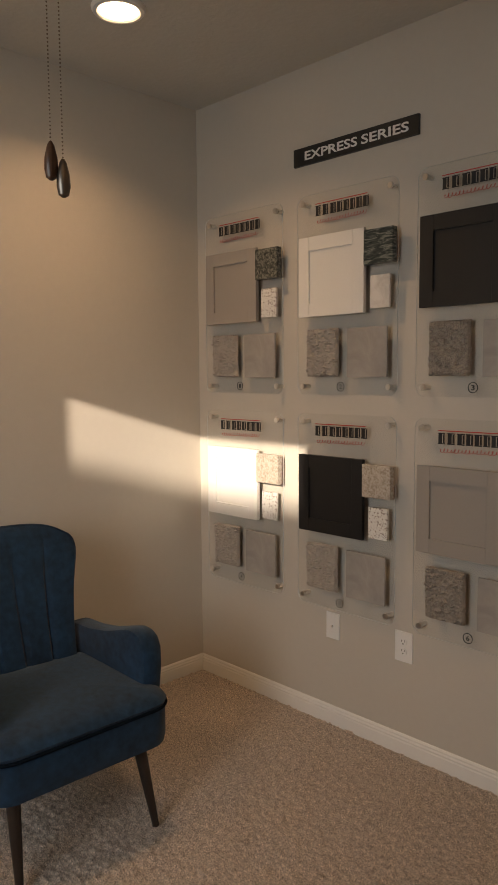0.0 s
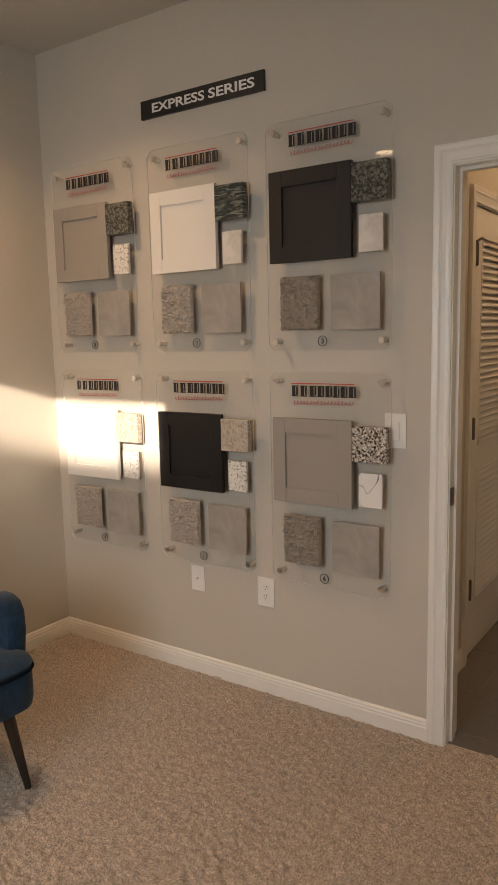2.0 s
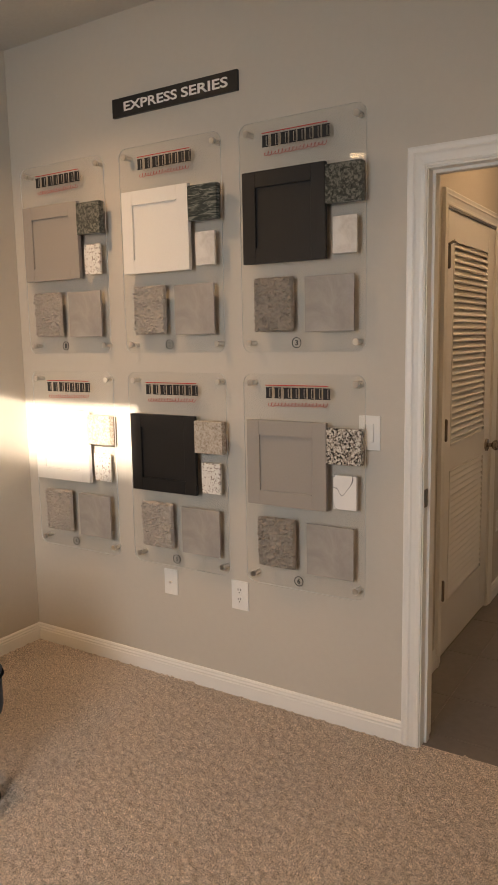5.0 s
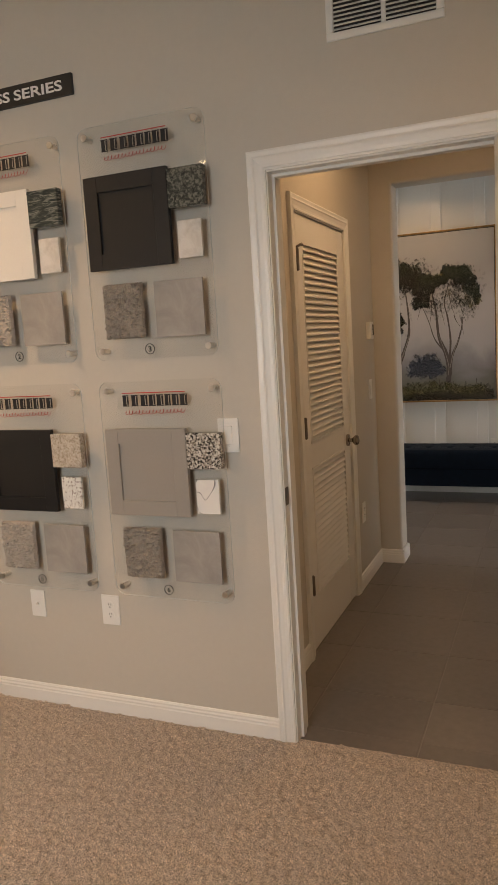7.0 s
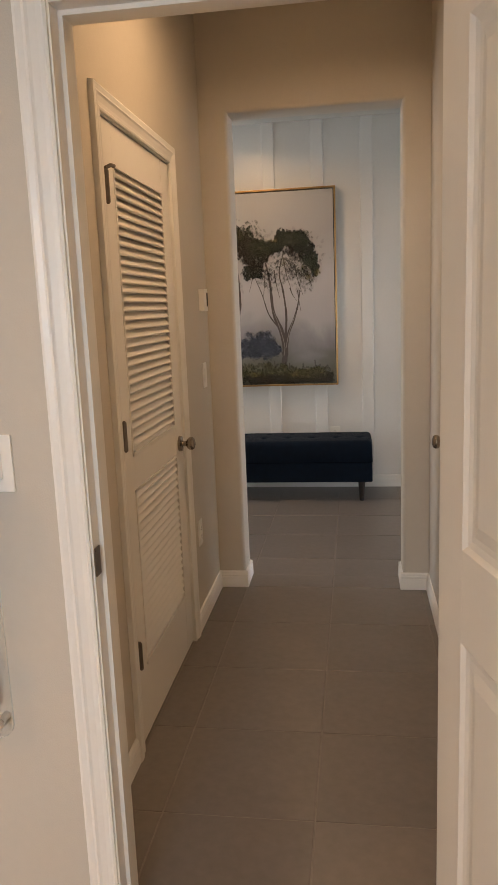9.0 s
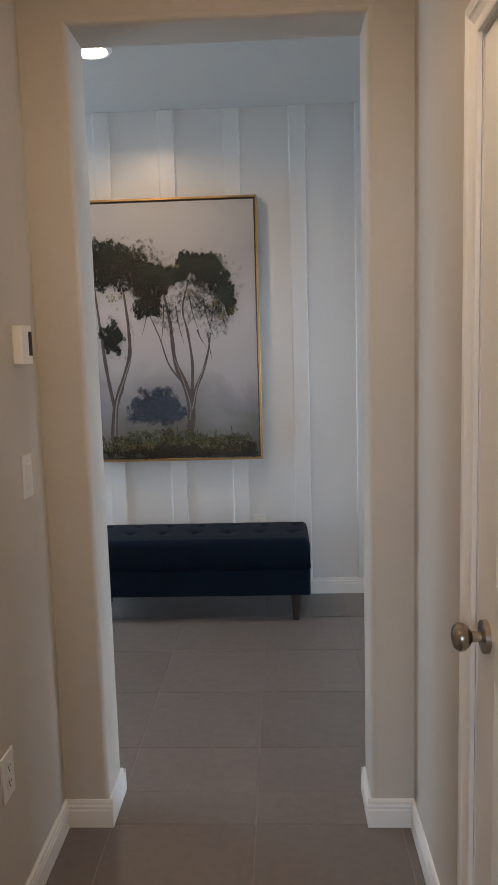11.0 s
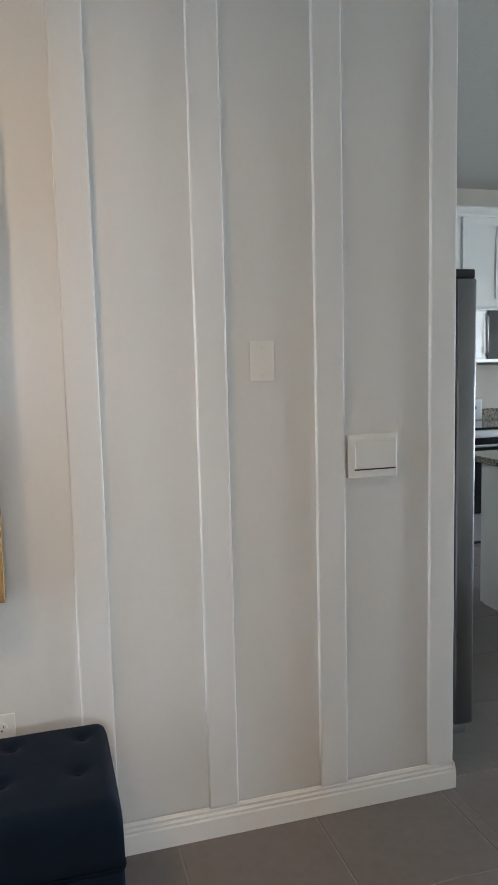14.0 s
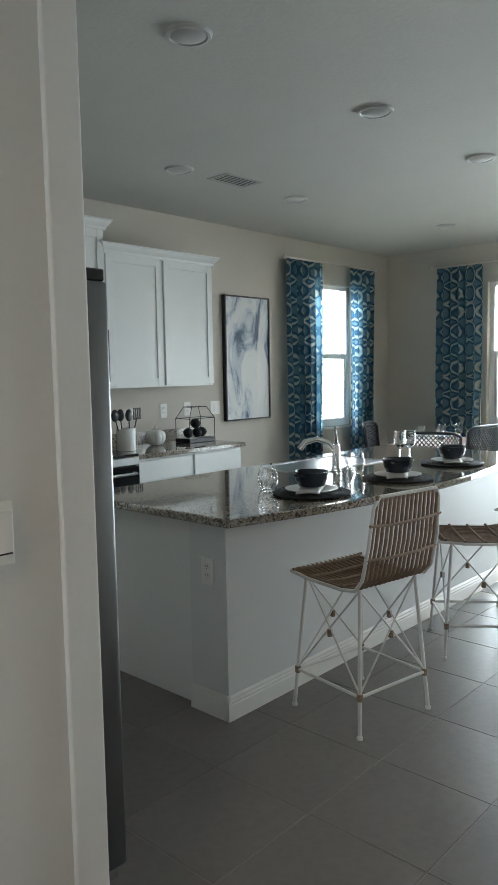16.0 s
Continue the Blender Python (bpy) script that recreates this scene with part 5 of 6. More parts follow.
strokes("crown_green", (0.050, 0.065, 0.030), [(1.20, 1.13, 0.12, 0.06), (1.29, 0.95, 0.06, 0.09), (0.75, 1.20, 0.18, 0.07), (0.92, 1.08, 0.12, 0.07)], 500, 0.017, "lighter green leaf dabs", 0, 0.2, 0.3)
strokes("drooping_twig", (0.10, 0.095, 0.09), [(1.05, 0.92, 0.14, 0.10), (1.24, 0.82, 0.08, 0.10), (0.98, 0.84, 0.10, 0.09)], 300, 0.019, "thin grey twig dabs", 0, 0.0, 0.14)
strokes("yellow_light", (0.42, 0.31, 0.075), [(1.03, 1.12, 0.03, 0.010), (1.36, 0.86, 0.025, 0.03), (1.24, 0.90, 0.04, 0.03), (1.10, 0.97, 0.03, 0.02), (1.28, 0.84, 0.03, 0.02), (0.65, 0.95, 0.05, 0.02)], 75, 0.011, "ochre highlight dabs", 0, 0, 0.4)
strokes("grass", (0.085, 0.085, 0.030), [(0.75, 0.11, 0.75, 0.06), (1.30, 0.08, 0.18, 0.05)], 700, 0.024, "olive grass dabs", 0.1, 0, 0.45)
strokes("dark_ground", (0.028, 0.022, 0.012), [(0.75, 0.05, 0.75, 0.035), (1.2, 0.06, 0.3, 0.03)], 800, 0.026, "dark earth dabs", 0.5, 0, 0.7)
strokes("grass_light", (0.22, 0.19, 0.06), [(1.30, 0.09, 0.16, 0.05), (1.0, 0.10, 0.3, 0.03), (0.6, 0.09, 0.3, 0.03)], 110, 0.013, "straw-coloured dabs", 0.1)

# ---- entry: tufted bench ----
BL, BD = 1.27, 0.43
bench = thing("tufted_bench", pose(0.085 - BL / 2, 6.835, 0), "long navy tufted bench on short dark tapered legs", "bench")
b = fresh()
pillow(b, -BL / 2, BL / 2, -BD / 2, BD / 2, 0.014, [(0.006, 0.150), (0.0, 0.156), (0.0, 0.292), (0.008, 0.300)], n=3)
part("upholstered_base", b, M_NAVY, bench, "", True)
TUFTS = [(x0 + 0.183 * k, y) for x0, y in ((-0.553, -0.045), (-0.553 + 0.02, 0.125)) for k in range(7)]
b = fresh()
nx, ny = 180, 54
rows = []
for j in range(ny + 1):
    yy = -BD / 2 + BD * j / ny
    row = []
    for i in range(nx + 1):
        xx = -BL / 2 + BL * i / nx
        ex, ey = min(xx + BL / 2, BL / 2 - xx), min(yy + BD / 2, BD / 2 - yy)
        z = 0.462 + 0.006 * min(ey, 0.1) / 0.1
        for e in (ex, ey):
            if e < 0.035:
                z -= 0.035 - math.sqrt(max(0.035 ** 2 - (0.035 - e) ** 2, 0))
        for tx, ty in TUFTS:
            d2 = (xx - tx) ** 2 + (yy - ty) ** 2
            if d2 < 0.01:
                z -= 0.012 * math.exp(-d2 / 0.0005) + 0.004 * math.exp(-d2 / 0.003)
        row.append((xx, yy, z))
    rows.append(row)
vs = quad_strip(b, rows)
ring = [vs[0][i] for i in range(nx + 1)] + [vs[j][nx] for j in range(1, ny + 1)] + [vs[ny][i] for i in range(nx - 1, -1, -1)] + [vs[j][0] for j in range(ny - 1, 0, -1)]
mid = [b.verts.new((v.co.x * 1.002, v.co.y * 1.006, 0.318)) for v in ring]
low = [b.verts.new((v.co.x * 0.992, v.co.y * 0.98, 0.303)) for v in ring]
n = len(ring)
for a, c in ((ring, mid), (mid, low)):
    for k in range(n):
        b.faces.new((a[k], a[(k + 1) % n], c[(k + 1) % n], c[k]))
part("cushion", b, M_NAVY, bench, "button-tufted seat cushion", True)
b = fresh()
tube(b, [(x, y, 0.302) for x, y in rounded(-BL / 2 - 0.001, BL / 2 + 0.001, -BD / 2 - 0.001, BD / 2 + 0.001, 0.015, 3)], 0.004, 6, closed=True)
part("piping", b, M_PIPING, bench, "dark seam piping")
for tx, ty in TUFTS:
    b = fresh()
    bmesh.ops.create_uvsphere(b, u_segments=10, v_segments=6, radius=0.010, matrix=Matrix.Translation((tx, ty, 0.4515)) @ Matrix.Diagonal((1, 1, 0.45, 1)))
    part("button", b, M_NAVY, bench, "", True)
for lx in (-BL / 2 + 0.08, BL / 2 - 0.08):
    for ly in (-BD / 2 + 0.045, BD / 2 - 0.06):
        b = fresh()
        tube(b, [(lx, ly, 0.155), (lx, ly, 0.0)], [0.027, 0.017], 16)
        part("leg", b, M_DARKWOOD, bench, "dark tapered wooden leg", True)


# ---- kitchen: cabinets ----
def upper_cabinet(x0, x1, z0, z1, depth, doors, label):
    c = thing("wall_cabinet", pose(x0, YK, z0), label, "cabinet", "kitchen wall cabinets")
    w, h = x1 - x0, z1 - z0
    b = fresh()
    box(b, 0, w, -depth, 0, 0, h, 0.001)
    part("carcass", b, M_KITCHEN, c)
    dw = w / doors
    for k in range(doors):
        shaker_door("door", k * dw + 0.012, (k + 1) * dw - 0.012, 0.014, h - 0.030, -depth - 0.001, 0.020, 0.058, M_KITCHEN, c)
    b = fresh()
    prof = [(0.0, -0.028), (0.006, -0.028), (0.010, -0.010), (0.028, 0.012), (0.040, 0.030), (0.046, 0.034), (0.046, 0.044), (0.0, 0.044)]
    rows = [[(-d, -0.001, h + z), (-d, -depth - 0.022 - d, h + z), (w + d, -depth - 0.022 - d, h + z), (w + d, -0.001, h + z)] for d, z in prof]
    vs = quad_strip(b, rows)
    part("crown_moulding", b, M_KITCHEN, c)
    return c


upper_cabinet(3.555, 4.665, 1.385, 2.405, 0.31, 2, "tall white shaker wall cabinet with crown moulding")
upper_cabinet(2.785, 3.548, 1.832, 2.560, 0.33, 2, "raised white shaker cabinet above the microwave")
upper_cabinet(2.00, 2.778, 1.385, 2.405, 0.31, 2, "tall white shaker wall cabinet with crown moulding")

mw = thing("microwave", pose(2.79, YK, 1.405), "stainless over-range microwave with a black door", "microwave")
b = fresh()
box(b, 0, 0.755, -0.37, 0, 0, 0.424, 0.004)
part("body", b, M_STEEL, mw)
b = fresh()
box(b, 0.01, 0.56, -0.395, -0.371, 0.03, 0.41, 0.004)
part("door", b, M_STEEL, mw, "stainless door")
b = fresh()
tube(b, [(0.575, -0.395, 0.06), (0.575, -0.42, 0.09), (0.575, -0.42, 0.35), (0.575, -0.395, 0.38)], 0.008, 8)
part("handle", b, M_STEEL, mw, "", True)
b = fresh()
box(b, 0.60, 0.745, -0.385, -0.371, 0.03, 0.41, 0.002)
part("control_panel", b, M_BLACK, mw, "black control panel")

YC = YK - 0.61


def base_cabinet(x0, x1, label):
    c = thing("base_cabinet", pose(x0, YC, 0), label, "cabinet", "kitchen base cabinets")
    w = x1 - x0
    b = fresh()
    box(b, 0, w, 0, 0.608, 0.10, 0.875)
    box(b, 0.0, w, 0.07, 0.60, 0.0, 0.10)
    part("carcass", b, M_KITCHEN, c)
    half = w / 2
    for k in range(2):
        b = fresh()
        box(b, k * half + 0.014, (k + 1) * half - 0.014, -0.020, -0.001, 0.705, 0.858, 0.002)
        part("drawer", b, M_KITCHEN, c)
        shaker_door("door", k * half + 0.014, (k + 1) * half - 0.014, 0.115, 0.685, -0.001, 0.020, 0.058, M_KITCHEN, c)
    return c


base_cabinet(3.562, 4.665, "white base cabinet with slab drawers over shaker doors")
base_cabinet(1.66, 2.785, "white base cabinet with slab drawers over shaker doors")
for x0, x1 in ((3.558, 4.695), (1.50, 2.787)):
    wt = thing("worktop", pose(x0, YK, 0.876), "brown-grey granite worktop with a low backsplash", "countertop", "kitchen worktops")
    b = fresh()
    box(b, 0, x1 - x0, -0.648, -0.001, 0, 0.034, 0.004, 2)
    part("slab", b, M_COUNTER, wt)
    b = fresh()
    box(b, 0, x1 - x0, -0.022, -0.001, 0.034, 0.136, 0.002)
    part("backsplash", b, M_COUNTER, wt)

rg = thing("range", pose(2.793, YK, 0), "freestanding stainless range with black glass door", "range")
b = fresh()
box(b, 0, 0.76, -0.63, -0.01, 0.02, 0.905, 0.003)
part("body", b, M_BLACK, rg)
b = fresh()
box(b, -0.001, 0.761, -0.655, -0.012, 0.905, 0.922, 0.003)
part("cooktop", b, M_BLACKGLASS, rg, "black glass cooktop")
b = fresh()
box(b, 0, 0.76, -0.662, -0.632, 0.845, 0.902, 0.004)
part("front_trim", b, M_STEEL, rg, "stainless front trim")
b = fresh()
box(b, 0.005, 0.755, -0.668, -0.632, 0.27, 0.835, 0.004)
door = part("oven_door", b, M_BLACKGLASS, rg, "black glass oven door")
b = fresh()
tube(b, [(0.06, -0.668, 0.79), (0.06, -0.71, 0.79), (0.70, -0.71, 0.79), (0.70, -0.668, 0.79)], 0.011, 8)
part("handle", b, M_STEEL, door, "stainless bar handle", True)
b = fresh()
box(b, 0.005, 0.755, -0.665, -0.632, 0.05, 0.26, 0.004)
part("storage_drawer", b, M_STEEL, rg, "stainless drawer")
b = fresh()
box(b, 0, 0.76, -0.075, -0.012, 0.922, 1.105, 0.006)
part("backguard", b, M_STEEL, rg, "stainless backguard")
for k in range(4):
    b = fresh()
    kx = (0.09, 0.19, 0.57, 0.67)[k]
    tube(b, [(kx, -0.075, 1.03), (kx, -0.10, 1.03)], [0.022, 0.018], 14)
    part("knob", b, M_BLACK, rg, "black knob", True)

# refrigerator, its doors towards +x
fr = thing("refrigerator", pose(0.76, 7.315, 0), "tall stainless refrigerator with a dark grey side", "refrigerator")
b = fresh()
box(b, 0.0, 0.622, 0.0, 0.90, 0.03, 1.745, 0.006)
part("cabinet", b, mat("grey_fridge_side", (0.055, 0.057, 0.062), 0.45, var=0.08), fr, "dark grey cabinet side")
for y0, y1 in ((0.0, 0.447), (0.453, 0.90)):
    b = fresh()
    pillow(b, 0.630, 0.712, y0, y1, 0.012, [(0.003, 0.085), (0.0, 0.09), (0.0, 1.735), (0.003, 1.74)], n=4)
    d = part("door", b, M_DARKSTEEL, fr, "stainless door", True)
    b = fresh()
    hy = y1 - 0.05 if y0 == 0 else y0 + 0.05
    tube(b, [(0.712, hy, 0.7), (0.76, hy, 0.74), (0.76, hy, 1.5), (0.712, hy, 1.54)], 0.011, 8)
    part("handle", b, M_STEEL, d, "", True)
b = fresh()
box(b, 0.60, 0.705, 0.005, 0.11, 1.742, 1.775, 0.004)
part("hinge_cover", b, M_BLACK, fr, "black hinge cover")
for y in (0.03, 0.80):
    b = fresh()
    tube(b, [(0.60, y + 0.02, 0.03), (0.60, y + 0.02, 0.0)], 0.022, 12)
    box(b, 0.60, 0.70, y, y + 0.05, 0.030, 0.075, 0.008, 2)
    part("levelling_foot", b, M_CHROME, fr, "shiny levelling foot and lower hinge", True)

# ---- kitchen: island ----
IX0, IX1, IY0, IY1 = 2.40, 5.12, 7.805, 8.72
isl = thing("kitchen_island", pose(IX0, IY0, 0), "white panelled kitchen island with a plain end post", "kitchen island")
b = fresh()
box(b, 0.0, IX1 - IX0, 0.0, 0.225, 0, 0.868)
part("knee_wall", b, M_ISLAND, isl)
b = fresh()
box(b, 0.040, IX1 - IX0 - 0.04, 0.226, IY1 - IY0, 0.0, 0.868, 0.001)
part("cabinet_body", b, M_KITCHEN, isl)
b = fresh()
box(b, 0.022, 0.039, 0.226, IY1 - IY0 - 0.07, 0.004, 0.868, 0.001)
part("end_panel", b, M_KITCHEN, isl)
b = fresh()
for (x0, y0, x1, y1, nx, ny) in ((-0.013, 0, IX1 - IX0 + 0.013, 0, 0, -1), (0, -0.0125, 0, 0.225, -1, 0)):
    rows = [[(x0 + d * nx, y0 + d * ny, z * 1.3) for d, z in BASE_PROFILE], [(x1 + d * nx, y1 + d * ny, z * 1.3) for d, z in BASE_PROFILE]]
    vs = quad_strip(b, rows)
    b.faces.new(vs[0])
    b.faces.new(vs[1][::-1])
part("baseboard", b, M_TRIM, isl)
b = fresh()
box(b, -0.012, 0.24, -0.012, 0.237, 0.845, 0.868, 0.003)
part("cap_moulding", b, M_TRIM, isl)
p = plate("duplex_outlet", pose(IX0, 7.915, 0.640, 0, 0, -90), 0.075, 0.12, "duplex", "white duplex outlet on the island's end", "outlet")

ct = thing("island_worktop", pose(0, 0, 0.869), "polished brown-grey granite island top with a bowed front", "countertop")
b = fresh()
front = []
for k in range(41):
    x = 2.31 + (5.20 - 2.31) * k / 40
    s = (x - 3.755) / 1.445
    front.append((x, 7.49 + 0.215 * s * s))
line = front + [(5.20, 8.76), (2.31, 8.76)]
cxm, cym = 3.755, 8.15
rows = []
for ins, z in ((0.004, 0.0), (0.0, 0.004), (0.0, 0.030), (0.002, 0.034), (0.006, 0.036)):
    rows.append([(x + (ins if x < cxm else -ins), y + (ins if y < cym else -ins), z) for x, y in line])
vs = quad_strip(b, rows, closed_v=True)
b.faces.new(vs[0][::-1])
b.faces.new(vs[-1])
part("granite_slab", b, M_COUNTER, ct)
TOP = 0.905

snk = thing("sink", pose(3.92, 8.42, TOP), "stainless drop-in sink in the island top", "sink")
b = fresh()
tube(b, [(x, y, 0.002) for x, y in rounded(-0.38, 0.38, -0.22, 0.22, 0.05, 5)], 0.006, 6, closed=True)
part("rim", b, M_STEEL, snk, "", True)
b = fresh()
pillow(b, -0.375, 0.375, -0.215, 0.215, 0.05, [(0.0, 0.0005), (0.02, 0.0015)], n=5)
part("bowl", b, M_STEEL, snk, "stainless bowl")

fc = thing("kitchen_faucet", pose(3.73, 8.19, TOP), "chrome pull-down kitchen faucet with a lever", "faucet")
b = fresh()
lathe(b, [(0.030, 0.0), (0.030, 0.012), (0.024, 0.02), (0.024, 0.13), (0.020, 0.155)], seg=18)
part("body", b, M_CHROME, fc, "", True)
b = fresh()
tube(b, [(0, 0, 0.11), (-0.03, 0.03, 0.165), (-0.085, 0.075, 0.19), (-0.14, 0.12, 0.175), (-0.165, 0.14, 0.135)], [0.016, 0.016, 0.016, 0.018, 0.020], 12)
part("spout", b, M_CHROME, fc, "", True)
b = fresh()
tube(b, [(0, 0, 0.15), (-0.015, -0.01, 0.20), (-0.035, -0.02, 0.265)], [0.012, 0.009, 0.006], 10)
part("lever", b, M_CHROME, fc, "", True)


# ---- kitchen: place settings ----
def setting(x, y):
    c = thing("charger_plate", pose(x, y, TOP), "round dark woven charger under a white plate", "charger", "chargers on the island")
    b = fresh()
    lathe(b, [(0.10, 0.0), (0.185, 0.004), (0.19, 0.010), (0.185, 0.013), (0.10, 0.011), (0.0, 0.011)], seg=36)
    part("disc", b, M_CHARGER, c, "", True)
    b = fresh()
    for r in (0.06, 0.09, 0.12, 0.15, 0.18):
        tube(b, [(r * math.cos(k * math.tau / 36), r * math.sin(k * math.tau / 36), 0.0115) for k in range(36)], 0.004, 5, closed=True)
    part("weave", b, M_CHARGER, c)
    pl = thing("dinner_plate", pose(x, y, TOP + 0.0135), "white round dinner plate on a dark charger", "plate", "plates on the island")
    b = fresh()
    lathe(b, [(0.075, 0.0), (0.085, 0.004), (0.125, 0.014), (0.128, 0.017), (0.122, 0.017), (0.08, 0.008), (0.0, 0.007)], seg=36)
    part("dish", b, M_CERAMIC, pl, "", True)
    nk = thing("napkin", pose(x, y, TOP + 0.030, 0, 0, 30), "folded white linen napkin on the plate", "napkin", "napkins on the island")
    b = fresh()
    rows = [[(-0.15 + 0.30 * i / 14, -0.055 + 0.11 * j / 6, 0.002 + 0.004 * math.sin(i * 1.1 + j * 0.7) * (i / 14 - 0.5) ** 2 * 4 - 0.012 * max(0, abs(i / 14 - 0.5) * 2 - 0.7)) for i in range(15)] for j in range(7)]
    quad_strip(b, rows)
    o = part("cloth", b, M_NAPKIN, nk, "", True)
    sol = o.modifiers.new("thickness", "SOLIDIFY")
    sol.thickness = 0.004
    bw = thing("bowl", pose(x, y, TOP + 0.036), "dark blue glazed round bowl on a napkin", "bowl", "bowls on the island")
    b = fresh()
    lathe(b, [(0.045, 0.0), (0.062, 0.006), (0.075, 0.035), (0.082, 0.068), (0.086, 0.075), (0.082, 0.075), (0.074, 0.05), (0.05, 0.014), (0.0, 0.012)], seg=32)
    part("shell", b, M_BOWL, bw, "", True)
    for s in (-1, 1):
        b = fresh()
        tube(b, [(s * 0.080, -0.022, 0.060), (s * 0.102, -0.018, 0.064), (s * 0.102, 0.018, 0.064), (s * 0.080, 0.022, 0.060)], 0.006, 8)
        part("handle", b, M_BOWL, bw, "", True)


def wine_glass(x, y, z, stem):
    g = thing("wine_glass" if stem else "tumbler", pose(x, y, z), "clear stemmed wine glass beside a plate" if stem else "clear stemless glass beside a plate", "glass", "glasses at the table settings")
    b = fresh()
    if stem:
        prof = [(0.034, 0.0), (0.034, 0.002), (0.005, 0.006), (0.004, 0.075), (0.012, 0.085), (0.036, 0.11), (0.042, 0.145), (0.034, 0.195), (0.0325, 0.195), (0.040, 0.145), (0.034, 0.113), (0.0, 0.088)]
    else:
        prof = [(0.025, 0.0), (0.030, 0.002), (0.043, 0.04), (0.044, 0.06), (0.035, 0.115), (0.0335, 0.115), (0.042, 0.06), (0.041, 0.042), (0.027, 0.005), (0.0, 0.004)]
    lathe(b, prof, seg=28)
    o = part("vessel", b, M_CRYSTAL, g, "", True)
    o.visible_shadow = False


for sx, sy in ((3.005, 7.815), (3.66, 7.735), (4.39, 7.79)):
    setting(sx, sy)
for gx, gy, stem in ((2.985, 8.085, False), (2.935, 8.02, False), (3.72, 8.035, False), (3.64, 8.09, False), (4.40, 8.09, True), (4.33, 8.12, True)):
    wine_glass(gx, gy, TOP, stem)


# ---- kitchen: rattan stools ----
def stool():
    s = thing("bar_stool", Matrix(), "rattan counter stool on a white wire base", "stool", "stools at the island")
    corners = [(-0.17, -0.16), (0.17, -0.16), (0.17, 0.16), (-0.17, 0.16)]
    feet = [(-0.215, -0.20), (0.215, -0.20), (0.215, 0.20), (-0.215, 0.20)]
    for (x0, y0), (x1, y1) in zip(corners, feet):
        b = fresh()
        tube(b, [(x0, y0, 0.605), (x1, y1, 0.008)], 0.0085, 8)
        g = part("leg", b, M_WHITEMETAL, s, "", True)
        b = fresh()
        lathe(b, [(0.012, 0.0), (0.013, 0.010), (0.009, 0.016)], x1, y1, 10)
        part("glide", b, M_WHITEMETAL, g, "", True)
    zr = 0.17

    def at(i, z):
        (x0, y0), (x1, y1) = corners[i], feet[i]
        t = (0.605 - z) / 0.597
        return (x0 + (x1 - x0) * t, y0 + (y1 - y0) * t, z)

    for i in range(4):
        j = (i + 1) % 4
        b = fresh()
        tube(b, [at(i, zr), at(j, zr)], 0.007, 8)
        part("footrest", b, M_WHITEMETAL, s, "", True)
        for p, q in ((i, j), (j, i)):
            b = fresh()
            tube(b, [at(p, 0.60), at(q, zr + 0.01)], 0.0045, 6)
            part("cross_brace", b, M_WHITEMETAL, s, "", True)
        b = fresh()
        m = (Vector(at(i, 0.385)) + Vector(at(j, 0.385))) / 2
        way = (Vector(at(j, 0.385)) - Vector(at(i, 0.385))).normalized()
        for k in range(5):
            c = m + Vector((0, 0, (k - 2) * 0.006))
            tube(b, [c + 0.009 * (math.cos(a) * way + math.sin(a) * way.cross(Vector((0, 0, 1)))) for a in [n * math.tau / 8 for n in range(8)]], 0.0035, 5, closed=True)
        part("rattan_binding", b, M_RATTAN, s, "brown rattan binding")
        b = fresh()
        c = Vector(at(i, zr))
        for k in range(5):
            cc = c + Vector((0, 0, (k - 2) * 0.006))
            tube(b, [cc + Vector((0.011 * math.cos(n * math.tau / 8), 0.011 * math.sin(n * math.tau / 8), 0)) for n in range(8)], 0.0035, 5, closed=True)
        part("rattan_binding", b, M_RATTAN, s, "brown rattan binding")
    # seat and back are one bent row of canes
    b = fresh()
    for w in (-0.215, 0.215):
        tube(b, [(w * 0.96, 0.225, 0.612), (w, 0.10, 0.603), (w, -0.10, 0.600), (w, -0.175, 0.612), (w * 1.0, -0.215, 0.66), (w * 0.98, -0.245, 0.80), (w * 0.93, -0.262, 0.96), (w * 0.80, -0.268, 1.000)], 0.008, 8)
    tube(b, [(-0.172, -0.268, 1.0), (0.172, -0.268, 1.0)], 0.008, 8)
    tube(b, [(-0.207, 0.225, 0.612), (0.207, 0.225, 0.612)], 0.008, 8)
    part("seat_rim", b, M_WHITEMETAL, s, "white wire rim", True)
    for k in range(15):
        w = -0.195 + 0.39 * k / 14
        b = fresh()
        sag = 0.012 * (1 - (w / 0.2) ** 2)
        tube(b, [(w * 0.97, 0.228, 0.614), (w, 0.10, 0.606 - sag), (w, -0.08, 0.603 - sag), (w, -0.165, 0.612), (w, -0.212, 0.655), (w * 0.99, -0.243, 0.80), (w * 0.95, -0.262, 0.96), (w * 0.93, -0.268, 1.006)], 0.0075, 7)
        part("cane", b, M_RATTAN, s, "", True)
    for y, z in ((0.20, 0.622), (0.10, 0.612), (0.0, 0.610), (-0.10, 0.612), (-0.236, 0.745), (-0.258, 0.885)):
        b = fresh()
        tube(b, [(-0.215, y, z + 0.002), (-0.1, y - 0.004, z - 0.006), (0.1, y - 0.004, z - 0.006), (0.215, y, z + 0.002)], 0.0065, 7)
        part("cross_cane", b, M_RATTAN, s, "", True)
    return s


first = stool()
first.matrix_world = pose(2.875, 7.45, 0, 0, 0, -10)
copy_thing(first, pose(3.90, 7.40, 0, 0, 0, 38))
copy_thing(first, pose(4.80, 7.38, 0, 0, 0, 4))

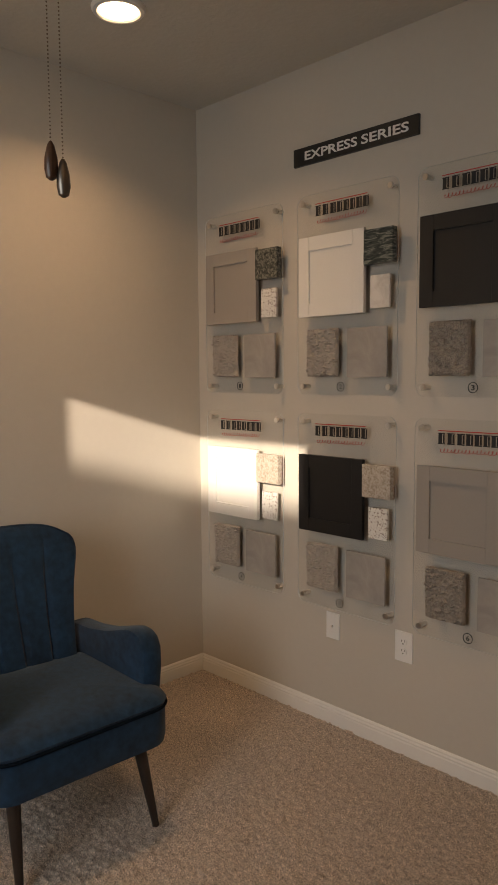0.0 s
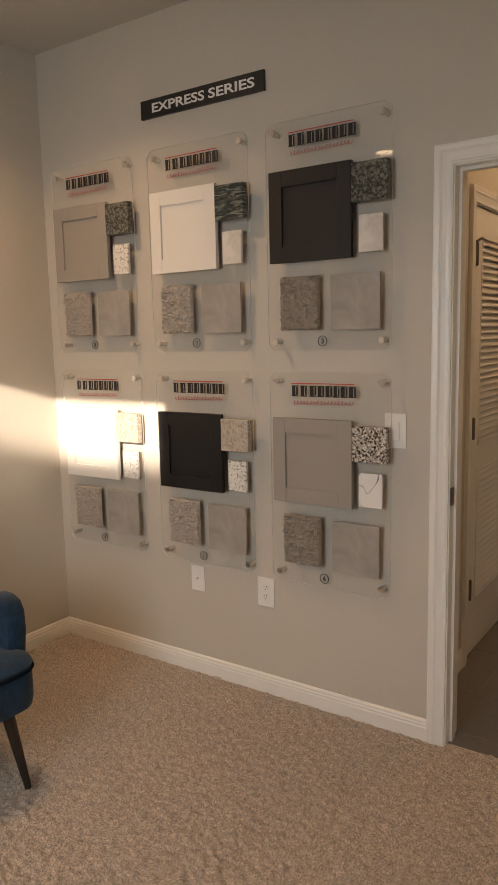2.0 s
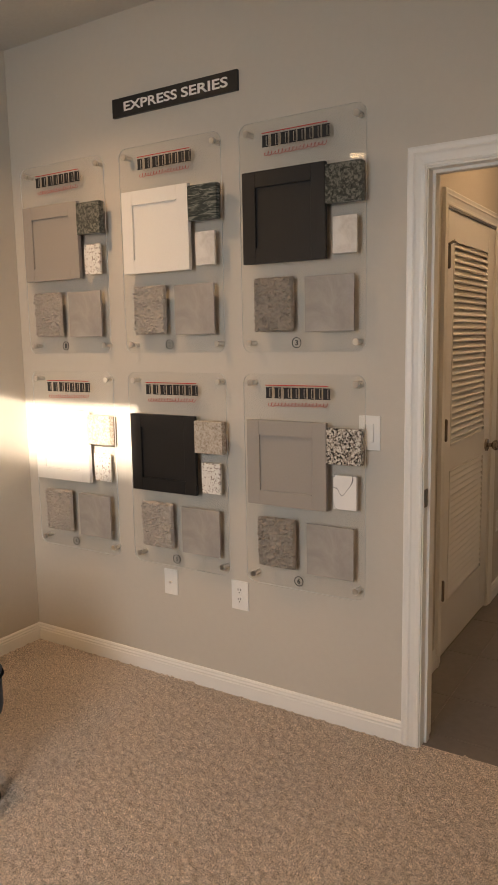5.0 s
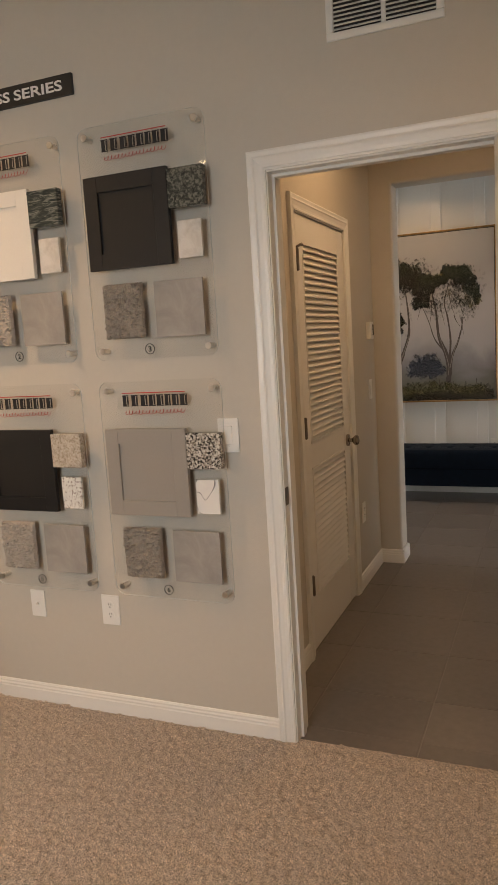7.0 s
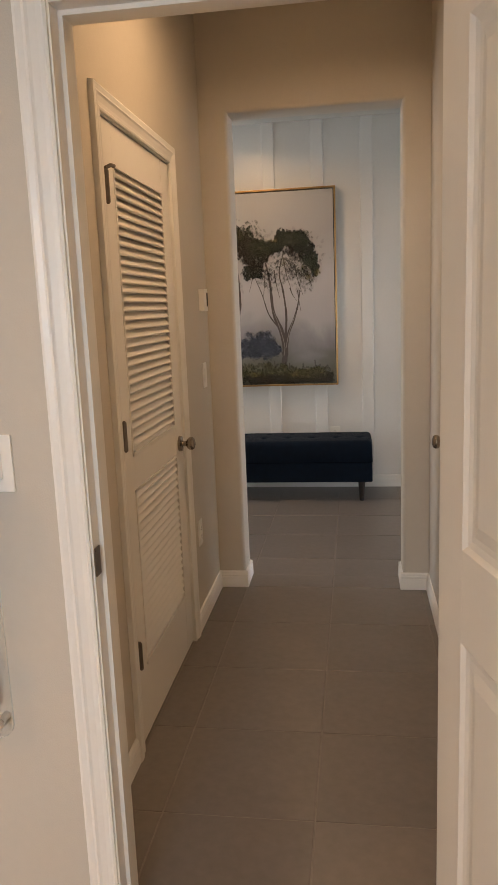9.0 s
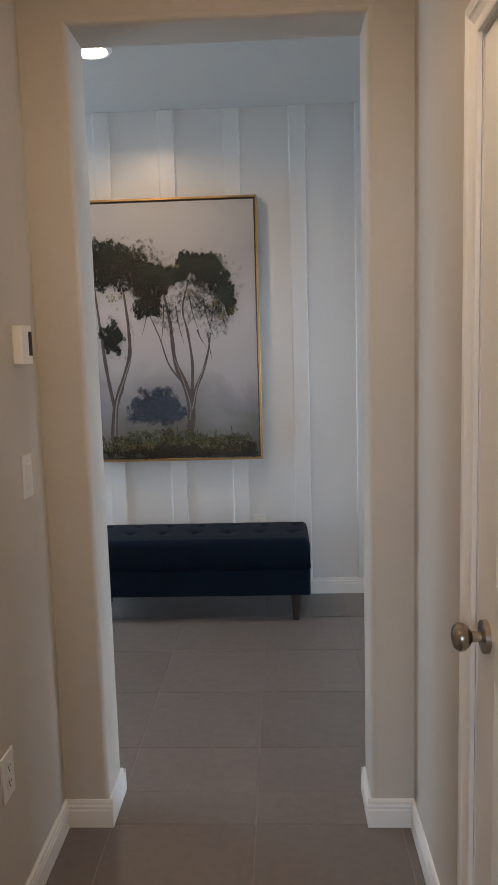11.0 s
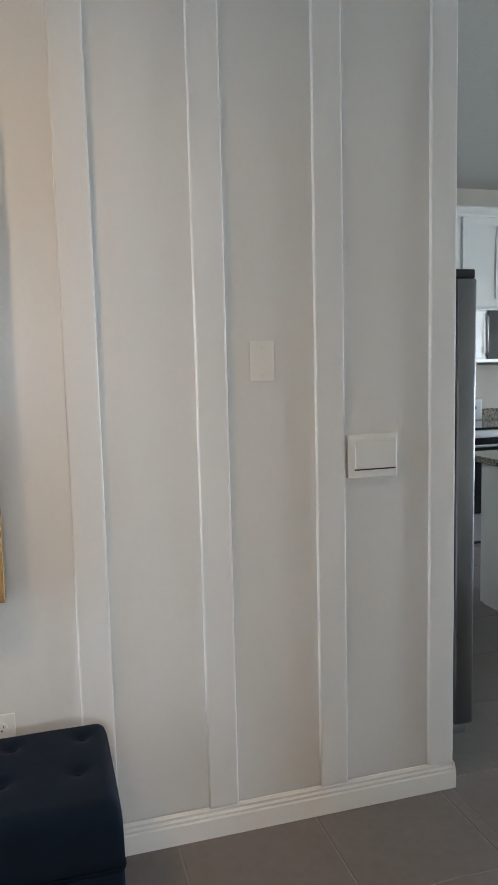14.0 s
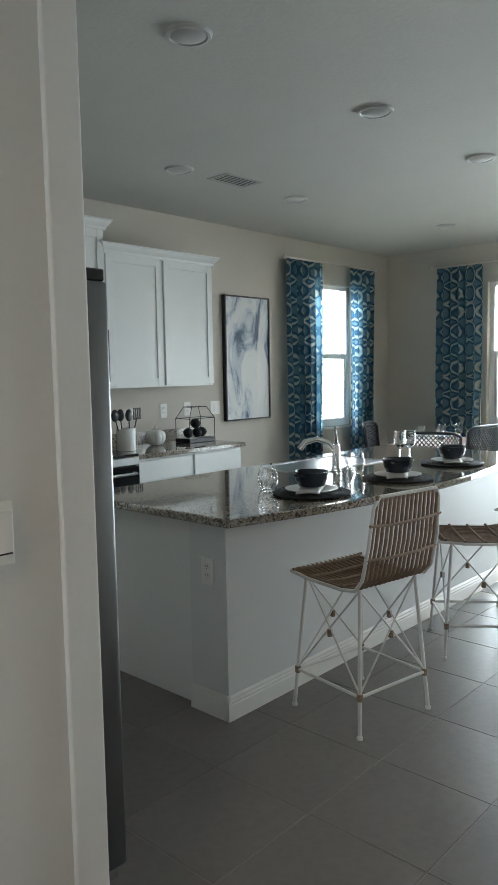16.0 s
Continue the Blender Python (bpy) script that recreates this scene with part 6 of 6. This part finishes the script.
# ---- kitchen: things on the back counter ----
CT = 0.911
can = thing("utensil_crock", pose(3.70, 10.12, CT), "white ceramic crock holding black utensils", "crock")
b = fresh()
lathe(b, [(0.070, 0.0), (0.073, 0.004), (0.073, 0.168), (0.070, 0.172), (0.066, 0.168), (0.066, 0.02), (0.0, 0.018)], seg=28)
part("jar", b, M_CERAMIC, can, "", True)
for ux, uy, lean, kind_of in ((-0.035, 0.0, -0.06, "spoon"), (-0.01, 0.02, -0.02, "spoon"), (0.030, -0.01, 0.07, "turner"), (0.01, -0.03, 0.0, "ladle")):
    b = fresh()
    tube(b, [(ux, uy, 0.03), (ux + lean, uy, 0.24)], 0.005, 6)
    hx = ux + lean * 1.05
    if kind_of == "turner":
        for k in range(4):
            box(b, hx - 0.035 + k * 0.02, hx - 0.025 + k * 0.02, uy - 0.003, uy + 0.003, 0.24, 0.315)
        box(b, hx - 0.035, hx + 0.035, uy - 0.003, uy + 0.003, 0.232, 0.244)
        box(b, hx - 0.035, hx + 0.035, uy - 0.003, uy + 0.003, 0.311, 0.322)
    else:
        bmesh.ops.create_uvsphere(b, u_segments=12, v_segments=8, radius=0.036, matrix=Matrix.Translation((hx, uy, 0.27)) @ Matrix.Diagonal((1, 0.35, 1.3, 1)))
    part("utensil", b, M_BLACK, can, "black " + ("slotted turner" if kind_of == "turner" else "nylon " + kind_of), True)

pk = thing("ceramic_pumpkin", pose(4.09, 10.24, CT), "small white ceramic pumpkin on the counter", "ornament")
b = fresh()
rows = []
for j in range(1, 12):
    t = math.pi * j / 12
    row = []
    for i in range(40):
        a = i * math.tau / 40
        r = 0.088 * math.sin(t) ** 0.7 * (1 - 0.10 * abs(math.cos(a * 4)) ** 6)
        row.append((r * math.cos(a), r * math.sin(a), 0.066 - 0.066 * math.cos(t)))
    rows.append(row)
vs = quad_strip(b, rows, closed_v=True)
b.faces.new(vs[0][::-1])
b.faces.new(vs[-1])
part("gourd", b, M_CERAMIC, pk, "", True)
b = fresh()
tube(b, [(0, 0, 0.125), (0.004, 0, 0.145), (0.012, 0.002, 0.158)], [0.011, 0.008, 0.007], 8)
part("stem", b, M_CERAMIC, pk, "", True)

tr = thing("wire_lantern", pose(4.50, 10.20, CT), "black wire house-shaped lantern holding dark balls", "lantern")
b = fresh()
box(b, -0.15, 0.15, -0.09, 0.09, 0.0, 0.035, 0.003)
part("tray", b, M_BLACK, tr)
b = fresh()
ring = [(-0.145, -0.085), (0.145, -0.085), (0.145, 0.085), (-0.145, 0.085)]
up = [(-0.085, -0.05), (0.085, -0.05), (0.085, 0.05), (-0.085, 0.05)]
for i in range(4):
    j = (i + 1) % 4
    tube(b, [(*ring[i], 0.03), (*ring[i], 0.20)], 0.003, 5)
    tube(b, [(*ring[i], 0.20), (*ring[j], 0.20)], 0.003, 5)
    tube(b, [(*ring[i], 0.20), (*up[i], 0.295)], 0.003, 5)
    tube(b, [(*up[i], 0.295), (*up[j], 0.295)], 0.003, 5)
part("wire_cage", b, M_BLACK, tr)
for bx, by, bz in ((-0.085, 0.0, 0.078), (0.0, -0.02, 0.08), (0.085, 0.01, 0.078), (0.0, 0.0, 0.155)):
    b = fresh()
    bmesh.ops.create_icosphere(b, subdivisions=2, radius=0.043, matrix=Matrix.Translation((bx, by, bz)))
    for v in b.verts:
        v.co += v.normal * noise.noise(v.co * 60) * 0.006
    part("ball", b, M_CONE, tr, "dark textured ball", True)

# ---- kitchen: abstract picture ----
ab = thing("abstract_picture", pose(5.10, YK, 1.035), "tall blue and white abstract picture in a thin black frame", "picture")
b = fresh()
AW, AH = 0.625, 1.165
for x0, x1, z0, z1 in ((0, AW, 0, 0.014), (0, AW, AH - 0.014, AH), (0, 0.014, 0.014, AH - 0.014), (AW - 0.014, AW, 0.014, AH - 0.014)):
    box(b, x0, x1, -0.045, 0, z0, z1, 0.001)
part("picture_frame", b, M_BLACK, ab, "thin black frame")
M_ABS = speckled("blue_white_abstract_paint", [(0.30, (0.015, 0.025, 0.045)), (0.37, (0.07, 0.12, 0.20)), (0.43, (0.40, 0.46, 0.54)), (0.50, (0.66, 0.68, 0.69)), (0.75, (0.74, 0.75, 0.75))], 2.0, 0.5, 6, stretch=(1.6, 1, 0.75), warp=1.3)
b = fresh()
box(b, 0.014, AW - 0.014, -0.032, 0, 0.014, AH - 0.014)
part("canvas", b, M_ABS, ab, "blue and white brushed canvas")


# ---- dining: curtains ----
M_CURTAIN = bpy.data.materials.new("blue_ikat_cloth")
M_CURTAIN.use_nodes = True
nt = M_CURTAIN.node_tree
bs = nt.nodes["Principled BSDF"]
bs.inputs["Roughness"].default_value = 0.85
tc = nt.nodes.new("ShaderNodeTexCoord")
ns = nt.nodes.new("ShaderNodeTexNoise")
ns.inputs["Scale"].default_value = 8
ns.inputs["Detail"].default_value = 5
nt.links.new(tc.outputs["UV"], ns.inputs["Vector"])
sp = nt.nodes.new("ShaderNodeSeparateXYZ")
nt.links.new(tc.outputs["UV"], sp.inputs["Vector"])


def math_node(op, a, c):
    n = nt.nodes.new("ShaderNodeMath")
    n.operation = op
    for i, v in enumerate((a, c)):
        if isinstance(v, (int, float)):
            n.inputs[i].default_value = v
        elif v is not None:
            nt.links.new(v, n.inputs[i])
    return n.outputs[0]


ux = math_node("ADD", math_node("MULTIPLY", sp.outputs["X"], math.pi / 0.30), math_node("MULTIPLY", ns.outputs["Fac"], 1.2))
uz = math_node("MULTIPLY", math_node("SINE", math_node("MULTIPLY", sp.outputs["Y"], math.tau / 0.40), None), 1.2)
f1 = math_node("ABSOLUTE", math_node("SINE", math_node("ADD", ux, uz), None), None)
f2 = math_node("ABSOLUTE", math_node("SINE", math_node("SUBTRACT", ux, uz), None), None)
ff = math_node("ADD", math_node("MINIMUM", f1, f2), math_node("MULTIPLY", ns.outputs["Fac"], 0.5))
cr = nt.nodes.new("ShaderNodeValToRGB")
els = cr.color_ramp.elements
els[0].position, els[0].color = 0.31, (0.60, 0.65, 0.60, 1)
els[1].position, els[1].color = 1.0, (0.15, 0.28, 0.36, 1)
for p, c in ((0.44, (0.30, 0.42, 0.46)), (0.53, (0.045, 0.13, 0.22)), (0.80, (0.07, 0.17, 0.27)), (0.90, (0.16, 0.28, 0.35))):
    e = els.new(p)
    e.color = (*c, 1)
nt.links.new(ff, cr.inputs["Fac"])
nt.links.new(cr.outputs["Color"], bs.inputs["Base Color"])
tl = nt.nodes.new("ShaderNodeBsdfTranslucent")
nt.links.new(cr.outputs["Color"], tl.inputs["Color"])
mix = nt.nodes.new("ShaderNodeMixShader")
mix.inputs["Fac"].default_value = 0.50
nt.links.new(bs.outputs["BSDF"], mix.inputs[1])
nt.links.new(tl.outputs["BSDF"], mix.inputs[2])
nt.links.new(mix.outputs["Shader"], nt.nodes["Material Output"].inputs["Surface"])


def curtain(m, w, h, seed, label):
    """A gathered curtain hanging in the local x-z plane from z = 0 down."""
    c = thing("curtain", m, label, "curtain", "blue patterned curtains")
    rng = random.Random(seed)
    folds = 6
    ph = [rng.uniform(-0.4, 0.4) for _ in range(folds + 2)]
    me_rows, uv = [], []
    nx, nz = 84, 46
    b = fresh()
    layer_uv = b.loops.layers.uv.new("UVMap")
    grid = []
    for j in range(nz + 1):
        z = -h * j / nz
        loose = min(1.0, 0.35 + j / nz * 1.2)
        row = []
        for i in range(nx + 1):
            t = i / nx
            a = t * folds * math.tau + ph[int(t * folds)] * loose
            x = w * t + 0.012 * math.sin(a * 2 + 0.4) * loose
            y = -0.045 * math.sin(a) * (0.55 + 0.45 * loose) + 0.012 * math.sin(3 * t + j * 0.11 + seed)
            row.append(b.verts.new((x, y, z)))
        grid.append(row)
    for j in range(nz):
        for i in range(nx):
            f = b.faces.new((grid[j][i], grid[j][i + 1], grid[j + 1][i + 1], grid[j + 1][i]))
            for lp, (di, dj) in zip(f.loops, ((0, 0), (1, 0), (1, 1), (0, 1))):
                lp[layer_uv].uv = (2.1 * w * (i + di) / nx, h * (j + dj) / nz)
    part("cloth", b, M_CURTAIN, c, "", True)
    return c


def rod(m, w):
    r = thing("curtain_rod", m, "slim pale metal curtain rod with round ends", "curtain rod", "curtain rods")
    b = fresh()
    tube(b, [(0, 0, 0), (w, 0, 0)], 0.009, 10)
    part("pole", b, M_NICKEL, r, "", True)
    for x in (-0.012, w + 0.012):
        b = fresh()
        bmesh.ops.create_uvsphere(b, u_segments=14, v_segments=8, radius=0.022, matrix=Matrix.Translation((x, 0, 0)))
        part("finial", b, M_NICKEL, r, "", True)
    for x in (0.03, w - 0.03):
        b = fresh()
        tube(b, [(x, 0, 0), (x, 0.095, 0)], 0.006, 8)
        part("bracket", b, M_NICKEL, r, "", True)
    return r


rod(pose(5.92, YK - 0.095, 2.615), 1.60)
rod(pose(XK - 0.095, 9.79, 2.615, 0, 0, -90), 2.0)
curtain(pose(5.94, YK - 0.100, 2.60), 0.56, 2.585, 1, "blue and cream ikat curtain hanging beside the window")
curtain(pose(7.03, YK - 0.100, 2.60), 0.46, 2.585, 2, "blue and cream ikat curtain hanging beside the window")
curtain(pose(XK - 0.100, 9.75, 2.60, 0, 0, -90), 0.54, 2.585, 3, "blue and cream ikat curtain hanging beside the window")

# ---- dining: table and chairs ----
tb = thing("dining_table", pose(6.78, 9.15, 0), "brown wooden rectangular dining table set with glasses", "table")
b = fresh()
box(b, -0.78, 0.78, -0.40, 0.40, 0.715, 0.752, 0.005, 2)
part("tabletop", b, M_TABLEWOOD, tb)
b = fresh()
box(b, -0.68, 0.68, -0.33, 0.33, 0.63, 0.714)
part("apron", b, M_TABLEWOOD, tb)
for lx in (-0.68, 0.68):
    for ly in (-0.32, 0.32):
        b = fresh()
        pillow(b, lx - 0.035, lx + 0.035, ly - 0.035, ly + 0.035, 0.008, [(0.010, 0.0), (0.0, 0.66)], n=3)
        part("leg", b, M_TABLEWOOD, tb)


def mesh_chair():
    c = thing("dining_chair", Matrix(), "black woven dining chair with a curved low back", "chair", "dining chairs")
    b = fresh()
    pillow(b, -0.23, 0.23, -0.22, 0.23, 0.06, [(0.01, 0.43), (0.0, 0.44), (0.0, 0.458), (0.01, 0.465)])
    part("seat", b, M_MESHCHAIR, c, "", True)

    def bp(t, z):
        a = math.pi * (0.02 + 0.96 * t)
        return (-0.25 * math.cos(a) * (1 + 0.08 * (z - 0.5)), -0.20 - 0.06 * math.sin(a) - 0.10 * (z - 0.5), z)

    b = fresh()
    for zz in (0.95,):
        tube(b, [bp(k / 16, zz - 0.05 * (abs(k / 16 - 0.5) * 2) ** 4) for k in range(17)], 0.013, 8)
    for t in (0.0, 1.0):
        tube(b, [(bp(t, 0.45)), bp(t, 0.7), bp(t, 0.905)], 0.012, 8)
    tube(b, [bp(k / 16, 0.56) for k in range(17)], 0.011, 8)
    part("back_frame", b, M_MESHCHAIR, c, "", True)
    b = fresh()
    for k in range(-8, 28):
        for sgn in (1, -1):
            pts = []
            for q in range(13):
                t = (k + sgn * q * 0.75) / 20
                if 0 <= t <= 1:
                    pts.append(bp(t, 0.56 + 0.37 * q / 12))
            if len(pts) > 1:
                tube(b, pts, 0.0062, 4)
    part("woven_back", b, M_MESHCHAIR, c, "open diagonal weave")["kind"] = "stuff"
    for x in (-0.20, 0.20):
        for y in (-0.19, 0.20):
            b = fresh()
            tube(b, [(x, y, 0.44), (x * 1.1, y * 1.12, 0.0)], [0.015, 0.010], 10)
            part("leg", b, M_MESHCHAIR, c, "", True)
    return c


dc = mesh_chair()
dc.matrix_world = pose(6.10, 8.82, 0, 0, 0, -72)
copy_thing(dc, pose(6.83, 8.93, 0, 0, 0, -8))
copy_thing(dc, pose(6.66, 9.56, 0, 0, 0, -160))
for gx, gy in ((6.50, 9.177), (6.80, 9.119), (7.0, 9.04), (6.35, 8.90)):
    wine_glass(gx, gy, 0.753, True)
cd = thing("candlestick", pose(7.28, 8.955, 0.753), "tall slim dark candlestick on the dining table", "candlestick")
b = fresh()
lathe(b, [(0.045, 0.0), (0.045, 0.008), (0.012, 0.02), (0.010, 0.16), (0.018, 0.18), (0.012, 0.19)], seg=18)
part("holder", b, M_BLACK, cd, "", True)
b = fresh()
tube(b, [(0, 0, 0.185), (0, 0, 0.45)], 0.011, 10)
part("candle", b, M_DARKWOOD, cd, "dark taper candle", True)
pt = thing("table_plant", pose(7.30, 8.84, 0.753), "small green plant in a white bowl", "plant")
b = fresh()
lathe(b, [(0.05, 0.0), (0.075, 0.03), (0.085, 0.07), (0.078, 0.07), (0.06, 0.03), (0.0, 0.02)], seg=20)
part("pot", b, M_CERAMIC, pt, "white bowl", True)
b = fresh()
lr = random.Random(4)
for _ in range(60):
    a, r, h = lr.uniform(0, math.tau), lr.uniform(0.01, 0.09), lr.uniform(0.07, 0.16)
    tx, ty = r * math.cos(a), r * math.sin(a)
    d = Vector((math.cos(a + 0.6), math.sin(a + 0.6), lr.uniform(-0.2, 0.5))).normalized() * 0.03
    sd = Vector((-d.y, d.x, 0)).normalized() * 0.010
    p = Vector((tx, ty, h))
    v0, v1, v2, v3 = (b.verts.new(q) for q in (p - d, p + sd, p + d, p - sd))
    b.faces.new((v0, v1, v2, v3))
    tube(b, [(tx * 0.3, ty * 0.3, 0.05), (tx * 0.8, ty * 0.8, h * 0.7), p], 0.0012, 4)
part("leaves", b, M_LEAF, pt, "small green leaves")

# ---- floor tiles ----
floor_ob = bpy.data.objects["floor"]
TX0, TPX, TY0, TPY, GAP = -0.165, 0.4525, 4.025, 0.4455, 0.0022
tile_meshes = {}


def tile_mesh(w, h):
    key = (round(w, 3), round(h, 3))
    if key not in tile_meshes:
        me = bpy.data.meshes.new("floor_tile")
        e, t = 0.0016, 0.0012
        co = [(0, 0, -0.004), (w, 0, -0.004), (w, h, -0.004), (0, h, -0.004), (0, 0, -t), (w, 0, -t), (w, h, -t), (0, h, -t), (e, e, 0), (w - e, e, 0), (w - e, h - e, 0), (e, h - e, 0)]
        fs = [(8, 9, 10, 11)] + [(a, (a + 1) % 4, (a + 1) % 4 + 4, a + 4) for a in range(4)] + [(a + 4, (a + 1) % 4 + 4, (a + 1) % 4 + 8, a + 8) for a in range(4)]
        me.from_pydata(co, [], fs)
        me.materials.append(M_TILE)
        tile_meshes[key] = me
    return tile_meshes[key]


for rx0, rx1, ry0, ry1 in ((DX0, DX1, YD + 0.024, YD2), (HL, HR, YD2, YH), (OP0, OP1, YH, YH2), (-1.9, BX1, YH2, YB), (BX1, 6.0, YH2, 9.85)):
    for i in range(int((rx0 - TX0) // TPX), int((rx1 - TX0) // TPX) + 1):
        for j in range(int((ry0 - TY0) // TPY), int((ry1 - TY0) // TPY) + 1):
            a0, a1 = max(TX0 + i * TPX + GAP, rx0), min(TX0 + (i + 1) * TPX - GAP, rx1)
            c0, c1 = max(TY0 + j * TPY + GAP, ry0), min(TY0 + (j + 1) * TPY - GAP, ry1)
            if a1 - a0 < 0.006 or c1 - c0 < 0.006:
                continue
            o = new("floor_tile", tile_mesh(a1 - a0, c1 - c0))
            o.parent = floor_ob
            o.location = (a0, c0, 0.0)
b = fresh()
for rx0, rx1, ry0, ry1 in ((-3.0, -1.9, YH2, YB), (6.0, XK, YH2, YK), (BX1, 6.0, 9.85, YK)):
    for i in range(int((rx0 - TX0) // TPX), int((rx1 - TX0) // TPX) + 1):
        for j in range(int((ry0 - TY0) // TPY), int((ry1 - TY0) // TPY) + 1):
            a0, a1 = max(TX0 + i * TPX + GAP, rx0), min(TX0 + (i + 1) * TPX - GAP, rx1)
            c0, c1 = max(TY0 + j * TPY + GAP, ry0), min(TY0 + (j + 1) * TPY - GAP, ry1)
            if a1 - a0 > 0.006 and c1 - c0 > 0.006:
                box(b, a0, a1, c0, c1, -0.004, 0)
far_tiles = part("far_tiles", b, M_TILE, floor_ob)
far_tiles["kind"] = "stuff"
